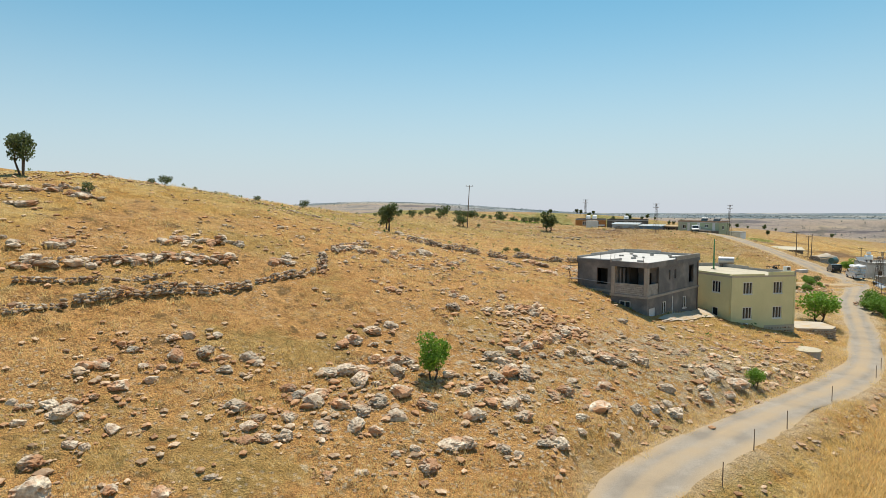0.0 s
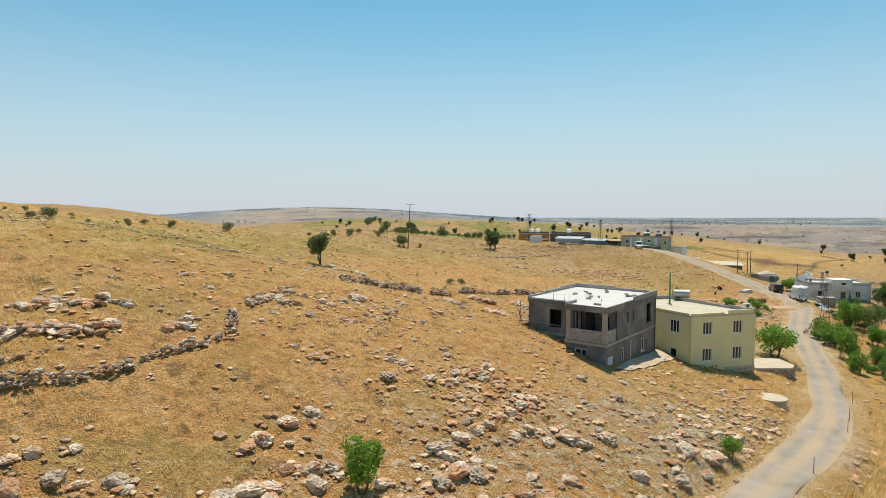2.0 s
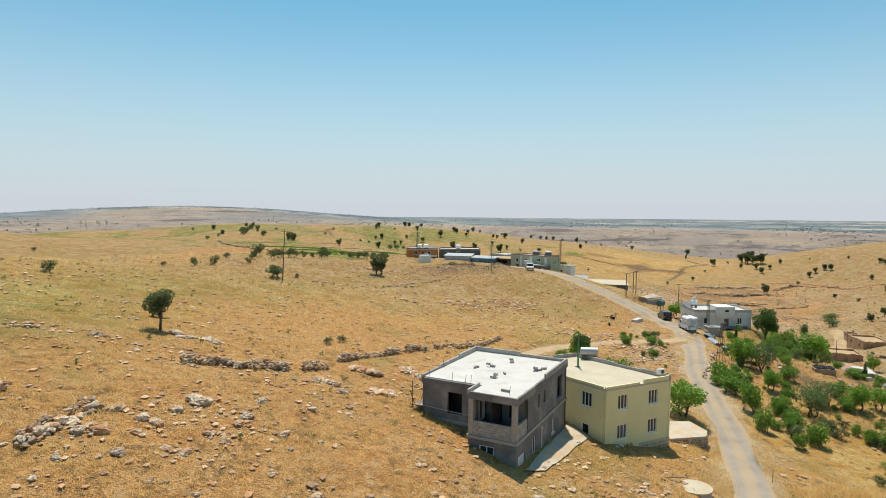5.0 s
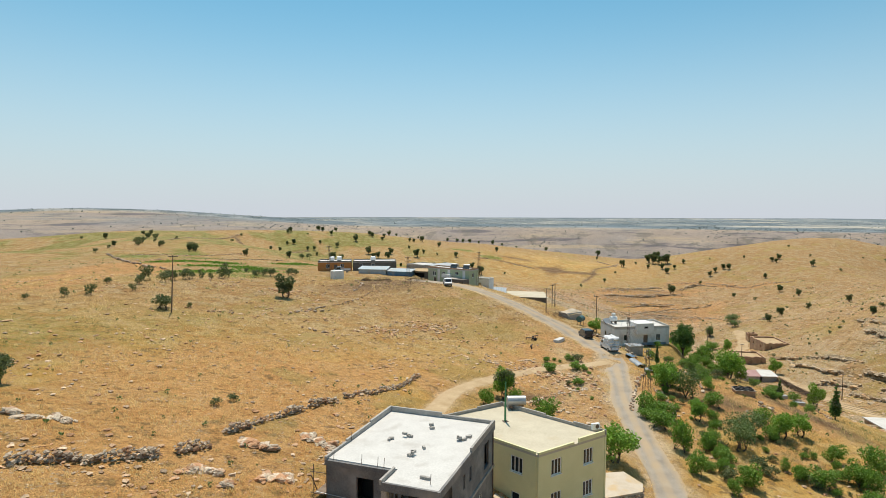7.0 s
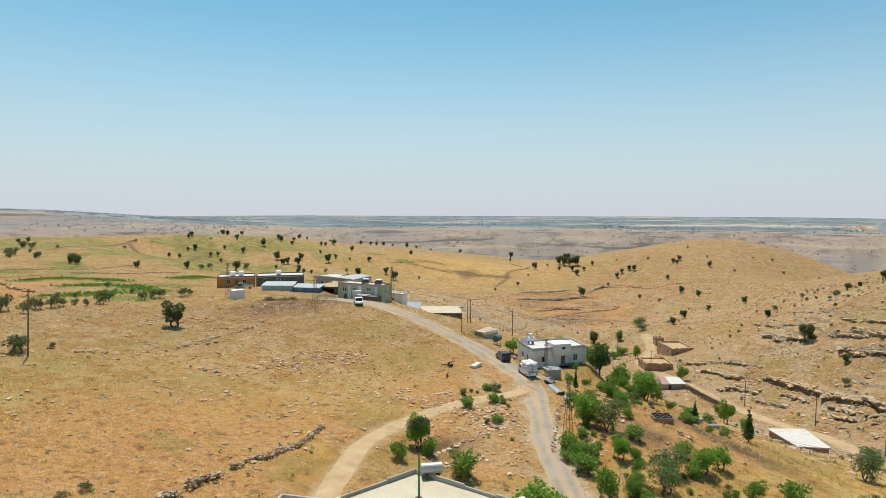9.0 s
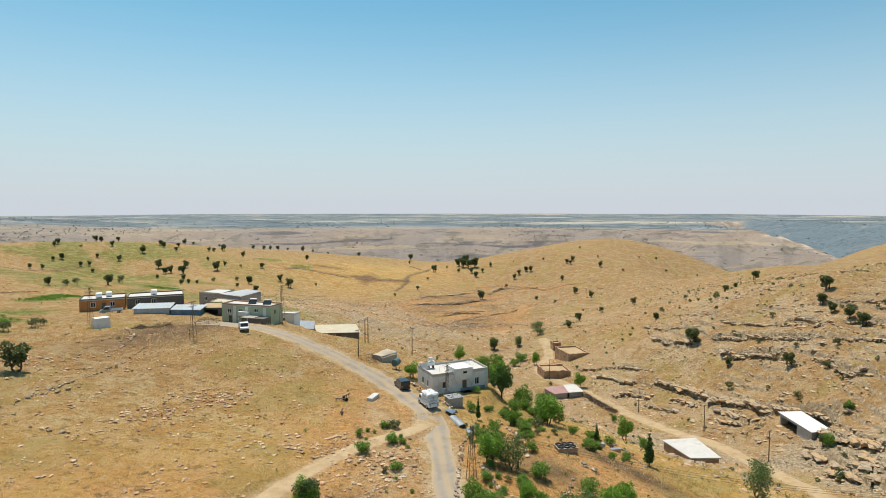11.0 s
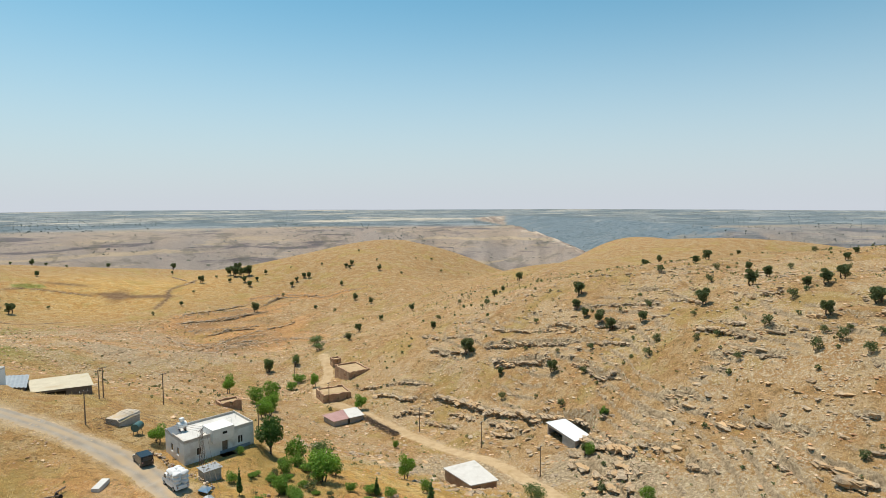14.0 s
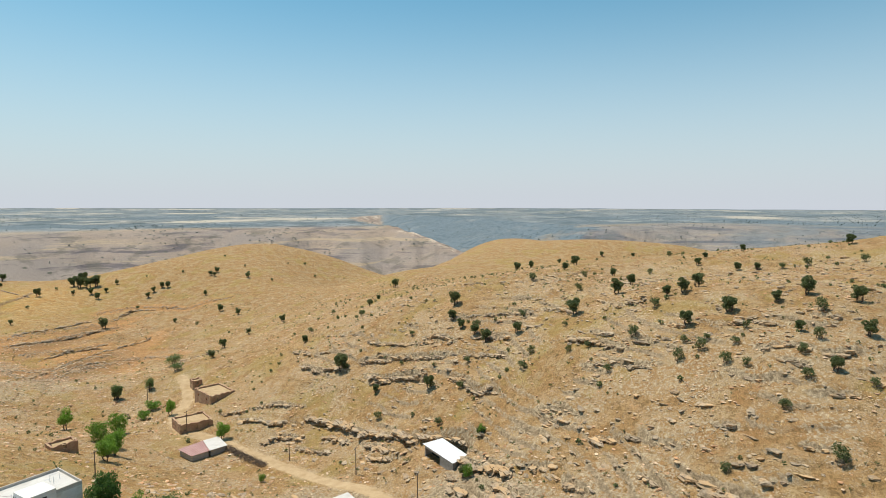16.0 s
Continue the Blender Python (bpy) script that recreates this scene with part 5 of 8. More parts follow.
def rock_ledge(points, height, rng):
    """An outcropping bed of limestone: a recessed lower course under long flat slabs that jut out, with rubble fallen below."""
    line = spline([(p[0], p[1], 0) for p in points], 0.6)
    rows = []
    fall = downhill(line[:, 0], line[:, 1])
    strength = 0.35 + 1.0 * vnoise(np.arange(len(line)) * 0.19, line[:, 0] * 0.05, 7)
    foot = ground_z(line[:, 0] + 0.9 * np.cos(fall), line[:, 1] + 0.9 * np.sin(fall))
    for chance, out_by, up, size, spread in ((0.6, 0.0, 0.35, 1.1, 0.12), (0.85, 0.3, 0.92, 1.5, 0.2), (0.35, -0.6, 1.02, 1.5, 0.35), (0.35, 1.4, 0.12, 0.5, 0.5)):
        for k in range(len(line)):
            if rng.random() > chance * min(1.0, strength[k]):
                continue
            h = height * min(1.15, strength[k])
            o = out_by * (0.6 + 0.4 * height) + rng.normal() * spread
            rows.append((line[k, 0] + math.cos(fall[k]) * o + rng.normal() * 0.25, line[k, 1] + math.sin(fall[k]) * o + rng.normal() * 0.25,
                         foot[k] + h * up - 0.25 + rng.normal() * 0.06, (0.35 + 0.38 * height) * size * (0.55 + 0.75 * rng.random()), fall[k] + math.pi / 2 + rng.normal() * 0.22, 0.09 * rng.normal()))
    return [np.array(c) for c in zip(*rows)]


def mesh_blocks(name, v, f, material):
    me = bpy.data.meshes.new(name)
    me.from_pydata([tuple(p) for p in v], [], f.tolist())
    me.polygons.foreach_set("use_smooth", np.zeros(len(f), bool))
    me.materials.append(material)
    return me


zero = np.zeros(1)
BLOCKS = [mesh_blocks("block", *blocks(zero, zero, zero, zero + 1, zero, zero, np.random.default_rng(60 + k), 0.38), M_LEDGE) for k in range(10)]


def ledge_thing(rows, label):
    """A ledge whose blocks stay separate pieces."""
    xs, ys, zs, ss, tt, ll = rows
    top = thing("rock_ledge", Matrix.Translation((xs.mean(), ys.mean(), zs.min())), label, "rock ledge", "rock ledges")
    inv = top.matrix_world.inverted()
    for k in range(len(xs)):
        ob = new("block", BLOCKS[k % 10])
        ob.parent = top
        ob.matrix_local = inv @ pose(xs[k], ys[k], zs[k], math.degrees(ll[k]), 0, math.degrees(tt[k])) @ Matrix.Diagonal((ss[k], ss[k], ss[k], 1))
    return top


def bedrock(name, label, x, y, s, rng, flatness=0.3):
    """Flat broken slabs of bedrock, half sunk, lying along the contour."""
    fall = downhill(x, y)
    v, f = blocks(x, y, ground_z(x, y) + s * flatness * 0.12, s, fall + np.pi / 2 + rng.normal(size=len(x)) * 0.8, rng.normal(size=len(x)) * 0.12, rng, flatness)
    return stuff_mesh(name, label, v, f, M_LEDGE, "rock")


def outcrop(points, rng, label="pale limestone outcrop breaking through the dry grass", size=1.0):
    """Pitted lumps of bedrock shouldering out of the slope in a ragged row."""
    line = spline([(p[0], p[1], 0) for p in points], 0.55)
    mid = line[len(line) // 2]
    top = thing("rock_outcrop", Matrix.Translation((mid[0], mid[1], gz(mid[0], mid[1]))), label, "rock outcrop", "rock outcrops")
    inv = top.matrix_world.inverted()
    for q in line:
        for _ in range(2):
            x, y, s = q[0] + rng.gauss(0, 0.3), q[1] + rng.gauss(0, 0.3), size * rng.uniform(0.35, 1.1)
            ob = new("rock", rng.choice(CRAGS))
            ob.parent = top
            ob.matrix_local = inv @ pose(x, y, gz(x, y) + 0.1 * s, rng.uniform(-14, 14), rng.uniform(-14, 14), rng.uniform(0, 360)) @ Matrix.Diagonal((s * rng.uniform(1.0, 1.5), s, s * rng.uniform(0.5, 0.9), 1))
    return top

# ---- houses ----
def grey_house():
    """Unfinished two-storey house of grey render with an open loggia at its corner."""
    h = thing("unfinished_house", pose(20.9 - 0.752 * 9.8, 63.9 + 0.657 * 9.8, 6.1, 0, 0, -41.1), "unfinished two-storey house of grey render with an open loggia", "house")
    W, D, S, T = 9.8, 13.7, 3.3, 7.0

    def wall(a, b, z0, z1, cuts=(), material=M_CONCRETE, thick=0.25, trim=0.25):
        m = along(a, b)
        bm = panel(math.dist(a, b) - trim, z0, z1, thick, [c[:4] for c in cuts])
        bm.transform(m)
        part("wall", bm, material, h)
        for c in cuts:
            if c[4] == "window":
                window(h, m, *c[:4], M_PVC, 2)
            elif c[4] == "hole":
                # near-black sheet set behind the hole as its interior shade
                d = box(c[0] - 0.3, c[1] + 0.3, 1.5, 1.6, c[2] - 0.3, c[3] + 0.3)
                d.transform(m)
                part("dark_backing", d, M_DARK, h)
            elif c[4] == "bare":
                d = None
                for q in ((c[0], c[0] + 0.06, c[2], c[3]), (c[1] - 0.06, c[1], c[2], c[3]), (c[0] + 0.06, c[1] - 0.06, c[3] - 0.06, c[3])):
                    d = box(q[0], q[1], 0.1, 0.16, q[2], q[3], bm=d)
                d.transform(m)
                part("window_frame", d, M_STEEL, h)
                # same near-black sheet behind the bare frame, painting the unlit room
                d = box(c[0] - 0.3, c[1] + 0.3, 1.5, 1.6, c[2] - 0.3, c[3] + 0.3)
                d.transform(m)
                part("dark_backing", d, M_DARK, h)
            elif c[4] == "door":
                d = None
                for q in range(2):
                    x0 = c[0] + (c[1] - c[0]) * q / 2
                    d = box(x0 + 0.03, x0 + (c[1] - c[0]) / 2 - 0.02, 0.06, 0.11, c[2], c[3] - 0.03, bm=d)
                d.transform(m)
                part("metal_door", d, M_WHITE_METAL, h, "white sheet-metal double door")

    # lower storey
    wall((5.6, 0), (W, 0), -1.5, S, [(1.0, 2.3, 1.95, 2.85, "window")])
    wall((W, 0), (W, D), -1.5, S, [(0.5, 2.0, 0.0, 2.2, "door"), (3.7, 4.7, 1.2, 2.6, "window"), (9.2, 10.2, 1.2, 2.6, "window")])
    wall((W, D), (0, D), -1.5, S)
    wall((0, D), (0, 2.3), -1.5, S)
    wall((0, 2.3), (5.6, 2.3), -1.5, S, [(2.6, 3.9, 0.6, 2.6, "hole")])
    wall((5.6, 2.3), (5.6, 0), -1.5, S, trim=0.25)
    part("floor_slab", flat([(5.5, -0.12), (W + 0.1, -0.12), (W + 0.1, D), (0, D), (0, 2.2), (5.5, 2.2)], S + 0.002, S + 0.25), M_BEAM, h)
    F = S + 0.252
    # upper storey
    wall((W, 2.6), (W, D), F, T - 0.45, [(2.6, 3.05, 4.9, 6.0, "hole"), (4.1, 4.6, 4.9, 6.0, "hole"), (8.2, 9.6, 4.1, 6.2, "bare")])
    wall((W, D), (0, D), F, T - 0.45)
    wall((0, D), (0, 2.3), F, T - 0.45)
    wall((0, 2.3), (5.6, 2.3), F, T - 0.45, [(2.5, 3.9, 4.1, 6.0, "bare")], trim=0)
    wall((5.6, 2.6), (W, 2.6), F, T - 0.45, [(0.9, 1.9, F + 0.01, 5.7, "hole"), (2.5, 3.4, 4.5, 5.8, "hole")], trim=0.0)
    wall((5.85, 2.55), (5.85, 0.5), F, T - 0.45, [(0.3, 1.6, 4.3, 6.2, "hole")], trim=0)
    for x, y in ((5.6, 0.0), (W - 0.42, 0.0)):
        part("column", box(x, x + 0.42, y, y + 0.42, F, T - 0.45, 0.015), M_BEAM, h, "raw cast concrete column")
    for r in range(6):
        z0 = F + 0.012 + r * 0.2
        for k in range(-1, 9):
            x0 = max(6.03, 6.03 + (k + 0.5 * (r % 2)) * 0.4)
            x1 = min(W - 0.43, 6.03 + (k + 1 + 0.5 * (r % 2)) * 0.4)
            if x1 - x0 > 0.08:
                part("block", box(x0 + 0.008, x1 - 0.008, 0.03, 0.22, z0, z0 + 0.185), M_BLOCK, h)
        for k in range(-1, 6):
            y0 = max(0.43, 0.43 + (k + 0.5 * (r % 2)) * 0.4)
            y1 = min(2.58, 0.43 + (k + 1 + 0.5 * (r % 2)) * 0.4)
            if y1 - y0 > 0.08:
                part("block", box(W - 0.22, W - 0.03, y0 + 0.008, y1 - 0.008, z0, z0 + 0.185), M_BLOCK, h)
    bm = flat([(5.5, -0.1), (W + 0.1, -0.1), (W + 0.1, D + 0.1), (-0.1, D + 0.1), (-0.1, 2.2), (5.5, 2.2)], T - 0.448, T - 0.05)
    part("roof_beam", bm, M_CONCRETE, h)
    part("roof", flat([(5.75, 0.1), (W - 0.1, 0.1), (W - 0.1, D - 0.1), (0.1, D - 0.1), (0.1, 2.45), (5.75, 2.45)], T - 0.049, T + 0.02), M_SCREED, h, "white screeded flat roof")
    for x0, x1, y0, y1, z in ((-0.1, 0.08, 2.2, 5.4, 0.22), (-0.1, 0.08, 5.402, 9.6, 0.36), (-0.1, 0.08, 9.602, D + 0.1, 0.48), (0.082, 5.0, D - 0.08, D + 0.1, 0.48), (5.002, W + 0.1, D - 0.08, D + 0.1, 0.3),
                              (W - 0.08, W + 0.1, 7.0, D - 0.082, 0.42), (W - 0.08, W + 0.1, -0.1, 6.998, 0.12), (5.5, 5.68, -0.1, 2.2, 0.3), (5.682, W - 0.082, -0.1, 0.08, 0.14)):
        part("parapet", box(x0, x1, y0, y1, T - 0.048, T + z), M_BLOCK if z > 0.2 else M_CONCRETE, h)
    part("drain_pipe", rod((W + 0.06, 6.2, 0.1), (W + 0.06, 6.2, 3.0), 0.05), M_PVC, h)
    part("drain_pipe", rod((W + 0.06, 13.3, -0.2), (W + 0.06, 13.3, 6.5), 0.05), M_STEEL, h)
    for x, y in ((0.6, 2.35), (2.9, 2.35), (4.2, 2.35), (4.7, 2.35), (0.1, 6), (8.8, 1.0)):
        part("starter_bar", rod((x, y, T), (x + 0.05, y, T + 0.75), 0.02, sides=5), M_STEEL, h)
    m0 = h.matrix_world
    rng = random.Random(5)
    for x, y, n in ((4.0, 8.3, 3), (2.9, 7.3, 2), (5.2, 10.9, 3), (5.6, 5.0, 4), (8.3, 9.1, 4), (8.9, 9.9, 2), (6.2, 6.6, 1), (8.2, 1.5, 2)):
        pile = thing("block_pile", m0 @ pose(x, y, T + 0.02), "small pile of grey concrete blocks on the roof", "blocks", "block piles")
        for k in range(n):
            bm = box(-0.2, 0.2, -0.1, 0.1, 0, 0.19, 0.01, m=pose(rng.uniform(-0.25, 0.25), rng.uniform(-0.2, 0.2), 0.0 if k < 2 else 0.19, 0, 0, rng.uniform(0, 180)))
            part("block", bm, M_BLOCK, pile)
    sc = thing("scaffold", m0 @ pose(-0.9, 2.0, 2.2), "rusty steel scaffold standing at the house corner", "scaffold")
    for x in (0, 1.1):
        for y in (0.0, 2.4):
            part("upright", rod((x, y, -0.6), (x, y, 4.4), 0.035), M_STEEL, sc)
    for z in (0.6, 2.2, 3.8):
        for y in (0, 2.4):
            part("rail", rod((-0.3, y, z), (1.4, y, z + 0.05), 0.03), M_STEEL, sc)
    part("plank", box(0.1, 0.9, -0.2, 2.6, 2.24, 2.29), M_WOOD, sc)
    part("brace", rod((0, 0.02, 0), (0, 2.4, 3.4), 0.025), M_STEEL, sc)
    part("ladder", rod((-0.35, 2.2, -0.3), (-0.35, 0.2, 3.4), 0.04), M_STEEL, sc)
    sc2 = thing("trestle", m0 @ pose(3.0, 0.9, 2.0), "steel trestle in front of the wall", "trestle")
    for x in (0, 1.6):
        part("leg", rod((x, -0.4, -0.9), (x, 0, 0.9), 0.03), M_STEEL, sc2)
        part("leg", rod((x, 0.4, -0.9), (x, 0, 0.9), 0.03), M_STEEL, sc2)
    part("rail", rod((-0.2, 0, 0.9), (1.8, 0, 0.9), 0.035), M_STEEL, sc2)
    for z in (3.0, 4.6):
        solid("scaffold_tube", rod((-0.6, 1.85, z), (5.4, 1.9, z - 0.25), 0.03), M_METAL, m0, "thin steel tube tied along the facade", "tube")
    return h


def yellow_house():
    A, B, E, D = (32.7, 71.3), (41.0, 73.3), (35.7, 84.1), (27.5, 82.5)
    h = building("yellow_house", "two-storey pale yellow house with a cream flat roof", [A, B, E, D], 4.0, 11.05, M_YELLOW, M_ROOF_CREAM,
                 {0: [(1.5, 2.75, 4.85, 6.3, 3), (5.5, 6.75, 4.85, 6.3, 3), (1.5, 2.75, 1.9, 3.35, 3), (5.5, 6.75, 1.9, 3.35, 3)],
                  3: [(9.4, 10.7, 4.85, 6.3, 3), (9.5, 10.4, 2.0, 3.1, 1), (5.2, 6.4, 4.85, 6.3, 3)],
                  1: [(2.0, 3.2, 4.85, 6.3, 3), (7.0, 8.2, 4.85, 6.3, 3), (2.0, 3.2, 1.9, 3.35, 3)]}, M_PVC, 0.0)
    cx, cy = (A[0] + B[0] + E[0] + D[0]) / 4, (A[1] + B[1] + E[1] + D[1]) / 4
    c = [Vector((p[0] - cx, p[1] - cy)) for p in (A, B, E, D)]
    top = 7.05
    # parapets: stepped and broken on the street side, higher behind
    for k, runs in {0: ((0, 4.3, 0.2), (4.9, 8.3, 0.38)), 1: ((0, 3.4, 0.42), (3.402, 6.6, 0.28), (6.602, 11.8, 0.42)), 2: ((0, 3.2, 0.42), (3.202, 8.1, 0.3)), 3: ((0, 6.4, 0.3), (7.0, 12.0, 0.2))}.items():
        for x0, x1, z in runs:
            bm = box(x0, x1, 0.0, 0.16, top + 0.002, top + z)
            bm.transform(along(c[k], c[(k + 1) % 4]))
            part("parapet", bm, M_YELLOW if k in (0, 3) else M_BLOCK, h)
    rng = random.Random(8)
    m = along(c[0], c[1])
    plinth = part("plinth", box(4.4, 8.5, -0.06, -0.004, -1.3, 1.1, m=m), M_ROOF_CREAM, h, "pale mortar of the stone plinth")
    for k in range(11):
        for r in range(6):
            x, z = 4.6 + k * 0.37 + (r % 2) * 0.15 + rng.uniform(-0.05, 0.05), -1.1 + r * 0.37 + rng.uniform(-0.04, 0.04)
            if x < 8.4:
                ob = new("stone", rng.choice(WALL_STONES))
                ob.parent = plinth
                ob.matrix_local = m @ pose(x, -0.07, z, 90, 0, rng.uniform(-20, 20)) @ Matrix.Diagonal((0.3, 0.27, 0.2, 1))
    def at(x, y, z):
        return Matrix.Translation((x, y, z))
    pole = thing("roof_mast", at(33.8, 79.6, 11.05), "tall green painted mast on the flat roof", "mast")
    part("shaft", rod((0, 0, 0), (0, 0, 3.9), 0.11, 0.07, 10), M_GREENPOLE, pole)
    part("base_plate", box(-0.25, 0.25, -0.25, 0.25, 0, 0.05, 0.01), M_STEEL, pole)
    tank = thing("water_tank", at(36.6, 82.6, 11.05), "galvanised cylindrical water tank on a roof stand", "tank")
    bm = rod((-0.9, 0.3, 0.85), (0.9, -0.3, 0.85), 0.5, sides=24)
    part("drum", bm, M_METAL, tank, round_shape=False)
    for x in (-0.6, 0.6):
        part("stand", box(x - 0.05, x + 0.05, -0.45, 0.45, 0, 0.4), M_STEEL, tank)
    ac = thing("air_conditioner", at(40.2, 73.9, 11.43), "white air conditioner unit on the parapet", "air conditioner", "air conditioners")
    part("casing", box(-0.4, 0.4, -0.15, 0.15, 0.0, 0.55, 0.02), M_PVC, ac)
    part("fan_grille", rod((0.1, -0.151, 0.28), (0.1, -0.17, 0.28), 0.2, sides=16), M_STEEL, ac)
    ac2 = copy_thing(ac, pose(34.2, 71.2, 5.0, 0, 0, 13))
    ac2["label"] = "white air conditioner unit standing at the wall"
    return h


def white_house():
    F, R, B, L = (85.6, 131.0), (97.5, 128.4), (99.5, 135.6), (87.6, 138.6)
    h = building("white_house", "single-storey white house with a flat roof and parapet", [F, R, B, L], 3.3, 6.9, M_WHITE, M_SCREED,
                 {0: [(2.0, 2.9, 1.0, 2.3, 1), (6.4, 7.4, 0.0, 2.1, "door", M_WOOD), (9.2, 10.2, 0.9, 2.3, 2)], 3: [(2.2, 3.2, 1.0, 2.3, 1), (4.8, 5.6, 1.0, 2.3, 1)]}, M_PVC, 0.42, parapet_mat=M_WALLPLASTER)
    cx, cy = (F[0] + R[0] + B[0] + L[0]) / 4, (F[1] + R[1] + B[1] + L[1]) / 4
    m = along((F[0] - cx, F[1] - cy), (R[0] - cx, R[1] - cy))
    part("stair_tower", box(4.4, 8.2, -0.9, 2.8, 2.5, 4.75, 0.02, m=m), M_WHITE, h, "white box over the entrance, rising above the roof")
    w = part("tower_window", box(6.1, 6.9, -0.93, -0.88, 3.7, 4.1, m=m), M_DARK, h)
    part("steps", box(5.8, 8.0, -1.6, -0.002, -0.4, 0.0, m=m), M_BEAM, h)
    part("blue_skirting", box(6.0, 11.5, -0.03, -0.004, -0.1, 0.55, m=m), surface("blue_grey_paint", (0.2, 0.24, 0.28), (0.28, 0.32, 0.36), 1, 0.8), h, "blue-grey painted base of the wall")
    T = Matrix.Translation((cx, cy, 3.3)) @ m
    tank = thing("water_tank", T @ pose(2.2, 5.6, 3.6), "white water tank on a roof stand", "tank", "roof tanks")
    part("drum", rod((-0.7, 0, 1.1), (0.7, 0, 1.1), 0.55, sides=20), M_PVC, tank)
    part("header_tank", box(-0.35, 0.35, -0.35, 0.35, 1.75, 2.3, 0.08), M_PVC, tank)
    for x in (-0.5, 0.5):
        part("stand", box(x - 0.05, x + 0.05, -0.5, 0.5, 0, 0.6), M_STEEL, tank)
    collector = thing("solar_collector", T @ pose(1.0, 4.8, 3.6, 0, 0, 20), "tilted solar water collector on the roof", "collector")
    part("panel", box(-0.9, 0.9, -0.05, 0.05, 0.05, 1.6, m=pose(0, 0, 0, -50)), M_GLASS, collector)
    part("frame", box(-0.95, 0.95, -0.12, -0.052, 0.0, 1.65, m=pose(0, 0, 0, -50)), M_METAL, collector)
    for k, (x, y) in enumerate(((9.2, 3.4), (10.6, 4.6), (3.4, 2.6))):
        rail = thing("clothes_frame", T @ pose(x, y, 3.6), "thin white pipe drying frame on the roof", "frame", "drying frames")
        for s in (-0.7, 0.7):
            part("leg", rod((s, 0, 0), (s, 0, 0.9), 0.03), M_PVC, rail)
        part("rail", rod((-0.75, 0, 0.9), (0.75, 0, 0.9), 0.03), M_PVC, rail)
    return h


def ruin(name, label, corners, z0, z1, wall_mat=M_MUD, gaps=3):
    """A roofless house of stone and mud with a ragged wall top, earth-filled behind."""
    cx, cy = (sum(c[k] for c in corners) / len(corners) for k in (0, 1))
    h = thing(name, Matrix.Translation((cx, cy, z0)), label, "ruin")
    rng = random.Random(int(cx))
    for k in range(len(corners)):
        a, b = corners[k], corners[(k + 1) % len(corners)]
        a, b = (a[0] - cx, a[1] - cy), (b[0] - cx, b[1] - cy)
        n = math.dist(a, b)
        cuts = [(n * (q + 0.5) / gaps - 0.35, n * (q + 0.5) / gaps + 0.35, 0.9, 1.9) for q in range(gaps)] if k in (0, 3) else []
        bm = panel(n - 0.5, -2.5, z1 - z0, 0.5, cuts)
        bmesh.ops.subdivide_edges(bm, edges=[e for e in bm.edges if abs(e.verts[0].co.z - e.verts[1].co.z) < 0.01 and e.calc_length() > 1.0], cuts=4)
        for v in bm.verts:
            if v.co.z > z1 - z0 - 0.05:
                v.co.z += 0.45 * noise.noise(Vector((v.co.x * 0.8 + k * 9, cx, 0)))
            v.co.y += 0.06 * noise.noise(Vector((v.co.x * 1.7, v.co.z * 1.7, cx)))
        bm.transform(along(a, b))
        part("wall", bm, wall_mat, h)
        for c in cuts:
            # near-black panel behind each gap, shade put in as colour
            d = box(c[0] - 0.1, c[1] + 0.1, 0.62, 0.7, c[2] - 0.1, c[3] + 0.1)
            d.transform(along(a, b))
            part("dark_gap_backing", d, M_DARK, h)
    fill = flat([(p[0] - cx, p[1] - cy) for p in inward(corners, 0.45)], -2.0, z1 - z0 - 0.5)
    part("earth_roof", fill, M_TRACK, h, "collapsed earth roof with dry grass")
    return h


def shed(name, label, corners, z0, z1, wall_mat, roof_mat, tilt=0.3, open_side=None, corrugated=True):
    """A lean-to shed: walls, an optional open front, and a thin corrugated roof with an overhang."""
    cx, cy = (sum(c[k] for c in corners) / len(corners) for k in (0, 1))
    h = thing(name, Matrix.Translation((cx, cy, z0)), label, "shed")
    c = [Vector((p[0] - cx, p[1] - cy)) for p in corners]
    for k in range(4):
        a, b = c[k], c[(k + 1) % 4]
        n = (b - a).length
        cuts = [(0.3, n * 0.55, 0.0, z1 - z0 - 0.5)] if k == open_side else []
        bm = panel(n - 0.2, -1.6, z1 - z0, 0.2, cuts)
        bm.transform(along(a, b))
        part("wall", bm, wall_mat, h)
        for q in cuts:
            # near-black panel inside the open front, painting the shed's inner shade
            d = box(q[0] - 0.1, q[1] + 0.1, 1.8, 1.9, q[2], q[3])
            d.transform(along(a, b))
            part("dark_backing", d, M_DARK, h)
    o = inward([tuple(p) for p in c], -0.35)
    bm = bmesh.new()
    n = 40 if corrugated else 2
    low, up = [], []
    for k in range(n + 1):
        t = k / n
        wave = 0.05 * math.sin(k * math.pi / 2) if corrugated else 0
        p, q = o[0].lerp(o[1], t), o[3].lerp(o[2], t)
        low.append((p.x, p.y, z1 - z0 + 0.03 + wave))
        up.append((q.x, q.y, z1 - z0 + 0.03 + tilt + wave))
    va = [[bm.verts.new((x, y, z + dz)) for x, y, z in row] for dz in (0, 0.05) for row in (low, up)]
    for k in range(n):
        bm.faces.new((va[2][k], va[2][k + 1], va[3][k + 1], va[3][k]))
        bm.faces.new((va[0][k], va[1][k], va[1][k + 1], va[0][k + 1]))
        bm.faces.new((va[0][k], va[0][k + 1], va[2][k + 1], va[2][k]))
        bm.faces.new((va[1][k], va[3][k], va[3][k + 1], va[1][k + 1]))
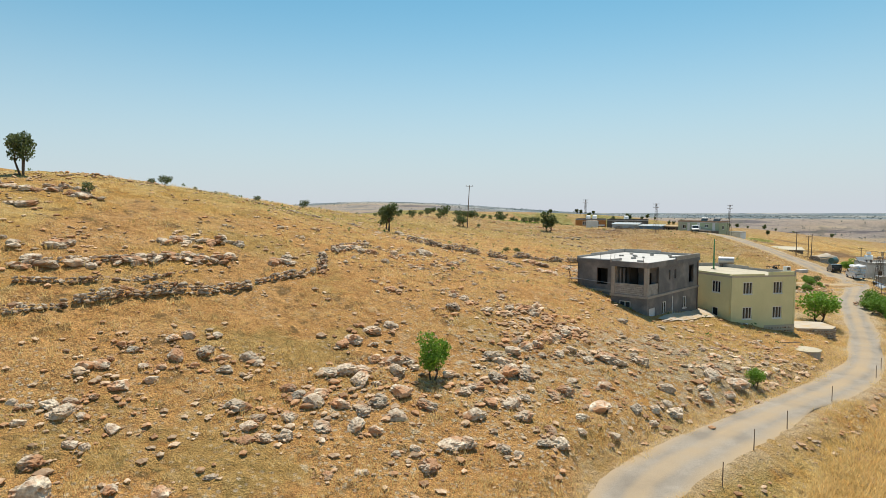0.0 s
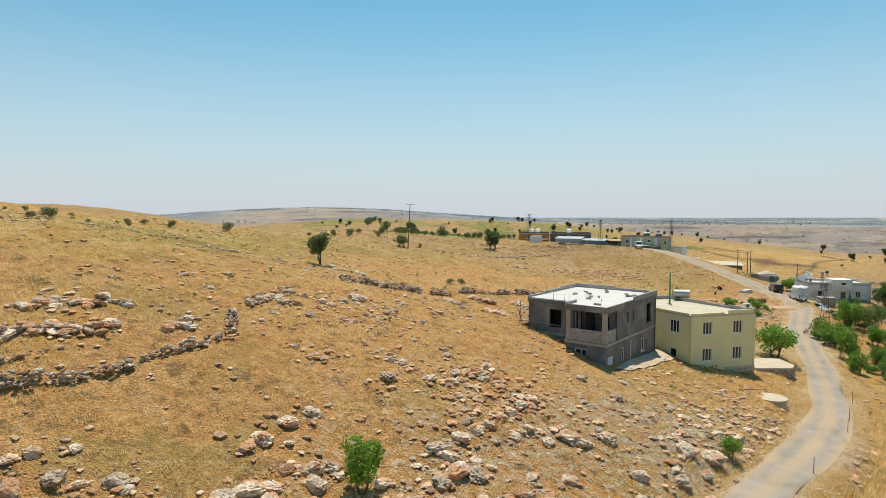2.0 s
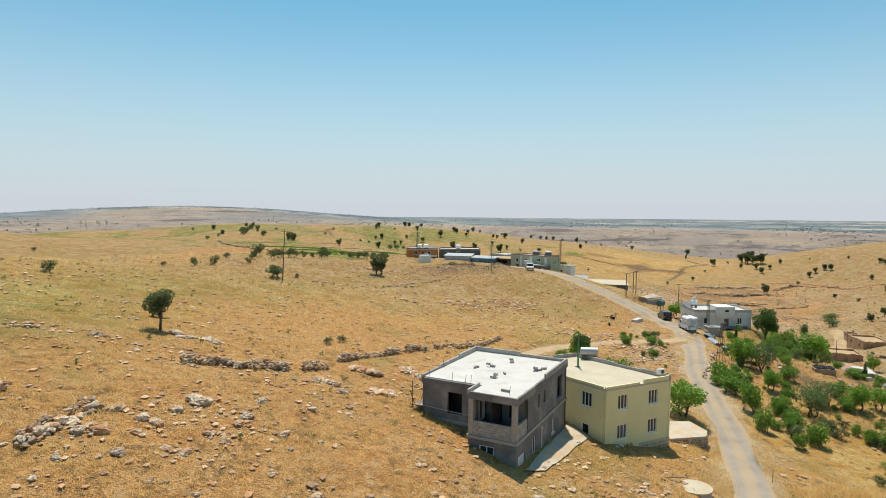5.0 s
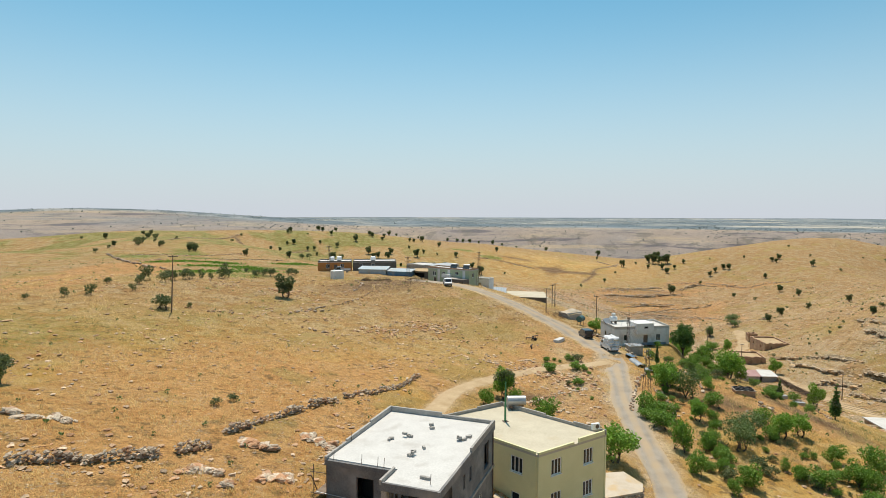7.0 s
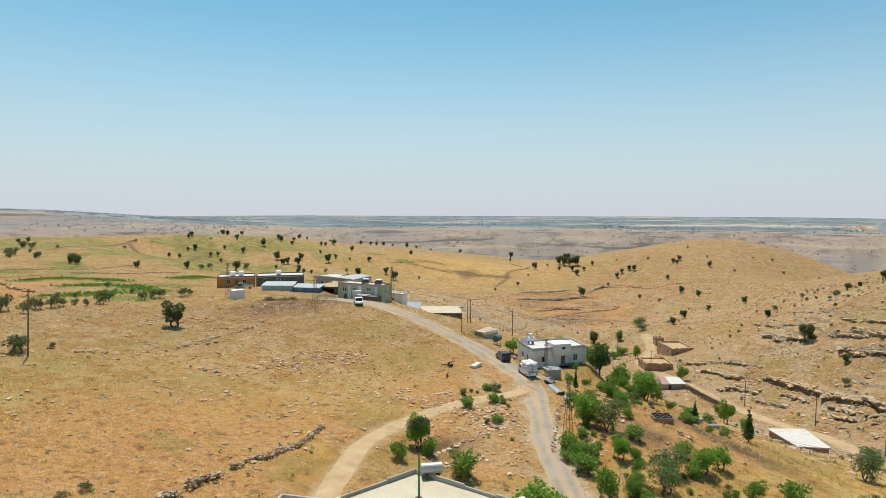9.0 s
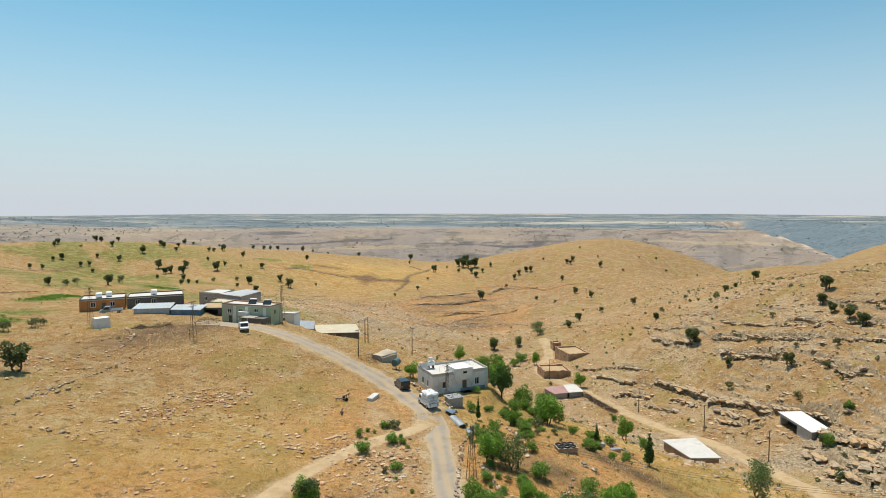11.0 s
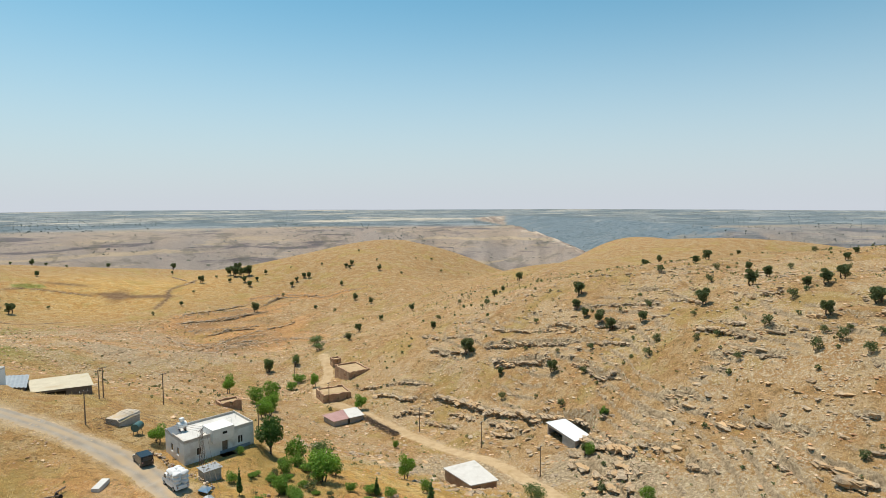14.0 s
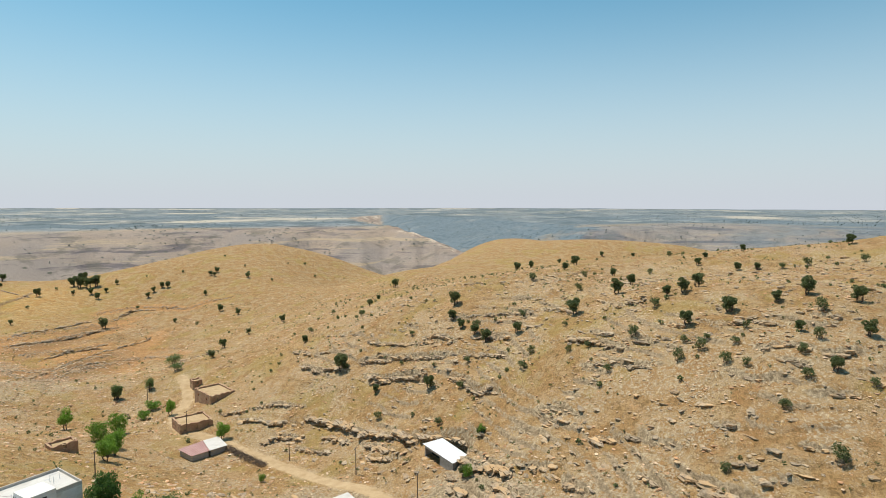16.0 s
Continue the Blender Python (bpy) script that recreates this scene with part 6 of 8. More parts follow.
    bm.faces.new((va[0][0], va[2][0], va[3][0], va[1][0]))
    bm.faces.new((va[0][n], va[1][n], va[3][n], va[2][n]))
    part("roof", bm, roof_mat, h)
    return h

# ---- poles, vehicles and clutter ----
def lattice_mast(x, y, h, label="rusty steel lattice power mast", base=0.55):
    m = thing("lattice_mast", pose(x, y, gz(x, y), 0, 0, 25), label, "power mast", "power masts")
    top = 0.12
    for sx in (-1, 1):
        for sy in (-1, 1):
            part("leg", rod((sx * base, sy * base, -0.3), (sx * top, sy * top, h), 0.034, sides=5), M_STEEL, m)
    n = int(h / 0.9)
    for k in range(n):
        z0, z1 = h * k / n, h * (k + 1) / n
        w0, w1 = base + (top - base) * k / n, base + (top - base) * (k + 1) / n
        s = 1 if k % 2 else -1
        for a, b in (((-w0 * s, -w0, z0), (w1 * s, -w1, z1)), ((-w0 * s, w0, z0), (w1 * s, w1, z1)), ((-w0, -w0 * s, z0), (-w1, w1 * s, z1)), ((w0, -w0 * s, z0), (w1, w1 * s, z1))):
            part("brace", rod(a, b, 0.016, sides=4), M_STEEL, m)
    for z in (h - 0.2, h - 1.1):
        arm = part("crossarm", rod((-1.0, 0, z), (1.0, 0, z), 0.05, sides=5), M_STEEL, m)
        for px in (-0.9, 0.0, 0.9):
            part("insulator", rod((px, 0, z + 0.05), (px, 0, z + 0.3), 0.05, 0.03, 6), M_PVC, arm)
    return m


def wooden_pole(x, y, h, lean=(0.0, 0.0), arms=1):
    m = thing("utility_pole", pose(x, y, gz(x, y)), "weathered wooden utility pole with a crossarm", "utility pole", "utility poles")
    top = (lean[0], lean[1], h)
    part("shaft", rod((0, 0, -0.3), top, 0.13, 0.08, 8), M_WOOD, m)
    for k in range(arms):
        z = h - 0.25 - k * 0.6
        arm = part("crossarm", box(top[0] - 0.8, top[0] + 0.8, top[1] - 0.05, top[1] + 0.05, z, z + 0.1), M_STEEL, m)
        for px in (-0.7, 0.0, 0.7):
            part("insulator", rod((top[0] + px, top[1], z + 0.1), (top[0] + px, top[1], z + 0.32), 0.05, 0.03, 6), M_PVC, arm)
    return m


def cable(a, b, sag):
    pts = [Vector(a).lerp(Vector(b), t) - Vector((0, 0, sag * 4 * t * (1 - t))) for t in np.linspace(0, 1, 13)]
    cu = bpy.data.curves.new("power_line", "CURVE")
    cu.dimensions, cu.bevel_depth, cu.bevel_resolution = "3D", 0.016, 1
    s = cu.splines.new("POLY")
    s.points.add(len(pts) - 1)
    for p, q in zip(s.points, pts):
        p.co = (*q, 1)
    cu.materials.append(M_STEEL)
    return tagged(new("power_line", cu), "thin dark overhead power line", "cable", "power lines")


def wheels(car, xs, half, r):
    for x in xs:
        for s in (-1, 1):
            w = part("wheel", rod((x, s * (half - 0.1), r), (x, s * (half + 0.08), r), r, sides=20), M_TYRE, car)
            part("rim", rod((x, s * (half + 0.081), r), (x, s * (half + 0.1), r), r * 0.6, sides=14), M_METAL, w)


def profile(points, half, bevel=0.06):
    bm = bmesh.new()
    f = bm.faces.new([bm.verts.new((x, -half, z)) for x, z in points])
    ext = bmesh.ops.extrude_face_region(bm, geom=[f])
    bmesh.ops.translate(bm, vec=(0, 2 * half, 0), verts=[e for e in ext["geom"] if isinstance(e, bmesh.types.BMVert)])
    bmesh.ops.recalc_face_normals(bm, faces=bm.faces)
    bmesh.ops.bevel(bm, geom=bm.edges[:], offset=bevel, segments=2, affect="EDGES", profile=0.6)
    return bm


def panes(car, shapes, half, name="side_window"):
    for pts in shapes:
        for s in (-1, 1):
            bm = bmesh.new()
            f = bm.faces.new([bm.verts.new((x, s * (half + 0.004), z)) for x, z in pts])
            ext = bmesh.ops.extrude_face_region(bm, geom=[f])
            bmesh.ops.translate(bm, vec=(0, s * 0.012, 0), verts=[e for e in ext["geom"] if isinstance(e, bmesh.types.BMVert)])
            bmesh.ops.recalc_face_normals(bm, faces=bm.faces)
            part(name, bm, M_GLASS, car)


def car_van(m, paint, label, name="van"):
    v = thing(name, m, label, "van", "parked vehicles")
    half = 0.9
    part("body", profile([(-2.2, 0.3), (2.15, 0.3), (2.2, 0.75), (1.75, 0.98), (1.1, 1.12), (0.55, 1.72), (-2.05, 1.78), (-2.2, 1.0)], half), paint, v)
    panes(v, [((0.95, 1.14), (0.5, 1.62), (-0.3, 1.64), (-0.3, 1.12)), ((-0.4, 1.12), (-0.4, 1.64), (-1.25, 1.66), (-1.25, 1.12)), ((-1.35, 1.12), (-1.35, 1.66), (-1.95, 1.66), (-2.05, 1.12))], half)
    part("windscreen", box(-0.006, 0.012, -0.75, 0.75, 0.04, 0.72, m=pose(1.13, 0, 1.14, 0, -42, 0)), M_GLASS, v)
    part("rear_window", box(-2.195, -2.17, -0.7, 0.7, 1.1, 1.6), M_GLASS, v)
    for s in (-0.7, 0.7):
        part("headlight", box(2.1, 2.2, s - 0.15, s + 0.15, 0.72, 0.86, 0.02), M_PVC, v)
        part("tail_light", box(-2.23, -2.16, s - 0.08, s + 0.08, 0.75, 1.05, 0.02), M_RED_METAL, v)
    part("bumper", box(2.12, 2.28, -0.85, 0.85, 0.32, 0.5, 0.03), M_TYRE, v)
    wheels(v, (-1.4, 1.4), half - 0.05, 0.32)
    return v


def loaded_van(m):
    v = thing("loaded_van", m, "white flatbed van piled high with white sacks", "van", "parked vehicles")
    half = 0.95
    part("body", profile([(-2.4, 0.4), (2.3, 0.4), (2.4, 0.95), (1.95, 1.2), (1.45, 1.85), (0.6, 1.9), (0.55, 0.95), (-2.4, 0.95)], half), M_WHITEPAINT, v)
    panes(v, [((1.7, 1.25), (1.4, 1.75), (0.75, 1.75), (0.75, 1.2))], half)
    part("windscreen", box(-0.006, 0.012, -0.8, 0.8, 0.05, 0.75, m=pose(1.95, 0, 1.21, 0, -38, 0)), M_GLASS, v)
    part("grille", box(2.36, 2.42, -0.45, 0.45, 0.6, 0.85, 0.02), M_DARK, v)
    for s in (-0.72, 0.72):
        part("headlight", box(2.3, 2.41, s - 0.15, s + 0.15, 0.7, 0.9, 0.02), M_PVC, v)
        part("tail_light", box(-2.44, -2.36, s - 0.08, s + 0.08, 0.6, 0.9, 0.02), M_RED_METAL, v)
        part("side_board", box(-2.38, 0.5, s * 1.28 - 0.02, s * 1.28 + 0.02, 0.96, 1.35, 0.01), M_WHITEPAINT, v)
    wheels(v, (-1.5, 1.5), half - 0.05, 0.36)
    rng = random.Random(3)
    for i in range(3):
        for j in range(2):
            for k in range(3):
                bm = bmesh.new()
                bmesh.ops.create_icosphere(bm, subdivisions=3, radius=0.55)
                o = Vector((i, j, k)) * 3.7
                for q in bm.verts:
                    q.co = Vector((q.co.x * 1.25, q.co.y * 1.1, q.co.z * 0.75)) * (1 + 0.25 * noise.noise(q.co * 2.2 + o))
                bm.transform(pose(-1.75 + i * 0.95 + rng.uniform(-0.1, 0.1), -0.5 + j * 1.0, 1.3 + k * 0.55, rng.uniform(-12, 12), rng.uniform(-12, 12), rng.uniform(-15, 15)))
                part("sack", bm, M_TARP_WHITE, v, round_shape=True)
    return v


def pickup(m, paint, label, rack=True):
    v = thing("pickup_truck", m, label, "truck", "parked vehicles")
    half = 0.9
    part("cab", profile([(0.2, 0.4), (2.5, 0.4), (2.6, 0.9), (2.0, 1.1), (1.5, 1.85), (0.2, 1.9)], half), paint, v)
    panes(v, [((1.8, 1.15), (1.4, 1.75), (0.5, 1.75), (0.5, 1.15))], half)
    part("windscreen", box(-0.006, 0.012, -0.78, 0.78, 0.03, 0.8, m=pose(2.03, 0, 1.12, 0, -34, 0)), M_GLASS, v)
    bed = part("bed", box(-2.6, 0.15, -0.92, 0.92, 0.65, 0.78), M_STEEL, v)
    for y0, y1 in ((-0.95, -0.9), (0.9, 0.95)):
        part("side_board", box(-2.6, 0.15, y0, y1, 0.782, 1.2), M_WHITE_METAL, bed)
    part("tail_board", box(-2.65, -2.6, -0.95, 0.95, 0.78, 1.2), M_WHITE_METAL, bed)
    if rack:
        for x in (-2.5, -1.2, 0.1):
            for y in (-0.92, 0.92):
                part("stake", rod((x, y, 1.2), (x, y, 2.2), 0.03, sides=5), M_METAL, bed)
        for y in (-0.92, 0.92):
            part("rack_rail", rod((-2.5, y, 2.2), (0.1, y, 2.2), 0.035, sides=5), M_METAL, bed)
    for s in (-0.7, 0.7):
        part("headlight", box(2.5, 2.6, s - 0.14, s + 0.14, 0.8, 0.98, 0.02), M_PVC, v)
    part("bumper", box(2.52, 2.66, -0.88, 0.88, 0.4, 0.58, 0.03), M_TYRE, v)
    wheels(v, (-1.7, 1.7), half - 0.05, 0.34)
    return v


def brush_pile(x, y, r, h, rng):
    """A heap of dry branches."""
    bm = None
    own = bmesh.new()
    for k in range(220):
        a, d = rng.uniform(0, 6.28), r * math.sqrt(rng.random())
        z = h * (1 - (d / r) ** 2) * rng.random()
        p = Vector((math.cos(a) * d, math.sin(a) * d, z))
        q = p + Vector((rng.uniform(-1, 1), rng.uniform(-1, 1), rng.uniform(-0.2, 0.5))) * 0.9
        side = (q - p).cross(Vector((0, 0, 1))).normalized() * 0.03
        f = [own.verts.new(c) for c in (p - side, p + side, q)]
        own.faces.new(f)
        g = [own.verts.new(c) for c in (p + Vector((0, 0, 0.05)), p - Vector((0, 0, 0.03)), q)]
        own.faces.new(g)
    return solid("brushwood_heap", own, M_BRUSH, Matrix.Translation((x, y, gz(x, y))), "heap of dry grey brushwood", "brushwood", "brush piles")


def fence_post(x, y, h=1.3, lean=3):
    ob = solid("fence_post", rod((0, 0, -0.2), (0, 0, h), 0.032, 0.026, 7), M_WOOD, pose(x, y, gz(x, y), lean, -lean, 0), "thin weathered wooden fence post by the road", "fence post", "fence posts")
    return ob

# ---- setting ----
build_ground()
ribbon("road", ROADS[0][0], 2.0, M_ROAD, "pale dusty gravel road winding past the houses", wobble=0.5, widths=((0, 70, 85, 108, 118, 132, 145, 190), (1.05, 1.05, 0.86, 0.86, 1.25, 1.2, 0.9, 0.9)))
ribbon("dirt_track", ROADS[1][0], 1.4, M_TRACK, "sandy dirt track branching from the road")
ribbon("valley_track", ROADS[2][0], 1.8, M_TRACK, "dusty track along the dry valley")

# ---- houses by the road ----
grey_house()
yellow_house()
white_house()


def drape(name, corners, material, label, lift=0.06, n=10):
    """A paved patch that follows the ground."""
    bm = bmesh.new()
    a, b, c, d = (Vector((*p, 0)) for p in corners)
    g = [[None] * (n + 1) for _ in range(n + 1)]
    for i in range(n + 1):
        for j in range(n + 1):
            p = a.lerp(b, i / n).lerp(d.lerp(c, i / n), j / n)
            g[i][j] = bm.verts.new((p.x, p.y, gz(p.x, p.y) + lift))
    for i in range(n):
        for j in range(n):
            bm.faces.new((g[i][j], g[i + 1][j], g[i + 1][j + 1], g[i][j + 1]))
    bmesh.ops.recalc_face_normals(bm, faces=bm.faces)
    me = mesh_of(name, bm, material, True)
    return tagged(new(name, me), label, "paving", kind="structure")


drape("concrete_apron", ((21.6, 63.7), (23.6, 64.2), (31.6, 72.4), (30.3, 74.6)), M_DUSTY, "rough concrete paving between the houses", 0.12, 14)
terr = thing("stone_terrace", pose(45.3, 76.4, 3.75), "concrete terrace on a rubble retaining wall", "terrace")
bm = flat([(-3.4, -2.1), (0.6, -2.3), (1.7, -1.0), (1.7, 2.0), (-2.8, 3.0)], -1.8, 0.55)
part("core", bm, M_DUSTY, terr)
part("paving", flat([(-3.5, -2.15), (0.65, -2.35), (1.78, -1.0), (1.78, 2.05), (-2.9, 3.05)], 0.552, 0.67), M_DUSTY, terr, "cream concrete paving")
rng = random.Random(21)
for a, b in (((-3.4, -2.15), (0.6, -2.35), ), ((0.6, -2.35), (1.75, -1.0)), ((1.75, -1.0), (1.75, 2.0))):
    n = int(math.dist(a, b) / 0.33)
    for k in range(n):
        for r in range(6):
            t = (k + 0.5 * (r % 2)) / n
            ob = new("stone", rng.choice(WALL_STONES))
            ob.parent = terr
            ob.matrix_local = pose(a[0] + (b[0] - a[0]) * t, a[1] + (b[1] - a[1]) * t, -1.1 + r * 0.29, rng.uniform(-20, 20), rng.uniform(-20, 20), rng.uniform(0, 360)) @ Matrix.Diagonal((0.42, 0.36, 0.33, 1))
cis = thing("cistern", pose(37.8, 64.6, gz(37.8, 64.6) - 0.3), "round concrete cistern with a pale flat cap", "cistern")
part("ring", rod((0, 0, -1.0), (0, 0, 0.42), 1.35, 1.3, 28), M_BEAM, cis)
part("cap", rod((0, 0, 0.422), (0, 0, 0.53), 1.42, 1.42, 28), M_ROOF_CREAM, cis)
solid("plank", box(-1.6, 1.6, -0.12, 0.12, 0, 0.06), M_WOOD, pose(36.2, 66.2, gz(36.2, 66.2) + 0.12, 4, 6, 150), "grey plank lying beside the cistern", "plank")

# ---- sheds, ruins and the village ----
building("slab_hut", "low stone hut with a white flat roof slab", [(128.8, 102.1), (133.3, 98.7), (138.8, 106.8), (132.6, 110.4)], -13.5, -10.9, M_MUD, M_SCREED, {0: [(1.2, 2.1, 0.0, 1.9, "door", M_WOOD)]}, None, 0.0, overhang=0.3)
shed("tin_shed", "long animal shed with a white metal roof", [(150.2, 88.0), (154.3, 86.2), (160.6, 94.0), (156.7, 96.8)], -9.0, -6.6, M_BLOCK, M_WHITE_METAL, 0.25, 3)
shed("red_roof_shed", "grey block shed with a faded red metal roof", [(155.6, 160.8), (159.6, 159.0), (163.6, 164.5), (157.5, 166.5)], -19.4, -17.8, M_BLOCK, M_RED_METAL, 0.1)
shed("pale_roof_shed", "grey block shed with a pale concrete roof", [(160.0, 158.6), (163.8, 156.8), (167.5, 162.6), (164.2, 164.2)], -19.4, -17.7, M_BLOCK, M_SCREED, 0.1, corrugated=False)
ruin("ruined_house", "ruined mud and stone house with small window gaps", [(168.5, 176.5), (176.0, 171.2), (180.5, 178.5), (172.8, 183.5)], -19.3, -16.4)
ruin("ruined_barn", "roofless earth-coloured stone ruin on the hillside", [(189.6, 183.5), (197.5, 180.0), (202.5, 190.5), (195.0, 194.6)], -18.4, -15.3, gaps=2)
ruin("earth_hut", "half-buried earth-coloured hut in the dry stream bank", [(132.5, 180.5), (138.0, 178.6), (139.5, 182.5), (134.0, 184.5)], gz(135, 181) - 0.4, gz(135, 181) + 1.6, gaps=1)
ruin("ruined_hut", "small ruined stone hut by the track", [(206.4, 205.4), (209.4, 203.8), (211.2, 206.6), (208.2, 208.4)], -19.8, -17.4, gaps=1)
# grey walls darkened in colour for the shadow on their front
shed("long_shed", "long grey block shed with a pale roof by the road", [(87.4, 181.6), (96.3, 176.0), (99.7, 184.0), (90.6, 189.4)], 3.9, 6.6, M_DARKWALL, M_ROOF_CREAM, 0.4, 0, corrugated=False)
shed("green_roof_shed", "small shed with blue-grey walls and metal roof", [(83.2, 191.0), (87.2, 184.2), (91.2, 191.6), (86.3, 197.2)], 5.5, 7.3, M_DARKWALL, M_METAL, 0.4, 0)
hut = thing("low_hut", pose(88.6, 152.3, gz(88.6, 152.3), 0, 0, 14), "low block hut under a sagging pale cover beside the road", "hut")
part("wall", box(-2.4, 2.4, -1.5, 1.5, -0.8, 1.5, 0.04), M_BLOCK, hut)
own = bmesh.new()
grid = [[own.verts.new((-2.6 + 5.2 * i / 8, -1.7 + 3.4 * j / 6, 1.55 + 0.75 * math.exp(-((i - 5) / 2.0) ** 2) * (1 - abs(j - 3) / 3.4) - 0.5 * (j in (0, 6)))) for j in range(7)] for i in range(9)]
for i in range(8):
    for j in range(6):
        own.faces.new((grid[i][j], grid[i + 1][j], grid[i + 1][j + 1], grid[i][j + 1]))
part("cover", own, M_DUSTY, hut, "sagging pale cloth cover", True)
gh = building("green_house", "two-storey pale green house with white trim at the village edge", [(68.0, 196.5), (76.0, 184.4), (80.2, 187.4), (72.4, 199.6)], 9.5, 14.25, M_GREEN_PAINT, M_SCREED,
              {0: [(1.6, 2.8, 2.6, 3.8, 2), (5.0, 6.2, 2.6, 3.8, 2), (9.6, 10.8, 3.2, 4.1, 2), (2.0, 3.0, 0.0, 2.0, "door", M_STEEL)], 1: [(1.6, 2.6, 2.6, 3.8, 2)], 3: [(1.4, 2.6, 2.6, 3.8, 2)]}, M_PVC, 0.35, parapet_mat=M_MUD)
front = along((-6.15, 4.525), (1.85, -7.575))
part("porch", box(8.2, 14.4, -3.2, -0.004, -2.0, 2.3, 0.02, m=front), M_DARKWALL, gh, "dark block porch in front")
part("porch_roof", box(8.0, 11.6, -3.5, -0.006, 2.302, 2.45, 0.02, m=front), M_BEAM, gh, "pale concrete slab over the porch")
part("balcony", box(5.6, 8.4, -1.1, -0.005, 2.3, 3.3, 0.02, m=front), M_WHITE, gh, "white balcony front")
for u in (3.4, 7.0, 12.2):
    part("white_band", box(u, u + 0.9, -0.03, -0.003, 0.1, 4.5, m=front), M_WHITE, gh)
building("white_annex", "low white outhouse against the green house", [(81.0, 191.4), (83.6, 187.4), (85.8, 188.8), (83.2, 192.8)], 6.6, 11.2, M_WHITE, M_SCREED, {0: [(1.2, 2.0, 2.4, 3.4, 1)]}, M_PVC, 0.2)
building("brown_house", "long ochre and grey house with a pale roof", [(40.4, 226.0), (51.0, 223.8), (53.0, 232.0), (42.6, 234.2)], 11.2, 14.2, M_OCHRE, M_SCREED, {0: [(2.6, 3.8, 1.0, 2.3, 2), (5.2, 6.2, 0, 2.1, "door", M_DARKWALL), (7.2, 8.4, 1.0, 2.3, 2)]}, M_PVC, 0.3, parapet_mat=M_DARKWALL)
building("grey_annex", "low grey house with a flat roof and white parapet", [(51.5, 223.9), (65.5, 220.8), (67.5, 229.0), (53.8, 232.0)], 11.2, 14.1, M_DARKWALL, M_SCREED, {0: [(2, 3.2, 1, 2.3, 2), (6, 7.2, 1, 2.3, 2)]}, M_PVC, 0.3)
building("back_house", "pale block house behind the village lane", [(77.9, 248.0), (82.9, 240.1), (89.4, 247.1), (85.0, 252.1)], 6.4, 10.5, M_BLOCK, M_SCREED, {0: [(2, 3.2, 1.6, 2.8, 2), (5.6, 6.8, 1.6, 2.8, 2)]}, M_PVC, 0.2)
shed("back_barn", "long barn with a blue-grey metal roof", [(80.4, 234.7), (83.6, 225.2), (92.1, 230.5), (90.0, 237.0)], 6.4, 11.3, M_BLOCK, M_METAL, 0.25)
building("pink_house", "low faded pink house with a pale flat roof", [(74.4, 226.0), (77.0, 221.6), (81.6, 224.6), (78.8, 231.5)], 7.6, 10.4, surface("faded_pink_plaster", (0.42, 0.27, 0.23), (0.55, 0.38, 0.33), 1.0, 0.85, 0.15, 10), M_ROOF_CREAM, {0: [(1.4, 2.4, 1.0, 2.1, 2)]}, M_PVC, 0.2)
shed("tarpaulin_shelter", "long low shelter under pale and blue tarpaulins", [(50.5, 211.5), (58.0, 207.0), (60.5, 212.0), (53.0, 216.0)], 11.4, 12.9, M_TARP_PALE, M_TARP_PALE, 0.5)
shed("blue_shelter", "low shelter walled with blue tarpaulin", [(58.3, 206.6), (64.0, 201.6), (67.0, 206.0), (61.0, 211.0)], 11.0, 12.5, M_TARP_BLUE, M_TARP_PALE, 0.4)
shed("straw_shelter", "open shelter with a dry straw roof", [(66.0, 205.0), (71.5, 201.0), (74.0, 205.5), (68.5, 209.5)], 10.5, 12.4, M_DARKWALL, M_TRACK, 0.3, 0, corrugated=False)
solid("white_hut", box(-1.5, 1.5, -1.2, 1.2, -0.5, 2.2, 0.04), M_WHITE, pose(40.2, 193.5, gz(40.2, 193.5), 0, 0, 10), "small white hut in the field", "hut")
for x, y, z in ((45.5, 228.5, 14.2), (48.0, 229.0, 14.2), (59.0, 226.5, 14.1)):
    tank = thing("water_tank", Matrix.Translation((x, y, z)), "round white water tank on the roof", "tank", "roof tanks")
    part("drum", rod((-0.7, 0, 0.75), (0.7, 0, 0.75), 0.75, sides=18), M_PVC, tank)
    part("stand", box(-0.6, 0.6, -0.4, 0.4, 0, 0.25), M_STEEL, tank)
for k, (x, y) in enumerate(((74.2, 192.0), (76.6, 188.4))):
    col = thing("solar_collector", pose(x, y, 14.25, 0, 0, -40), "dark solar water collector on the roof", "collector", "collectors")
    part("panel", box(-1.0, 1.0, -0.05, 0.05, 0.05, 1.4, m=pose(0, 0, 0, -50)), M_GLASS, col)
    part("drum", rod((-0.9, 1.2, 1.05), (0.9, 1.2, 1.05), 0.28, sides=14), M_METAL, col)

# ---- vehicles ----
car_van(pose(80.8, 134.4, 4.9, 0, 0, 74), M_BLACKPAINT, "black van parked at the road's edge")
loaded_van(pose(78.6, 123.4, 4.8, 0, 0, 78))
pickup(pose(64.6, 172.4, gz(64.6, 172.4), 0, 0, -106), M_WHITEPAINT, "white and blue pickup truck with a cargo rack")
pickup(pose(46.5, 217.5, gz(46.5, 217.5), 0, 0, 165), M_SILVERBLUE, "silver-blue pickup truck parked by the village house", False)
drum = thing("water_drum", pose(87.3, 145.9, gz(87.3, 145.9), 0, 0, 30), "blue-green water drum on a steel stand", "drum")
part("barrel", rod((-0.9, 0, 1.5), (0.9, 0, 1.5), 0.7, sides=20), M_DRUM, drum)
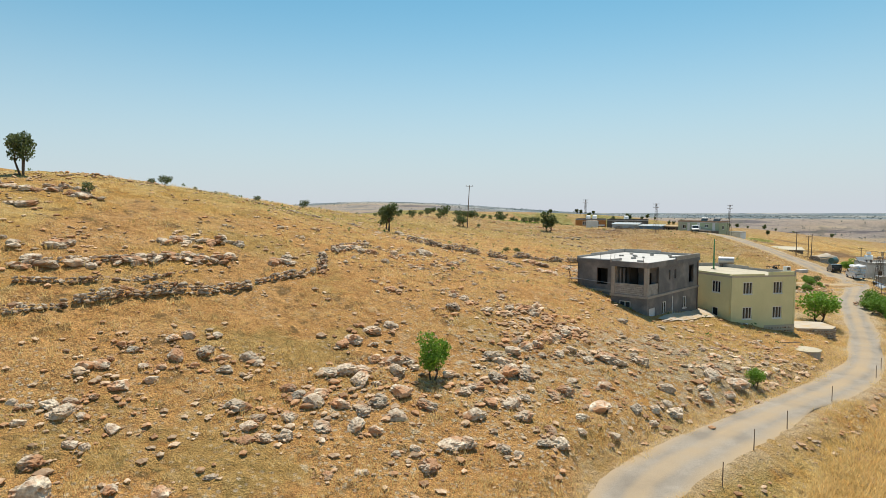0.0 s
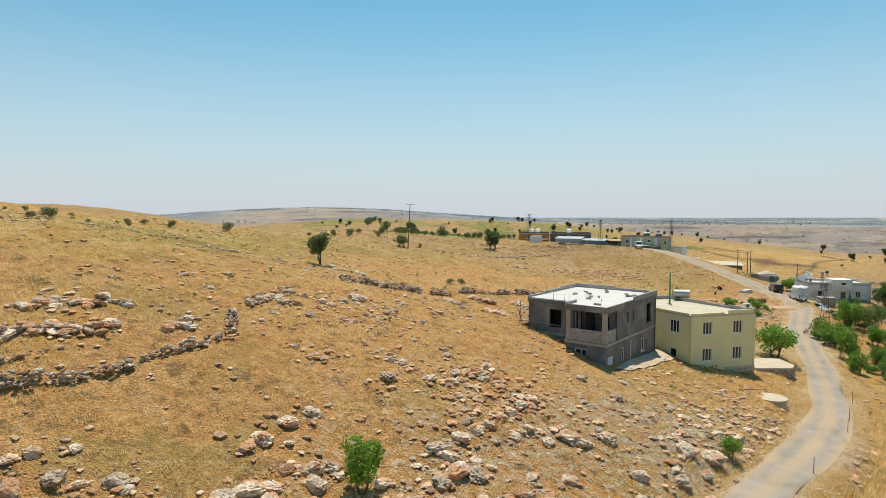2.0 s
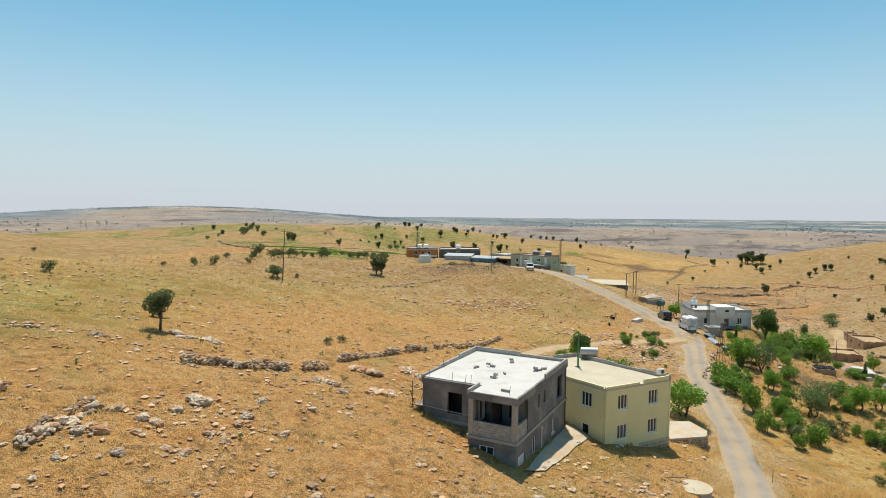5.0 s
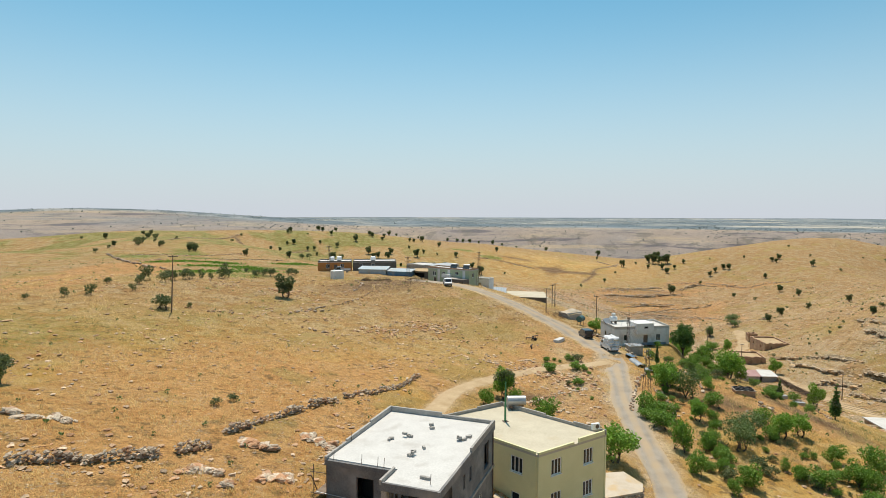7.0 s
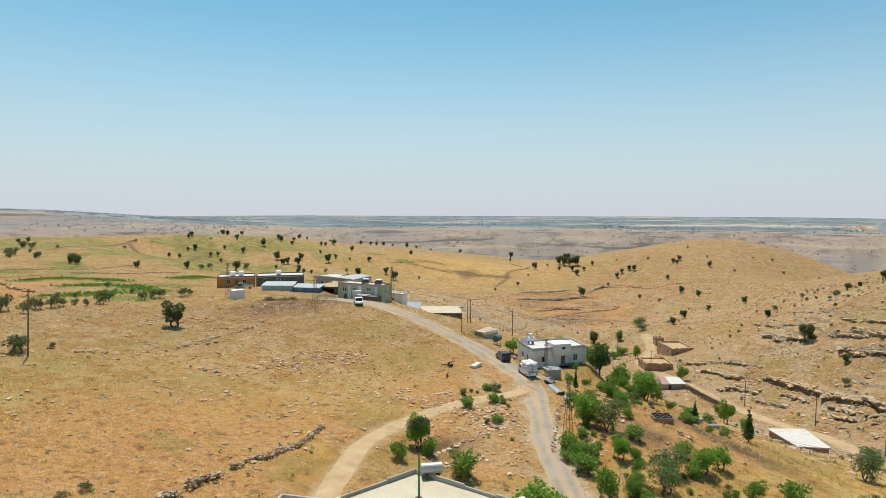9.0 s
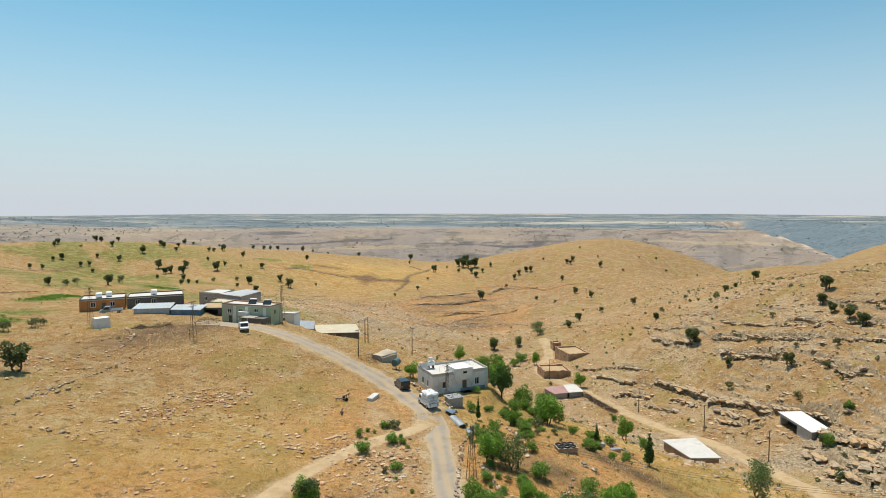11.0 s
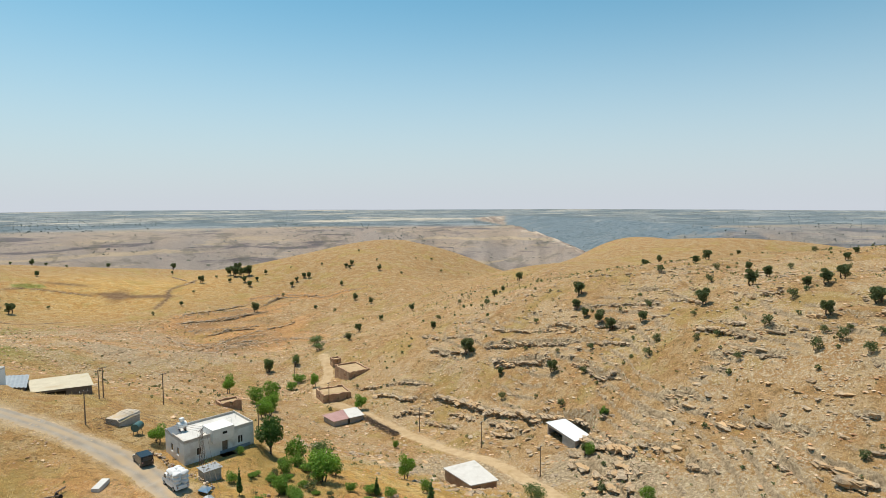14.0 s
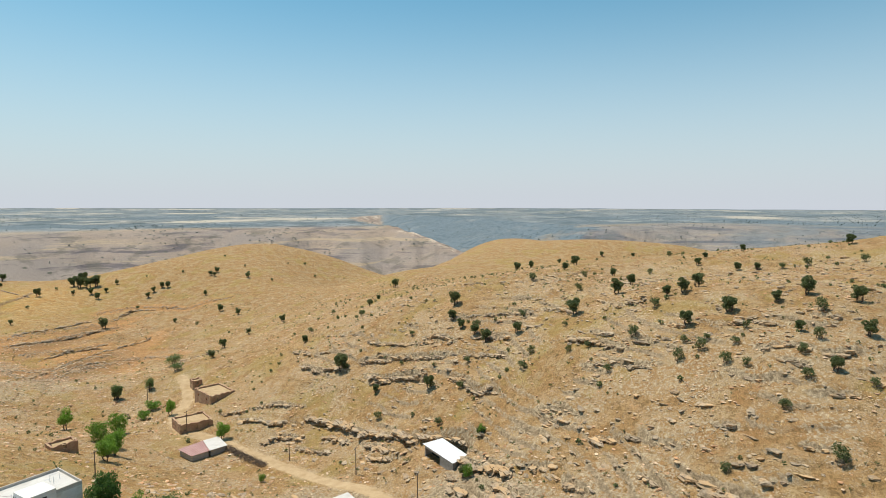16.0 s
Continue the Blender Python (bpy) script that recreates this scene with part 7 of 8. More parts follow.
for x in (-0.7, 0.7):
    for y in (-0.5, 0.5):
        part("leg", rod((x, y, -0.2), (x, y * 0.6, 1.0), 0.05, sides=6), M_STEEL, drum)

# ---- poles and masts ----
wooden_pole(1.2, 138.5, 9.7, (0.5, -1.2))
lattice_mast(66.8, 98.6, 7.2)
lattice_mast(79.0, 184.5, 10.0, "dark steel lattice mast with a transformer")
lattice_mast(38.5, 196.0, 9.0)
lattice_mast(53.1, 170.0, 8.0)
lattice_mast(86.5, 127.8, 6.5, "thin lattice mast in front of the white house", 0.35)
for x, y, h in ((94.5, 170.2, 6.0), (95.5, 170.4, 6.5), (82.6, 153.5, 6.0), (106, 166, 7.0), (169, 174.5, 7.0), (162.6, 136.2, 7.0), (154, 112.7, 6.5), (140.5, 92.2, 6.5), (194, 214, 7.0), (118, 150, 6)):
    wooden_pole(x, y, h)
a, b, c = (66.8, 98.6, gz(66.8, 98.6) + 7.0), (86.5, 127.8, gz(86.5, 127.8) + 6.4), (82.6, 153.5, gz(82.6, 153.5) + 5.8)
for off in (-0.8, 0.0, 0.8):
    cable((a[0] + off, a[1], a[2]), (b[0] + off, b[1], b[2]), 0.9)
    cable((b[0] + off, b[1], b[2]), (c[0] + off, c[1], c[2]), 0.9)
    cable((a[0] + off, a[1], a[2]), (108 + off, 62, gz(108, 62) + 7), 1.6)
for x, y in ((15.9, 31.7), (19.7, 36.5), (23.9, 40.9), (31.4, 48.8), (40.9, 58.2)) + ((43.5, 61.5), (47.5, 66.5)):
    fence_post(x, y, 1.3, (x * 7) % 9 - 4)

# ---- yard and garden clutter ----
frng = random.Random(31)
coop = thing("block_coop", pose(84.6, 123.6, gz(84.6, 123.6), 0, 0, -14), "small block coop weighed down with stones", "coop")
part("wall", box(-1.3, 1.3, -1.1, 1.1, -0.4, 1.7, 0.02), M_BLOCK, coop)
part("lid", box(-1.5, 1.5, -1.3, 1.3, 1.702, 1.78), M_METAL, coop)
for k in range(10):
    ob = new("stone", frng.choice(WALL_STONES))
    ob.parent = coop
    ob.matrix_local = pose(frng.uniform(-1.2, 1.2), frng.uniform(-1.0, 1.0), 1.86, 0, 0, frng.uniform(0, 360)) @ Matrix.Diagonal((0.4, 0.35, 0.28, 1))


def trough(x, y, length, turn, label, material=M_METAL):
    """A half-round sheet-metal tunnel lying on the ground."""
    bm = bmesh.new()
    rows = []
    for k in range(13):
        a = math.pi * k / 12
        rows.append([bm.verts.new((s, math.cos(a) * r, math.sin(a) * r * 0.6)) for s in (-length / 2, length / 2) for r in (0.75, 0.71)])
    for p, q in zip(rows, rows[1:]):
        bm.faces.new((p[0], p[2], q[2], q[0]))
        bm.faces.new((p[1], q[1], q[3], p[3]))
        bm.faces.new((p[0], q[0], q[1], p[1]))
        bm.faces.new((p[2], p[3], q[3], q[2]))
    return solid("tin_tunnel", bm, material, pose(x, y, gz(x, y) + 0.05, 0, 0, turn), label, "tin cover", "tin covers")


trough(79.0, 115.8, 4.6, 72, "grey half-round tin cover beside the road")
trough(78.2, 111.6, 2.0, 60, "short half-round tin cover")
solid("blue_tarpaulin", box(-1.2, 1.2, -0.7, 0.7, 0, 0.05, 0.01, m=pose(0, 0, 0.35, 18, 8, 0)), M_TARP_BLUE, pose(80.6, 119.6, gz(80.6, 119.6), 0, 0, 35), "blue sheet leaning on rubbish by the van", "sheet")
for x, y in ((66.5, 132.5), (68.0, 133.2), (64.2, 128.0)):
    cart = thing("old_plough", pose(x, y, gz(x, y), 0, 0, x * 40 % 180), "rusty farm implement standing in the dry field", "plough", "farm implements")
    part("frame", box(-0.9, 0.9, -0.08, 0.08, 0.5, 0.62), M_STEEL, cart)
    for k in range(4):
        part("tine", rod((-0.8 + k * 0.5, 0, 0.55), (-0.7 + k * 0.5, 0.25, -0.05), 0.05, 0.03, 6), M_STEEL, cart)
    part("wheel", rod((-0.95, -0.3, 0.3), (-0.95, -0.2, 0.3), 0.32, sides=14), M_TYRE, cart)
solid("concrete_trough", box(-1.6, 1.6, -0.55, 0.55, -0.2, 0.55, 0.04), M_SCREED, pose(72.6, 131.7, gz(72.6, 131.7), 0, 0, 35), "long white concrete trough on red earth", "trough")
for x, y, w in ((88.7, 101.0, 0), (97.1, 101.0, 0), (99.6, 99.6, 0)):
    solid("water_trough", box(-0.9, 0.9, -0.4, 0.4, -0.1, 0.5, 0.05), M_METAL, pose(x, y, gz(x, y), 0, 0, -30), "white sheet-metal water trough in the garden", "trough", "troughs")
oven = thing("tyre_shelter", pose(87.4, 100.0, gz(87.4, 100.0), 0, 0, -30), "low block shelter weighed down with old tyres", "shelter")
part("wall", box(-1.5, 1.5, -1.0, 1.0, -0.6, 0.8, 0.03), M_MUD, oven)
part("lid", box(-1.6, 1.6, -1.1, 1.1, 0.802, 0.88), M_BEAM, oven)
for k in range(6):
    bm = bmesh.new()
    prof = [(0.42 + 0.13 * math.cos(q * math.pi / 4), 0.1 * math.sin(q * math.pi / 4)) for q in range(8)]
    ring = [[bm.verts.new((r * math.cos(a), r * math.sin(a), z)) for r, z in prof] for a in np.linspace(0, 2 * math.pi, 18, endpoint=False)]
    for i in range(18):
        for j in range(8):
            bm.faces.new((ring[i][j], ring[(i + 1) % 18][j], ring[(i + 1) % 18][(j + 1) % 8], ring[i][(j + 1) % 8]))
    bmesh.ops.recalc_face_normals(bm, faces=bm.faces)
    bm.transform(pose(-1.0 + (k % 3) * 0.95, -0.5 + (k // 3) * 1.0, 0.98))
    part("tyre", bm, M_TYRE, oven, round_shape=True)
for x, y, r, h in ((51.2, 186.5, 2.6, 1.3), (62.0, 188.5, 3.2, 1.3), (84.5, 152.0, 3.4, 1.4), (47.0, 188.0, 1.6, 0.9)):
    brush_pile(x, y, r, h, frng)
for k in range(9):
    t = k / 8
    brush_pile(164.6 + (158.6 - 164.6) * t, 156.8 + (141.5 - 156.8) * t, 1.3, 1.0, frng)

# ---- trees ----
# oaks: x, y, height
OAK_A = (
    (412.9, 103.9, 3.5), (249.9, 35.1, 3.0), (258.4, 32.3, 2.7), (209.2, 107.6, 3.9), (203.4, 103.0, 3.4), (191.7, 83.4, 3.4), (197.6, 97.0, 3.9), (146.8, 84.7, 3.2),
    (253.5, 157.2, 3.2), (267.7, 160.0, 2.9), (273.2, 212.1, 3.7), (261.0, 222.0, 3.1), (225.6, 170.3, 3.8), (243.9, 222.3, 4.4), (231.7, 218.0, 3.7), (379.8, 123.7, 5.9),
    (280.5, 96.6, 3.3), (248.7, 78.5, 3.6), (267.3, 77.2, 4.8), (217.8, 109.5, 5.1), (190.8, 68.4, 5.0), (198.3, 58.1, 4.5), (208.3, 54.9, 4.1), (239.9, 61.6, 3.4),
    (190.9, 46.0, 3.1), (191.9, 42.1, 3.9), (196.4, 38.6, 4.0), (172.8, 34.0, 4.6), (170.1, 42.4, 3.6), (239.5, 24.5, 3.2),
)
OAK_B = (
    (237.3, 19.3, 2.7), (177.9, 18.4, 4.3), (175.4, 24.6, 2.9), (172.6, 10.7, 3.8), (160.3, 23.3, 2.8), (157.8, 12.8, 3.4), (147.7, 20.3, 2.9), (193.2, 92.5, 4.1),
    (197.3, 139.7, 6.1), (180.0, 104.3, 4.0), (185.1, 122.3, 3.0), (265.4, 19.8, 3.1), (255.9, -9.6, 4.3), (434.7, 80.0, 3.6), (441.8, 61.0, 3.7), (304.1, 168.1, 5.0),
    (195.1, 229.2, 6.3), (205.8, 224.5, 4.5), (22.5, 161.0, 5.5), (-11.0, 93.9, 3.2), (44.7, 100.4, 4.4), (137.7, 539.1, 4.8), (138.0, 531.2, 5.6), (119.2, 512.6, 6.3),
    (158.8, 552.3, 4.9), (165.5, 551.5, 3.0), (186.9, 553.1, 3.0), (191.1, 553.8, 3.0), (216.2, 554.1, 4.1), (225.3, 552.6, 4.1),
)
OAK_C = (
    (230.3, 550.5, 4.1), (235.3, 546.2, 5.1), (238.9, 533.6, 3.0), (250.8, 529.1, 5.0), (258.1, 524.4, 3.0), (300.2, 517.0, 4.6), (336.1, 486.6, 6.1), (322.4, 469.1, 2.9),
    (149.0, 533.5, 3.8), (143.1, 517.8, 3.7), (167.5, 519.1, 3.7), (170.4, 516.6, 3.7), (179.8, 523.0, 5.7), (180.3, 482.3, 4.4), (151.8, 472.2, 2.9), (146.7, 439.2, 7.0),
    (155.8, 450.1, 3.6), (177.7, 440.3, 4.8), (225.3, 468.9, 4.9), (119.0, 469.3, 6.5), (118.0, 450.7, 5.5), (121.4, 450.9, 5.5), (125.8, 441.0, 6.2), (133.0, 458.5, 5.6),
    (119.7, 416.4, 3.6), (110.3, 437.9, 3.4), (113.4, 384.4, 3.0), (105.9, 370.5, 3.2), (117.8, 384.2, 3.0), (152.8, 398.5, 6.4),
)
OAK_D = (
    (137.3, 376.5, 2.7), (140.3, 357.0, 4.4), (177.9, 411.0, 5.3), (177.2, 396.1, 6.5), (301.4, 407.0, 6.0), (330.5, 412.8, 8.1), (328.6, 404.5, 8.9), (329.3, 397.9, 7.9),
    (333.3, 395.9, 8.8), (339.9, 414.2, 8.3), (320.7, 385.7, 5.1), (316.4, 375.8, 5.4), (315.1, 394.6, 3.4), (327.4, 380.5, 3.4), (340.3, 385.5, 3.5), (331.3, 350.4, 4.1),
    (338.5, 352.8, 4.2), (345.1, 352.1, 5.0), (346.3, 348.6, 4.6), (366.2, 354.1, 2.6), (252.4, 362.2, 3.0), (274.8, 324.2, 6.4), (295.4, 296.0, 3.2), (366.5, 331.2, 4.2),
    (372.0, 330.3, 4.2), (365.4, 327.0, 3.3), (368.7, 303.1, 4.5), (338.2, 311.8, 3.5), (311.3, 278.6, 4.6), (304.3, 261.4, 4.0),
)
OAK_E = (
    (-49.6, 435.0, 4.6), (-32.6, 336.8, 3.5), (-29.2, 434.5, 3.0), (-23.3, 390.8, 3.0), (-25.5, 441.9, 3.1), (-13.3, 332.3, 2.8), (-0.6, 316.3, 3.7), (1.6, 314.9, 3.2),
    (22.4, 307.0, 3.4), (67.4, 528.9, 3.7), (70.2, 534.6, 4.7), (62.9, 495.2, 3.5), (68.1, 498.6, 5.3), (96.8, 557.1, 5.0), (99.5, 551.0, 5.4), (103.2, 531.4, 4.8),
    (112.3, 559.3, 4.0), (76.7, 486.6, 3.4), (81.7, 487.8, 3.5), (89.1, 504.6, 3.6), (100.8, 496.7, 4.4), (42.8, 321.2, 3.8), (48.4, 469.4, 3.3), (54.9, 472.2, 3.3),
    (81.2, 472.9, 3.3), (66.4, 335.6, 5.2),
)
# shrubs: x, y, height
SHRUB_A = (
    (234.3, 13.0, 2.0), (245.8, 50.1, 1.9), (231.1, 69.9, 2.2), (211.5, 69.4, 2.3), (204.2, 98.0, 1.7), (185.5, 69.9, 1.4), (183.6, 60.2, 1.1), (164.0, 31.8, 1.6),
    (156.5, 20.9, 2.2), (164.1, 43.1, 1.6), (159.6, 40.2, 2.5), (158.1, 44.3, 2.5), (151.5, 33.3, 1.6), (146.3, 24.7, 2.1), (144.0, 15.8, 1.6), (152.9, 24.2, 2.0),
    (172.7, 67.4, 1.6), (172.8, 63.0, 1.6), (163.0, 39.0, 1.4), (157.6, 84.1, 2.3), (236.5, 152.4, 2.6), (262.3, 179.0, 2.0), (238.4, 175.7, 2.2), (201.5, 142.9, 2.6),
    (228.8, 86.2, 2.6), (233.9, 6.6, 2.6), (227.9, -5.7, 2.5), (166.4, 18.4, 2.6), (153.7, 36.3, 2.3), (159.2, 34.3, 1.7),
)
SHRUB_B = (
    (173.2, 78.1, 2.2), (170.8, 53.2, 2.5), (161.8, 57.8, 1.7), (129.8, 23.7, 2.7), (129.8, 38.4, 1.6), (140.7, 28.9, 1.9), (200.8, 83.8, 2.3), (184.1, 48.6, 2.4),
    (280.5, 43.2, 2.2), (205.2, 119.4, 1.8), (178.4, 77.1, 2.1), (185.6, 95.5, 1.8), (193.5, 117.9, 1.4), (188.2, 105.9, 1.3), (176.6, 94.6, 2.0), (165.3, 96.5, 2.0),
    (174.4, 116.6, 2.2), (131.7, 76.8, 2.3), (-16.0, 147.7, 1.7), (-21.1, 145.4, 1.1), (-6.3, 155.9, 1.5), (-12.6, 150.3, 2.0), (265.0, 509.5, 2.0), (164.3, 443.9, 2.0),
    (148.7, 408.3, 2.5), (132.4, 402.2, 2.5), (320.4, 415.1, 2.2), (229.7, 355.7, 2.1),
)
SHRUB_C = (
    (314.5, 342.1, 2.4), (199.2, 403.4, 1.9), (277.4, 383.8, 2.0), (409.4, 353.5, 1.9), (371.0, 285.7, 2.0), (441.7, 304.7, 2.3), (425.2, 285.9, 2.2), (290.7, 277.1, 2.0),
    (445.1, 272.5, 1.4), (391.0, 321.8, 1.7), (355.2, 375.0, 1.3), (430.0, 312.1, 1.4), (-33.4, 327.6, 1.7), (-22.7, 337.5, 2.3), (-19.9, 406.2, 2.1), (-17.3, 356.2, 1.8),
    (-8.6, 383.8, 1.6), (30.4, 501.7, 2.2), (22.4, 464.3, 2.4), (83.0, 527.2, 1.9), (-36.0, 309.4, 2.1), (-11.7, 164.6, 1.5), (-6.0, 164.3, 2.0), (-2.0, 168.7, 2.2),
)
SHRUB_D = (
    (1.7, 194.6, 1.2), (-64.1, 448.4, 2.0), (16.9, 204.5, 1.3), (11.3, 195.1, 1.2), (5.1, 193.7, 1.2),
)
# garden and roadside plants: kind, x, y, height, breadth
GARDEN_A = (
    ("leafy", 75.1, 103.6, 4.2, 0.86), ("pine", 99.9, 93.5, 6.3, 1.07), ("olive", 109.7, 80.8, 4.8, 0.95), ("leafy", 79.5, 79.0, 2.5, 0.95), ("green", 44.1, 100.1, 4.5, 0.70), ("leafy", 45.7, 91.9, 3.3, 0.97), ("leafy", 40.2, 97.4, 2.4, 0.83), ("leafy", 44.5, 97.9, 2.2, 0.86), ("leafy", 59.4, 83.5, 3.7, 0.70), ("leafy", 63.6, 83.6, 2.5, 0.81),
)
GARDEN_B = (
    ("olive", 68.0, 82.7, 3.9, 1.17), ("leafy", 56.9, 78.3, 2.7, 0.85), ("leafy", 60.5, 78.2, 1.8, 0.81), ("leafy", 61.1, 74.9, 2.7, 0.88), ("leafy", 69.2, 75.6, 1.9, 0.81), ("leafy", 70.4, 73.8, 2.4, 1.25), ("leafy", 75.9, 73.9, 3.0, 0.90), ("leafy", 82.6, 75.9, 3.7, 0.89), ("leafy", 77.6, 77.3, 1.2, 0.92), ("leafy", 68.2, 87.3, 1.8, 0.76), ("leafy", 62.8, 81.3, 1.4, 0.86), ("leafy", 69.3, 77.5, 1.3, 0.89), ("leafy", 76.7, 79.6, 1.0, 0.97), ("leafy", 57.7, 74.0, 1.8, 0.84), ("leafy", 75.9, 71.8, 2.9, 0.79),
)
# trees along the dry stream and below the house: kind, x, y, height, breadth
VALLEY_A = (
    ("green", 162.2, 213.1, 6.7, 0.85), ("leafy", 153.2, 189.7, 5.7, 0.95), ("leafy", 164.2, 194.8, 6.4, 0.81), ("green", 183.5, 194.1, 5.5, 0.70), ("green", 169.3, 162.3, 5.1, 0.86), ("olive", 194.4, 228.6, 6.3, 0.70), ("olive", 204.1, 223.1, 5.4, 0.70), ("olive", 228.0, 233.9, 4.8, 1.60), ("pine", 99.6, 103.4, 3.5, 1.11), ("green", 117.6, 110.1, 5.1, 0.73), ("leafy", 145.7, 83.4, 2.8, 0.76), ("olive", 123.7, 86.7, 4.0, 1.11), ("leafy", 157.7, 84.0, 2.5, 0.72), ("leafy", 126.3, 67.7, 2.8, 0.84), ("leafy", 101.7, 122.9, 4.8, 0.70), ("leafy", 148.7, 134.6, 2.1, 0.74),
)
GARDEN_C = (
    ("olive", 106.1, 121.1, 5.0, 0.9), ("leafy", 102.2, 114.3, 3.0, 0.85), ("green", 72.6, 101.0, 4.6, 0.95), ("olive", 74.7, 98.7, 4.8, 1.0), ("leafy", 75.9, 94.9, 2.3, 1.2), ("green", 68.9, 90.6, 3.2, 0.9), ("leafy", 70.5, 89.7, 1.8, 0.9), ("leafy", 87.8, 112, 2.7, 0.8), ("leafy", 63.2, 94.4, 2.7, 0.95), ("leafy", 63.0, 92.3, 2.5, 1.1), ("leafy", 64.7, 91.9, 2.6, 1.1), ("leafy", 61.3, 89.2, 2.4, 1.3), ("leafy", 61.4, 92.3, 1.5, 1.4), ("olive", 72.8, 85.8, 3.4, 1.4), ("green", 77.8, 85.0, 3.9, 1.1), ("green", 81.5, 85.2, 3.4, 1.0), ("leafy", 78.5, 88.8, 2.2, 1.2), ("leafy", 111, 101.5, 2.4, 0.8),
)
GARDEN_D = (
    ("pine", 83.5, 115.8, 4.4, 0.8), ("leafy", 85.7, 120.1, 2.0, 0.95), ("green", 88.2, 141.5, 3.6, 1.0), ("leafy", 93.4, 127.1, 1.4, 1.0), ("leafy", 94.9, 118.5, 2.4, 1.05), ("leafy", 96.9, 106.5, 1.8, 0.9), ("leafy", 81.5, 101.5, 1.8, 0.95), ("green", 97.5, 112.5, 5.6, 1.0), ("tall", 99.4, 126.4, 7.6, 0.85), ("green", 145, 175.5, 6.6, 0.95), ("green", 138.5, 170.5, 5.6, 0.95), ("leafy", 150, 181, 4.2, 1.1), ("leafy", 191.7, 209.8, 3.9, 1.2), ("leafy", 182.8, 204.3, 3.5, 1.1), ("olive", 221, 226.1, 3.4, 1.5), ("leafy", 103.5, 118.8, 3.2, 1.0), ("leafy", 90.5, 116.5, 1.6, 1.1), ("leafy", 99.5, 120.2, 2.2, 1.1),
)
SHRUB_E = (
    (-5.4, 171.4, 3.2), (-1.3, 174.8, 2.4), (-0.2, 173.4, 2.3), (2.3, 175.5, 2.7), (3.5, 177.6, 1.7), (5.6, 178.2, 1.5), (7.6, 178.7, 1.4), (10.2, 182.3, 2.8), (11.6, 187.8, 2.3), (18.8, 192.0, 2.3),
    (20.9, 193.9, 2.1), (22.8, 194.3, 2.4), (28.2, 198.3, 2.4), (29.8, 200.2, 1.8), (11.8, 217.0, 1.7), (-0.4, 140.5, 2.9), (3.9, 143.4, 1.0), (0.3, 321.6, 3.8), (1.7, 321.2, 3.4), (-23.7, 342.1, 3.7),
    (-22.1, 346.8, 3.4), (-12.8, 338.0, 2.8), (-23.4, 398.5, 3.4), (-19.0, 382.8, 2.8), (48.9, 322.4, 2.7), (53.5, 330.3, 2.8), (74.2, 353.0, 3.5),
)
for kind, rows in (("shrub", SHRUB_E), ("oak", OAK_A), ("oak", OAK_B), ("oak", OAK_C), ("oak", OAK_D), ("oak", OAK_E), ("shrub", SHRUB_A), ("shrub", SHRUB_B), ("shrub", SHRUB_C), ("shrub", SHRUB_D)):
    for x, y, h in rows:
        plant(kind, x, y, h)
for rows in (GARDEN_A, GARDEN_B, GARDEN_C, GARDEN_D, VALLEY_A):
    for kind, x, y, h, wide in rows:
        plant(kind, x, y, h, wide)
plant("green", 72.5, 214.0, 3.4, 1.2)
plant("leafy", 75.8, 217.5, 2.6, 1.3)
plant("pair", -42.6, 58.5, 4.8, 0.8)
plant("oak", -9.5, 85.9, 4.6, 0.9)
plant("green", 0.0, 37.7, 3.2, 0.85)
plant("green", 48.8, 81.9, 4.5, 1.3)
plant("green", 26.1, 50.3, 1.8)
plant("shrub", -33, 54.1, 1.2)
for x, y, h in ((-39.4, 98.5, 0.9), (-39.0, 103.1, 1.0), (-35.2, 103.9, 1.3), (-30.1, 115.3, 1.7), (-61.9, 195.1, 1.1), (-31.4, 81.5, 0.6), (-32.2, 74.1, 0.5), (-44.3, 93.0, 0.9), (-76.9, 193.0, 1.1), (-34.0, 70.1, 1.4), (-34.7, 68.5, 0.8), (-57.2, 103.9, 0.8), (-59.8, 103.1, 0.6), (-0.3, 142.2, 2.2), (7.6, 90.6, 0.9), (9.2, 92.2, 0.9)):
    plant("shrub", x, y, h, 1.2)
grng = np.random.default_rng(4)
for k in range(460):
    x, y = grng.uniform(58, 104), grng.uniform(66, 120)
    bare_soil = ((x - 90) / 4) ** 2 + ((y - 90) / 12) ** 2 < 1 or (x - 77) ** 2 + (y - 94) ** 2 < 20 or fbm(np.array([x / 9]), np.array([y / 9]), 115, 2)[0] < 0.47
    if near_line(np.array([x]), np.array([y]), ROADS[0][0])[0][0] > 4.5 and (x - 93) ** 2 + (y - 133) ** 2 > 90 and not bare_soil:
        plant(("leafy", "shrub", "leafy")[k % 3], x, y, 0.45 + 1.3 * grng.random() ** 2, 1.25)

# ---- far woods ----
wr = np.random.default_rng(7)
n = 15000
d, az = 900 + 3000 * wr.random(n) ** 1.7, np.radians(wr.uniform(-32, 108, n))
x, y = 20 + d * np.sin(az), 45 + d * np.cos(az)
keep = (fbm(x / 160, y / 160, 91, 3) > 0.5) | (wr.random(n) < 0.12)
x, y, d = x[keep], y[keep], d[keep]
z = ground_z(x, y)
leafy_stuff("far_trees", "scattered haze-greyed trees on the far plateau", np.stack([x, y, z - 0.5, 0.8 + 1.6 * wr.random(len(x)) ** 2 + d / 2800], 1), M_LEAF_FAR, 0.33, 9, wr)
n = 900
x, y = wr.uniform(125, 300, n), wr.uniform(-10, 260, n)
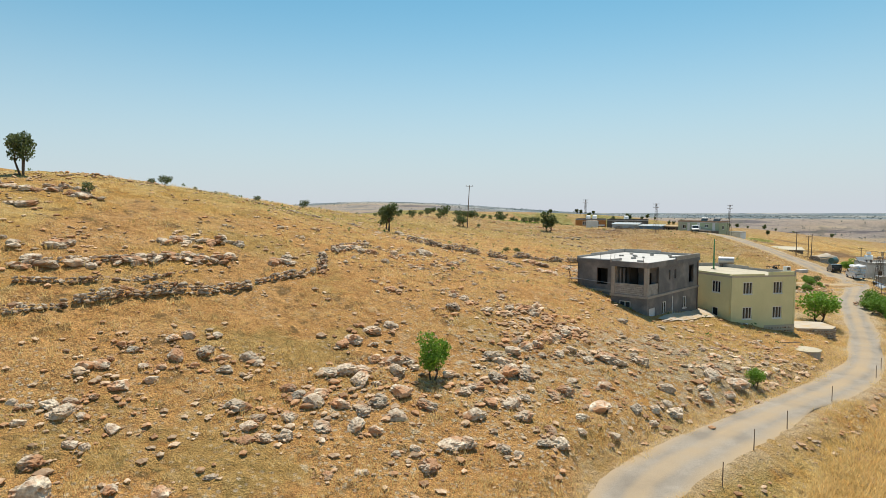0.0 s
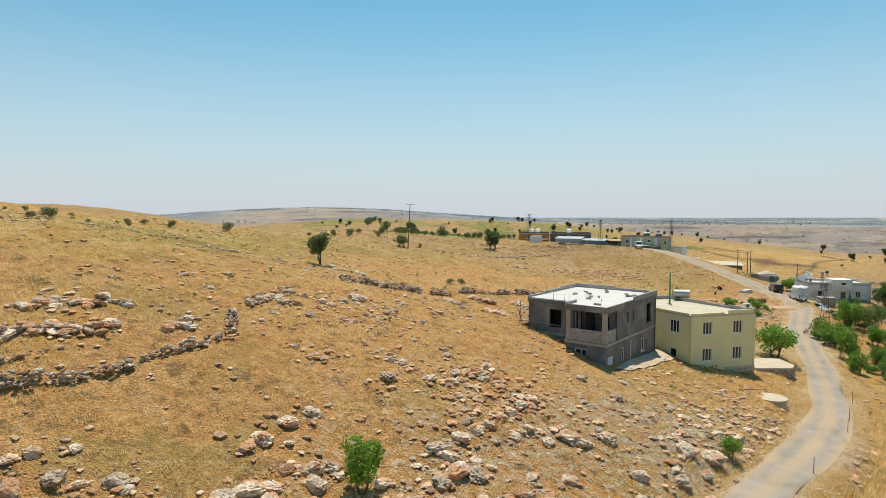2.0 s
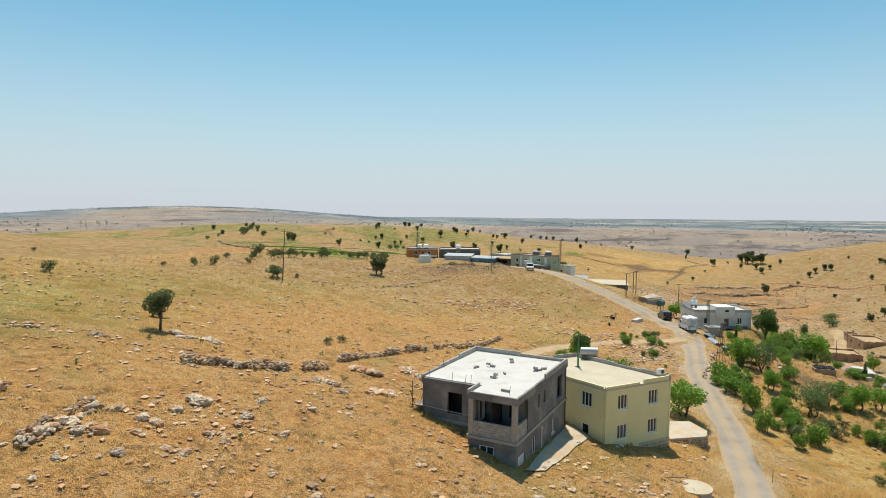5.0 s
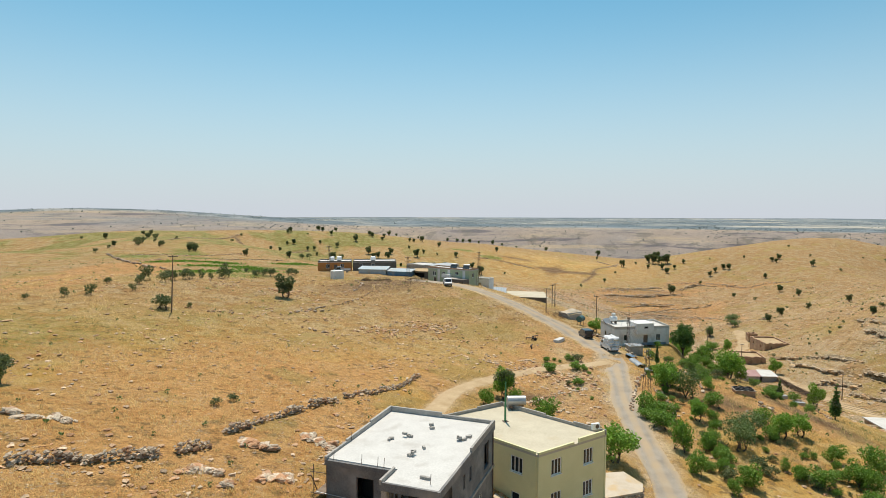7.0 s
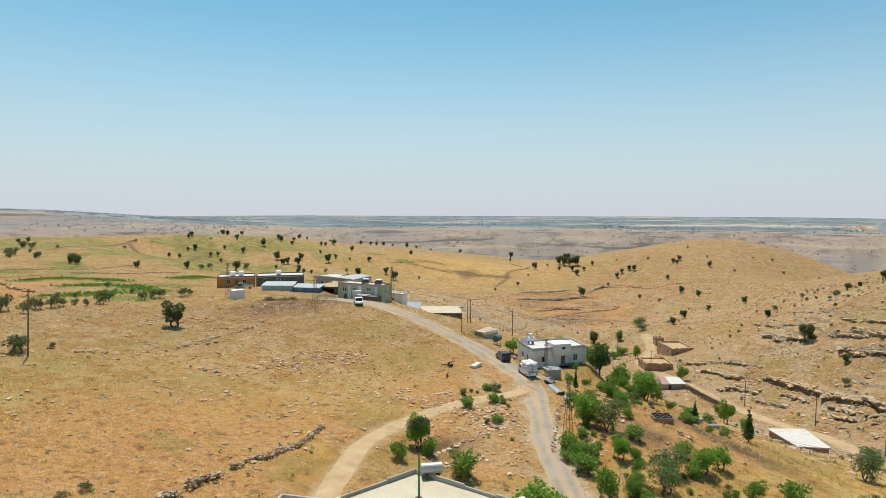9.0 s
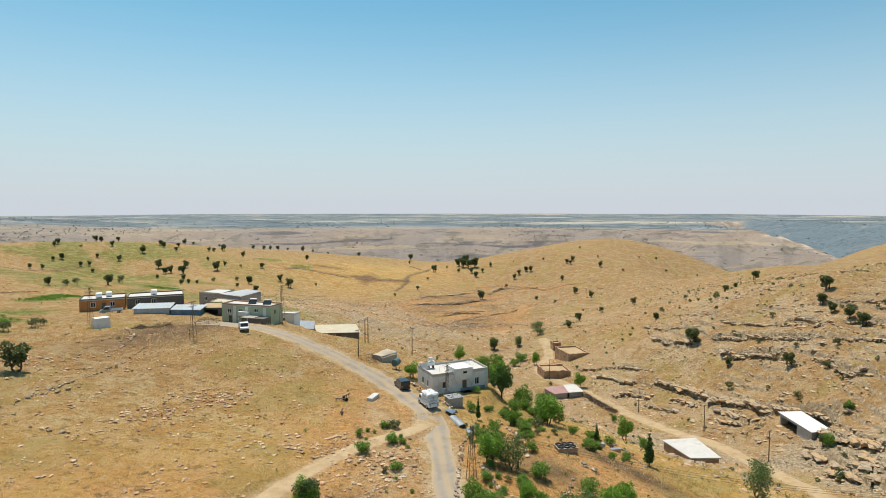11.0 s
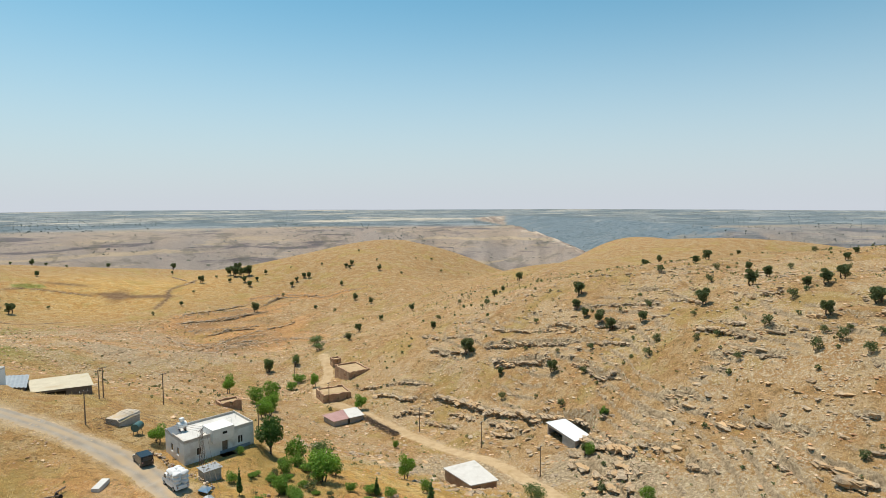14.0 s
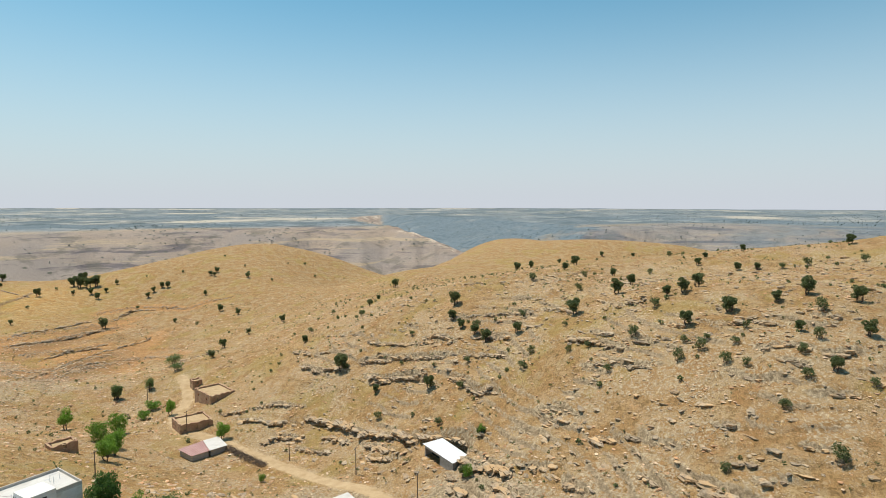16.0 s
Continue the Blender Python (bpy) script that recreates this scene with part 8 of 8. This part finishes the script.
keep = (fbm(x / 25, y / 25, 95, 3) > 0.48) & (wr.random(n) < 0.7)
for line, _, _ in ROADS:
    keep &= near_line(x, y, line)[0] > 4
x, y = x[keep], y[keep]
leafy_stuff("hillside_scrub", "low olive-green scrub dotted over the stony hillside", np.stack([x, y, ground_z(x, y) - 0.1, 0.45 + 0.9 * wr.random(len(x)) ** 2], 1), M_LEAF_OAK, 0.15, 60, wr, "scrub")

vx, vy = [], []
for pts in VINE_ROWS[:6]:
    line = spline([(*p, 0) for p in pts], 1.0)
    k = wr.integers(0, len(line), len(line) * 14)
    vx.append(line[k, 0] + 2.2 * wr.normal(size=len(k)))
    vy.append(line[k, 1] + 2.2 * wr.normal(size=len(k)))
x, y = np.concatenate(vx), np.concatenate(vy)
leafy_stuff("vineyard", "low green vines in the field behind the village", np.stack([x, y, ground_z(x, y) - 0.15, 0.3 + 0.35 * wr.random(len(x))], 1), M_LEAF_BRIGHT, 0.2, 40, wr, "vines")

n = 12000
x, y = wr.uniform(108, 340, n), wr.uniform(-10, 350, n)
keep = (fbm(x / 18, y / 18, 109, 3) > 0.44 + 0.1 * wr.normal(size=n)) & (wr.random(n) < 0.6)
for line, _, _ in ROADS:
    keep &= near_line(x, y, line)[0] > 3
x, y = x[keep], y[keep]
leafy_stuff("sage_tufts", "small grey-green tufts dotted over the stony valley", np.stack([x, y, ground_z(x, y) - 0.08, 0.3 + 0.6 * wr.random(len(x)) ** 2], 1), M_LEAF_OAK, 0.2, 14, wr, "scrub")
n = 4500
x, y = wr.uniform(-45, 110, n), wr.uniform(60, 330, n)
keep = (fbm(x / 14, y / 14, 111, 3) > 0.47 + 0.1 * wr.normal(size=n)) & (wr.random(n) < 0.5)
for line, _, _ in ROADS:
    keep &= near_line(x, y, line)[0] > 3
x, y = x[keep], y[keep]
leafy_stuff("field_tufts", "small dry green tufts in the golden field", np.stack([x, y, ground_z(x, y) - 0.08, 0.25 + 0.4 * wr.random(len(x)) ** 2], 1), M_LEAF_GREY, 0.2, 12, wr, "scrub")

# ---- field walls ----
wrng = random.Random(11)
for pts, h in ((((-24.8, 33.5), (-23.9, 34.5), (-22.9, 35.9)), 0.7), (((-22.5, 36.5), (-21.1, 38.0), (-19.3, 39.7), (-17.0, 41.4), (-14.2, 43.9)), 0.75), (((-14.0, 45.1), (-11.5, 47.8)), 0.55),
               (((-5.4, 74.7), (-3.5, 75.5), (-0.8, 75.6), (1.7, 76.6), (3.3, 77.4)), 0.8), (((4.7, 78.2), (6.9, 79.9)), 0.8), (((8.3, 82.8), (10.5, 84.4)), 0.7), (((10.9, 85.7), (13.7, 88.5), (16.2, 90.5)), 0.7), (((17.0, 91.6), (20.2, 94.1)), 0.7), (((21.5, 95.7), (25.9, 98.7), (30.1, 101.7), (34.0, 106.3)), 0.55)):
    stone_wall(pts, h, 0.6, 0.29, wrng, "dry-stone field wall of grey stones")
stone_wall([(-26.5, 36.6), (-24.5, 38.0), (-22.2, 39.9), (-20.3, 41.5), (-18.3, 44.0)], 0.35, 0.5, 0.3, wrng, "low tumbled dry-stone wall")
stone_wall([(-27.5, 38.9), (-25.0, 41.3), (-22.0, 43.6), (-18.0, 47.0)], 0.5, 0.5, 0.34, wrng, "broken dry-stone wall between outcrops")
stone_wall([(-10.8, 56.8), (-10.6, 59.4), (-9.8, 61.3), (-9.0, 63.3)], 0.45, 0.5, 0.32, wrng, "low tumbled row of grey stones")
stone_wall([(-10.5, 50.7), (-10.9, 52.7), (-11.2, 54.4)], 0.45, 0.5, 0.32, wrng, "low tumbled row of grey stones")
stone_wall([(-11.3, 48.8), (-10.8, 49.7)], 0.45, 0.5, 0.32, wrng, "low tumbled row of grey stones")
stone_wall([(-31.4, 70.7), (-30.0, 71.0), (-28.7, 71.9)], 0.35, 0.5, 0.36, wrng, "low tumbled row of grey stones on the crest")
stone_wall([(-28.1, 72.5), (-26.7, 73.7)], 0.35, 0.5, 0.36, wrng, "low tumbled row of grey stones on the crest")
stone_wall([(-25.1, 72.8), (-24.0, 76.8)], 0.35, 0.5, 0.36, wrng, "low tumbled row of grey stones on the crest")
stone_wall([(-20.7, 76.1), (-18.7, 76.8), (-17.1, 77.8)], 0.35, 0.5, 0.36, wrng, "low tumbled row of grey stones on the crest")
stone_wall([(-13.6, 77.9), (-12.0, 78.5)], 0.35, 0.5, 0.36, wrng, "low tumbled row of grey stones on the crest")
stone_wall([(-14.7, 62.6), (-13.8, 62.6)], 0.35, 0.5, 0.36, wrng, "low tumbled row of grey stones on the crest")
stone_wall([(-20.6, 55.1), (-19.8, 55.2)], 0.35, 0.5, 0.36, wrng, "low tumbled row of grey stones on the crest")
stone_wall([(-10.8, 56.5), (-9.5, 59.6), (-8.3, 63.1)], 0.4, 0.5, 0.36, wrng, "low tumbled row of grey stones")
for pts in (((-31, 304), (-18, 252), (-10, 222), (-3, 206)), ((313, 456), (300, 421), (296, 405))):
    stone_wall(pts, 0.6, 0.5, 1.1, wrng, "long low field wall of dark stones")
for pts in (((25, 150), (31, 155), (39, 163), (44, 170)), ((19, 143), (24, 148), (30, 151)), ((7, 141), (13, 141)), ((22, 135), (27, 130))):
    stone_wall(pts, 0.4, 0.6, 0.5, wrng, "low tumbled stone wall in the dry field")
for pts, h in ((((61.5, 95.2), (64.6, 98.9), (68.4, 102.8), (73.5, 108.1), (78.7, 111.7)), 0.5), (((71.2, 102.3), (69.4, 98.1), (67.8, 94.4), (64.2, 90.2)), 0.7), (((86.3, 112.8), (84.6, 108.8), (81.7, 103.6), (79.5, 100.5)), 0.5),
               (((101.2, 101.9), (101.8, 99.0), (98.0, 92.7)), 0.6), (((85.3, 94.9), (85.4, 92.9), (85.3, 91.0)), 0.6), (((81.2, 93.3), (76.6, 90.6), (74.0, 89.6)), 0.5)):
    stone_wall(pts, h, 0.6, 0.5, wrng, "tumbled stone terrace edge in the garden")
stone_wall([(84.6, 138.6), (83.4, 133.7), (82.6, 129.9), (82.2, 125.0), (82.4, 120.4)], 0.9, 0.5, 0.45, wrng, "low grey yard wall beside the road")
stone_wall([(-10.2, 50.1), (-11.0, 53.9)], 0.45, 0.5, 0.36, wrng, "short tumbled stone wall")
for pts in (((40, 172), (44, 180), (44, 188)),):
    stone_wall(pts, 0.45, 0.6, 0.5, wrng, "low tumbled stone wall in the dry field")

# ---- boulders ----
# boulders: x, y, size
ROCKS_A = (
    (-20.0, 27.6, 0.7), (-19.3, 27.5, 0.8), (-18.3, 27.9, 1.1), (-18.6, 26.2, 0.8), (-17.4, 27.5, 1.4), (-16.5, 27.7, 0.7), (-17.7, 28.6, 0.9), (-17.0, 29.4, 0.7),
    (-15.0, 27.6, 0.9), (-15.8, 25.7, 0.8), (-15.2, 25.8, 0.7), (-16.7, 24.3, 1.2), (-15.3, 22.7, 2.2), (-12.8, 23.7, 1.0), (-10.8, 24.1, 1.2), (-9.2, 25.5, 0.6),
    (-18.6, 31.2, 1.4), (-18.1, 31.8, 1.3), (-18.0, 32.5, 0.7), (-17.3, 33.6, 0.8), (-18.1, 33.8, 0.7), (-16.1, 32.6, 0.8), (-15.1, 31.6, 1.1), (-15.2, 32.8, 0.8),
    (-14.9, 33.9, 1.2), (-13.6, 33.6, 0.8), (-15.8, 35.3, 1.0), (-15.1, 36.0, 1.1), (-13.7, 36.9, 0.9), (-13.5, 34.9, 1.5),
)
ROCKS_B = (
    (-12.5, 35.0, 1.0), (-11.8, 33.7, 1.0), (-11.1, 35.5, 1.6), (-10.5, 35.1, 0.9), (-16.3, 30.5, 1.1), (-8.1, 33.5, 1.3), (-7.2, 32.8, 1.2), (-6.3, 32.4, 1.6),
    (-6.2, 33.4, 1.5), (-4.9, 32.7, 1.3), (-6.3, 35.6, 1.4), (-5.3, 36.1, 1.8), (-4.4, 36.6, 1.4), (-4.3, 35.4, 1.6), (-3.3, 35.6, 0.9), (-3.9, 38.1, 1.1),
    (-2.8, 38.4, 1.5), (-2.3, 37.4, 1.5), (-1.8, 39.1, 1.3), (-1.2, 38.6, 0.9), (-1.7, 34.8, 1.7), (-0.1, 34.3, 1.4), (-2.8, 33.6, 1.5), (-3.6, 32.6, 1.3),
    (-1.7, 32.5, 1.5), (-3.7, 31.1, 1.3), (-2.6, 30.9, 1.1), (-5.4, 30.5, 1.6), (-7.2, 30.7, 1.2), (-6.9, 29.2, 1.2),
)
ROCKS_C = (
    (-7.8, 28.7, 1.0), (-8.6, 28.4, 1.1), (-8.9, 29.5, 1.2), (-8.7, 30.2, 0.9), (-9.9, 30.8, 1.4), (-10.4, 30.9, 0.8), (-5.1, 29.3, 0.6), (-0.4, 30.2, 0.8),
    (0.4, 29.1, 1.5), (-1.3, 29.6, 0.6), (-2.7, 27.6, 0.6), (-4.2, 27.0, 0.6), (-4.6, 42.1, 1.6), (-3.5, 43.4, 1.3), (-5.6, 40.3, 1.6), (-6.2, 39.4, 1.3),
    (3.9, 42.3, 1.6), (4.7, 41.7, 1.4), (5.4, 43.8, 1.5), (6.5, 45.0, 1.5), (7.5, 45.9, 1.3), (8.5, 47.1, 1.4), (9.3, 48.0, 1.4), (10.1, 49.2, 1.6),
    (11.0, 50.3, 1.4), (6.0, 45.9, 1.1), (11.3, 45.6, 1.3), (5.0, 40.3, 1.8), (6.2, 40.4, 1.6), (4.2, 39.2, 1.5),
)
ROCKS_D = (
    (4.5, 38.1, 0.9), (2.0, 36.6, 1.3), (2.7, 37.4, 1.3), (1.0, 38.3, 1.1), (13.0, 46.3, 1.8), (13.8, 46.0, 1.5), (11.8, 41.9, 1.4), (15.8, 47.3, 1.8),
    (15.4, 48.0, 1.1), (8.7, 39.3, 1.7), (7.9, 38.6, 1.1), (5.0, 36.3, 1.6), (5.9, 37.3, 1.1), (5.6, 35.1, 1.4), (3.6, 35.6, 1.1), (2.7, 34.0, 1.5),
    (9.3, 36.3, 1.2), (9.0, 34.9, 0.9), (7.1, 34.2, 1.0), (7.5, 33.2, 1.3), (6.6, 32.8, 1.0), (4.2, 31.5, 1.0), (5.0, 31.4, 0.8), (1.5, 31.1, 1.6),
    (2.1, 31.3, 1.3), (13.3, 39.3, 1.1), (14.3, 38.9, 1.0), (16.5, 41.2, 1.6), (16.1, 41.7, 1.0), (16.7, 43.8, 1.5),
)
ROCKS_E = (
    (21.7, 48.2, 2.1), (23.8, 48.9, 2.1), (20.0, 44.9, 1.7), (22.4, 46.7, 1.3), (10.7, 38.2, 1.9), (11.1, 36.0, 1.1), (14.9, 40.4, 1.0), (10.2, 46.5, 1.2),
    (9.1, 45.3, 1.0), (7.7, 44.2, 0.9), (23.6, 55.9, 1.1), (21.0, 52.8, 1.2), (19.3, 55.4, 1.2), (8.4, 55.1, 1.4), (5.7, 52.3, 1.5), (7.2, 53.1, 1.5),
    (0.7, 53.1, 1.1), (1.7, 52.5, 1.0), (-4.4, 49.9, 1.1), (16.8, 57.7, 1.2), (-2.8, 66.0, 1.9), (-4.1, 64.1, 1.3), (-4.7, 61.6, 1.1), (-5.5, 59.9, 1.0),
    (-13.6, 51.3, 1.4), (-13.7, 49.8, 0.9), (-7.4, 59.3, 1.4), (-5.9, 57.3, 1.0), (-5.7, 62.0, 1.1), (0.6, 64.9, 1.2),
)
ROCKS_F = (
    (1.4, 68.3, 1.2), (0.1, 63.3, 1.1), (-1.6, 61.3, 0.9), (-0.4, 60.8, 0.9), (0.8, 52.4, 0.9), (1.8, 52.7, 1.1), (-4.3, 50.1, 1.0), (-5.9, 50.7, 0.7),
    (7.1, 53.1, 1.9), (5.2, 55.8, 0.9), (0.9, 49.4, 1.7), (7.9, 52.4, 1.3), (3.7, 50.4, 1.2), (6.0, 51.3, 1.1), (-7.5, 62.8, 1.0), (-8.5, 59.1, 1.0),
    (-3.6, 58.7, 0.8), (-2.5, 58.6, 0.9), (3.3, 62.9, 1.0), (8.1, 73.0, 1.3), (5.2, 67.8, 0.9), (-8.7, 56.2, 0.8), (-9.0, 53.9, 0.6), (-3.8, 55.4, 0.7),
    (-1.3, 54.7, 0.7), (2.6, 57.4, 0.6), (-14.3, 58.5, 0.8), (-16.9, 60.0, 0.8), (-14.3, 63.3, 0.8),
)
ROCKS = ROCKS_A + ROCKS_B + ROCKS_C + ROCKS_D + ROCKS_E + ROCKS_F

brng = random.Random(17)
crumbs = []
for x, y, size in ROCKS:
    if near_line(np.array([x]), np.array([y]), ROADS[0][0])[0][0] < 2.6 + size / 2:
        continue
    boulder(x, y, size * 0.7, brng, "large weathered limestone boulder with rusty stains" if size > 1.1 else "weathered grey limestone boulder lying in dry grass")
    for k in range(brng.choice((7, 10, 13))):
        crumbs.append((x + brng.gauss(0, 0.7 * size), y + brng.gauss(0, 0.7 * size), 0.1 + 0.3 * size * brng.random() ** 2))
for k in range(420):
    x, y = brng.uniform(-6, 38), brng.uniform(40, 66)
    clump = fbm(np.array([x / 4.5]), np.array([y / 4.5]), 119, 2)[0]
    if clump < 0.56 or abs((y - 44) - 0.85 * (x - 14)) > 13 or near_line(np.array([x]), np.array([y]), ROADS[0][0])[0][0] < 4 or math.hypot(x - 20, y - 70) < 9:
        continue
    boulder(x, y, brng.uniform(0.3, 0.85), brng, "low pale limestone crag sunk in the dry slope", 0.6)
crumbs = np.array(crumbs)
loose_stones("rubble", "broken limestone rubble round the boulders", crumbs[:, 0], crumbs[:, 1], crumbs[:, 2], np.random.default_rng(5), M_STONES, 0.8)

# ---- rock ledges ----
OUTCROPS = (
    ((-28.2, 37.5), (-27.5, 38.7), (-26.7, 39.7)),
    ((-25.6, 40.8), (-24.6, 41.5)),
    ((-23.8, 42.2), (-22.4, 42.8), (-21.5, 44.2)),
    ((-20.8, 45.1), (-19.0, 45.9), (-17.0, 47.6)),
    ((-30.5, 40.4), (-29.5, 40.5)),
    ((-28.3, 42.0), (-27.3, 42.7)),
    ((-22.1, 47.6), (-21.0, 49.3)),
    ((-20.2, 49.6), (-17.8, 51.2)),
    ((-10.9, 57.2), (-9.4, 60.9)),
    ((-37.0, 51.9), (-35.3, 52.8)),
    ((-33.8, 53.2), (-32.2, 53.7)),
    ((-14.1, 49.5), (-13.1, 50.3)),
    ((-39.4, 51.8), (-37.8, 51.9)),
    ((-36.4, 54.7), (-34.0, 55.2)),
    ((-35.4, 47.1), (-34.3, 47.3)),
    ((4.8, 74.6), (6.1, 75.4), (8.1, 75.2)), ((9.6, 81.3), (11.4, 80.2)), ((15.4, 83.5), (17.2, 80.6)), ((-8.1, 84.7), (-3.8, 84.1)), ((10.5, 74.9), (12.2, 74.8)),
)
lrng = np.random.default_rng(41)
joined_rows = []
for k, (h, line) in enumerate(LEDGE_LINES):
    rows = rock_ledge(line, h, lrng)
    if h >= 1.3:
        ledge_thing(rows, "broken ledge of pale bedded limestone on the hillside")
    else:
        joined_rows.append(rows)
for line in (((46, 98), (52, 101), (58, 103.5), (62, 104)), ((43, 93.5), (47, 95), (51, 96))):
    outcrop(line, brng, "crumbling earth bank with rubble beside the track", 0.55)
for line in OUTCROPS:
    outcrop(line, brng)
rows = [np.concatenate(c) for c in zip(*joined_rows)]
v, f = blocks(*rows, lrng, 0.5)
stuff_mesh("low_ledges", "thin limestone ledges along the contours of the hillside", v, f, M_LEDGE, "rock")

# ---- loose stones and grass ----
sr = np.random.default_rng(12)


def scatter(n, x0, x1, y0, y1, scale, seed, cut, clear=3.0):
    x, y = sr.uniform(x0, x1, n), sr.uniform(y0, y1, n)
    keep = fbm(x / scale, y / scale, seed, 3) > cut + 0.12 * sr.normal(size=n)
    for line, half, _ in ROADS:
        keep &= near_line(x, y, line)[0] > half + 0.3
    return x[keep], y[keep]


x, y = scatter(22000, -45, 48, 16, 80, 5, 81, 0.52)
loose_stones("slope_stones", "loose pale stones strewn over the slope", x, y, 0.06 + 0.42 * sr.random(len(x)) ** 4, sr, M_STONES)
x, y = scatter(22000, -45, 75, 60, 190, 10, 83, 0.57)
loose_stones("field_stones", "loose pale stones strewn over the field", x, y, 0.09 + 0.5 * sr.random(len(x)) ** 4, sr, M_STONES)
x, y = scatter(20000, 108, 270, -5, 150, 8, 85, 0.5)
loose_stones("hillside_stones", "loose limestone pieces strewn over the stepped hillside", x, y, 0.13 + 0.65 * sr.random(len(x)) ** 3, sr, M_STONES, 0.5)
x, y = scatter(6500, 112, 240, -5, 150, 11, 85, 0.53)
bedrock("bedrock_slabs", "flat broken slabs of pale bedrock in the hillside", x, y, 0.3 + 1.0 * sr.random(len(x)) ** 3, sr, 0.3)
x, y = sr.uniform(105, 262, 50000), sr.uniform(-2, 290, 50000)
zz = rolling(x, y)
_, bed = ledges(x, y, zz)
f = strata(x, y, zz)
ok = (bed > 0.4) & (f > 0.84) & (fbm(x / 14, y / 14, 35, 3) > 0.58) & (sr.random(50000) < 0.3)
for line, half, _ in ROADS:
    ok &= near_line(x, y, line)[0] > half + 1.0
bedrock("ledge_blocks", "broken limestone ledges stepping down the hillside", x[ok], y[ok], 0.25 + 0.5 * sr.random(ok.sum()) ** 2, sr, 0.42)
vx, vy = [], []
for line, wide, r, b in EARTH_BANDS:
    n = len(line) * (9 if wide > 3 else 2)
    k = sr.integers(0, len(line), n)
    vx.append(line[k, 0] + sr.normal(size=n) * (1.1 if wide > 3 else 0.6))
    vy.append(line[k, 1] + sr.normal(size=n) * (1.6 if wide > 3 else 0.6))
x, y = np.concatenate(vx), np.concatenate(vy)
loose_stones("terrace_rubble", "rubble of brown stones along the eroded red terraces", x, y, 0.3 + 0.8 * sr.random(len(x)) ** 2, sr, M_LEDGE, 0.6)
x, y = scatter(6000, 125, 225, 215, 345, 9, 89, 0.5)
loose_stones("bank_stones", "grey stones littering the bank behind the sheds", x, y, 0.2 + 0.8 * sr.random(len(x)) ** 3, sr, M_STONES, 0.5)
x, y = scatter(17000, 100, 340, 130, 350, 12, 87, 0.5)
loose_stones("valley_stones", "pale stones strewn over the valley sides", x, y, 0.2 + 0.9 * sr.random(len(x)) ** 3, sr, M_STONES, 0.5)
for cx, cy, n, r in ((46, 140, 260, 4.5), (37, 136, 120, 3), (56, 117, 160, 4), (60, 109, 200, 4), (30, 54, 420, 6), (24, 168, 120, 3), (8, 50, 260, 4)):
    x, y = cx + sr.normal(size=n) * r, cy + sr.normal(size=n) * r * 0.6
    ok = near_line(x, y, ROADS[0][0])[0] > 2.8
    loose_stones("stone_heap", "heap of cleared grey field stones", x[ok], y[ok], 0.18 + 0.5 * sr.random(ok.sum()) ** 2.5, sr, M_STONES, 0.75)
x, y = scatter(36000, -45, 75, 16, 90, 5, 97, 0.52)
grass("dry_grass", "tufts of dry golden grass on the slope", x, y, 0.07 + 0.15 * sr.random(len(x)), M_STRAW, sr, 8)
x, y = scatter(30000, -36, 46, 18, 76, 4, 107, 0.55)
grass("tall_grass", "clumps of tall dry golden grass between the stones", x, y, 0.15 + 0.35 * sr.random(len(x)) ** 2, M_STRAW, sr, 12, 0.4, 1.3)
x, y = scatter(26000, -45, 110, 80, 200, 8, 98, 0.46)
grass("field_grass", "dry golden grass over the field", x, y, 0.25 + 0.35 * sr.random(len(x)), M_STRAW, sr, 5, 0.5, 1.5)
x, y = sr.uniform(8, 60, 30000), sr.uniform(14, 66, 30000)
dd, _ = near_line(x, y, ROADS[0][0])
south = (x - y * 0.9) > -9
ok = (dd > 2.6) & south & (dd < 26)
grass("verge_grass", "tall dry grass along the road verge", x[ok], y[ok], 0.3 + 0.4 * sr.random(ok.sum()), M_STRAW, sr, 10, 0.45, 1.5)
edge = ROADS[0][0]
k = sr.integers(1, len(edge) - 1, 9000)
across = np.stack([edge[k + 1, 1] - edge[k - 1, 1], edge[k - 1, 0] - edge[k + 1, 0]], 1)
across /= np.linalg.norm(across, axis=1)[:, None]
off = sr.choice((-1.0, 1.0), 9000) * (1.9 + np.abs(sr.normal(size=9000)) * 0.7)
x, y = edge[k, 0] + across[:, 0] * off + 0.4 * sr.normal(size=9000), edge[k, 1] + across[:, 1] * off + 0.4 * sr.normal(size=9000)
ok = (fbm(x / 4, y / 4, 113, 3) > 0.47) & (y < 112)
grass("roadside_grass", "short dry grass creeping over the road's edge", x[ok], y[ok], 0.12 + 0.25 * sr.random(ok.sum()), M_STRAW, sr, 9, 0.35, 1.3)
x, y = scatter(4000, 70, 125, 70, 130, 5, 99, 0.56)
grass("garden_weeds", "green weeds and herbs in the garden", x, y, 0.25 + 0.5 * sr.random(len(x)), M_HERB, sr, 6, 0.4)
x, y = scatter(1500, -45, 60, 18, 130, 7, 101, 0.58)
grass("hillside_herbs", "sparse green herbs on the slope", x, y, 0.2 + 0.3 * sr.random(len(x)), M_HERB, sr, 7, 0.35)
x, y = scatter(14000, 115, 270, -5, 260, 9, 103, 0.45)
grass("hillside_grass", "dry grass between the ledges", x, y, 0.3 + 0.4 * sr.random(len(x)), M_STRAW, sr, 5, 0.7, 1.5)
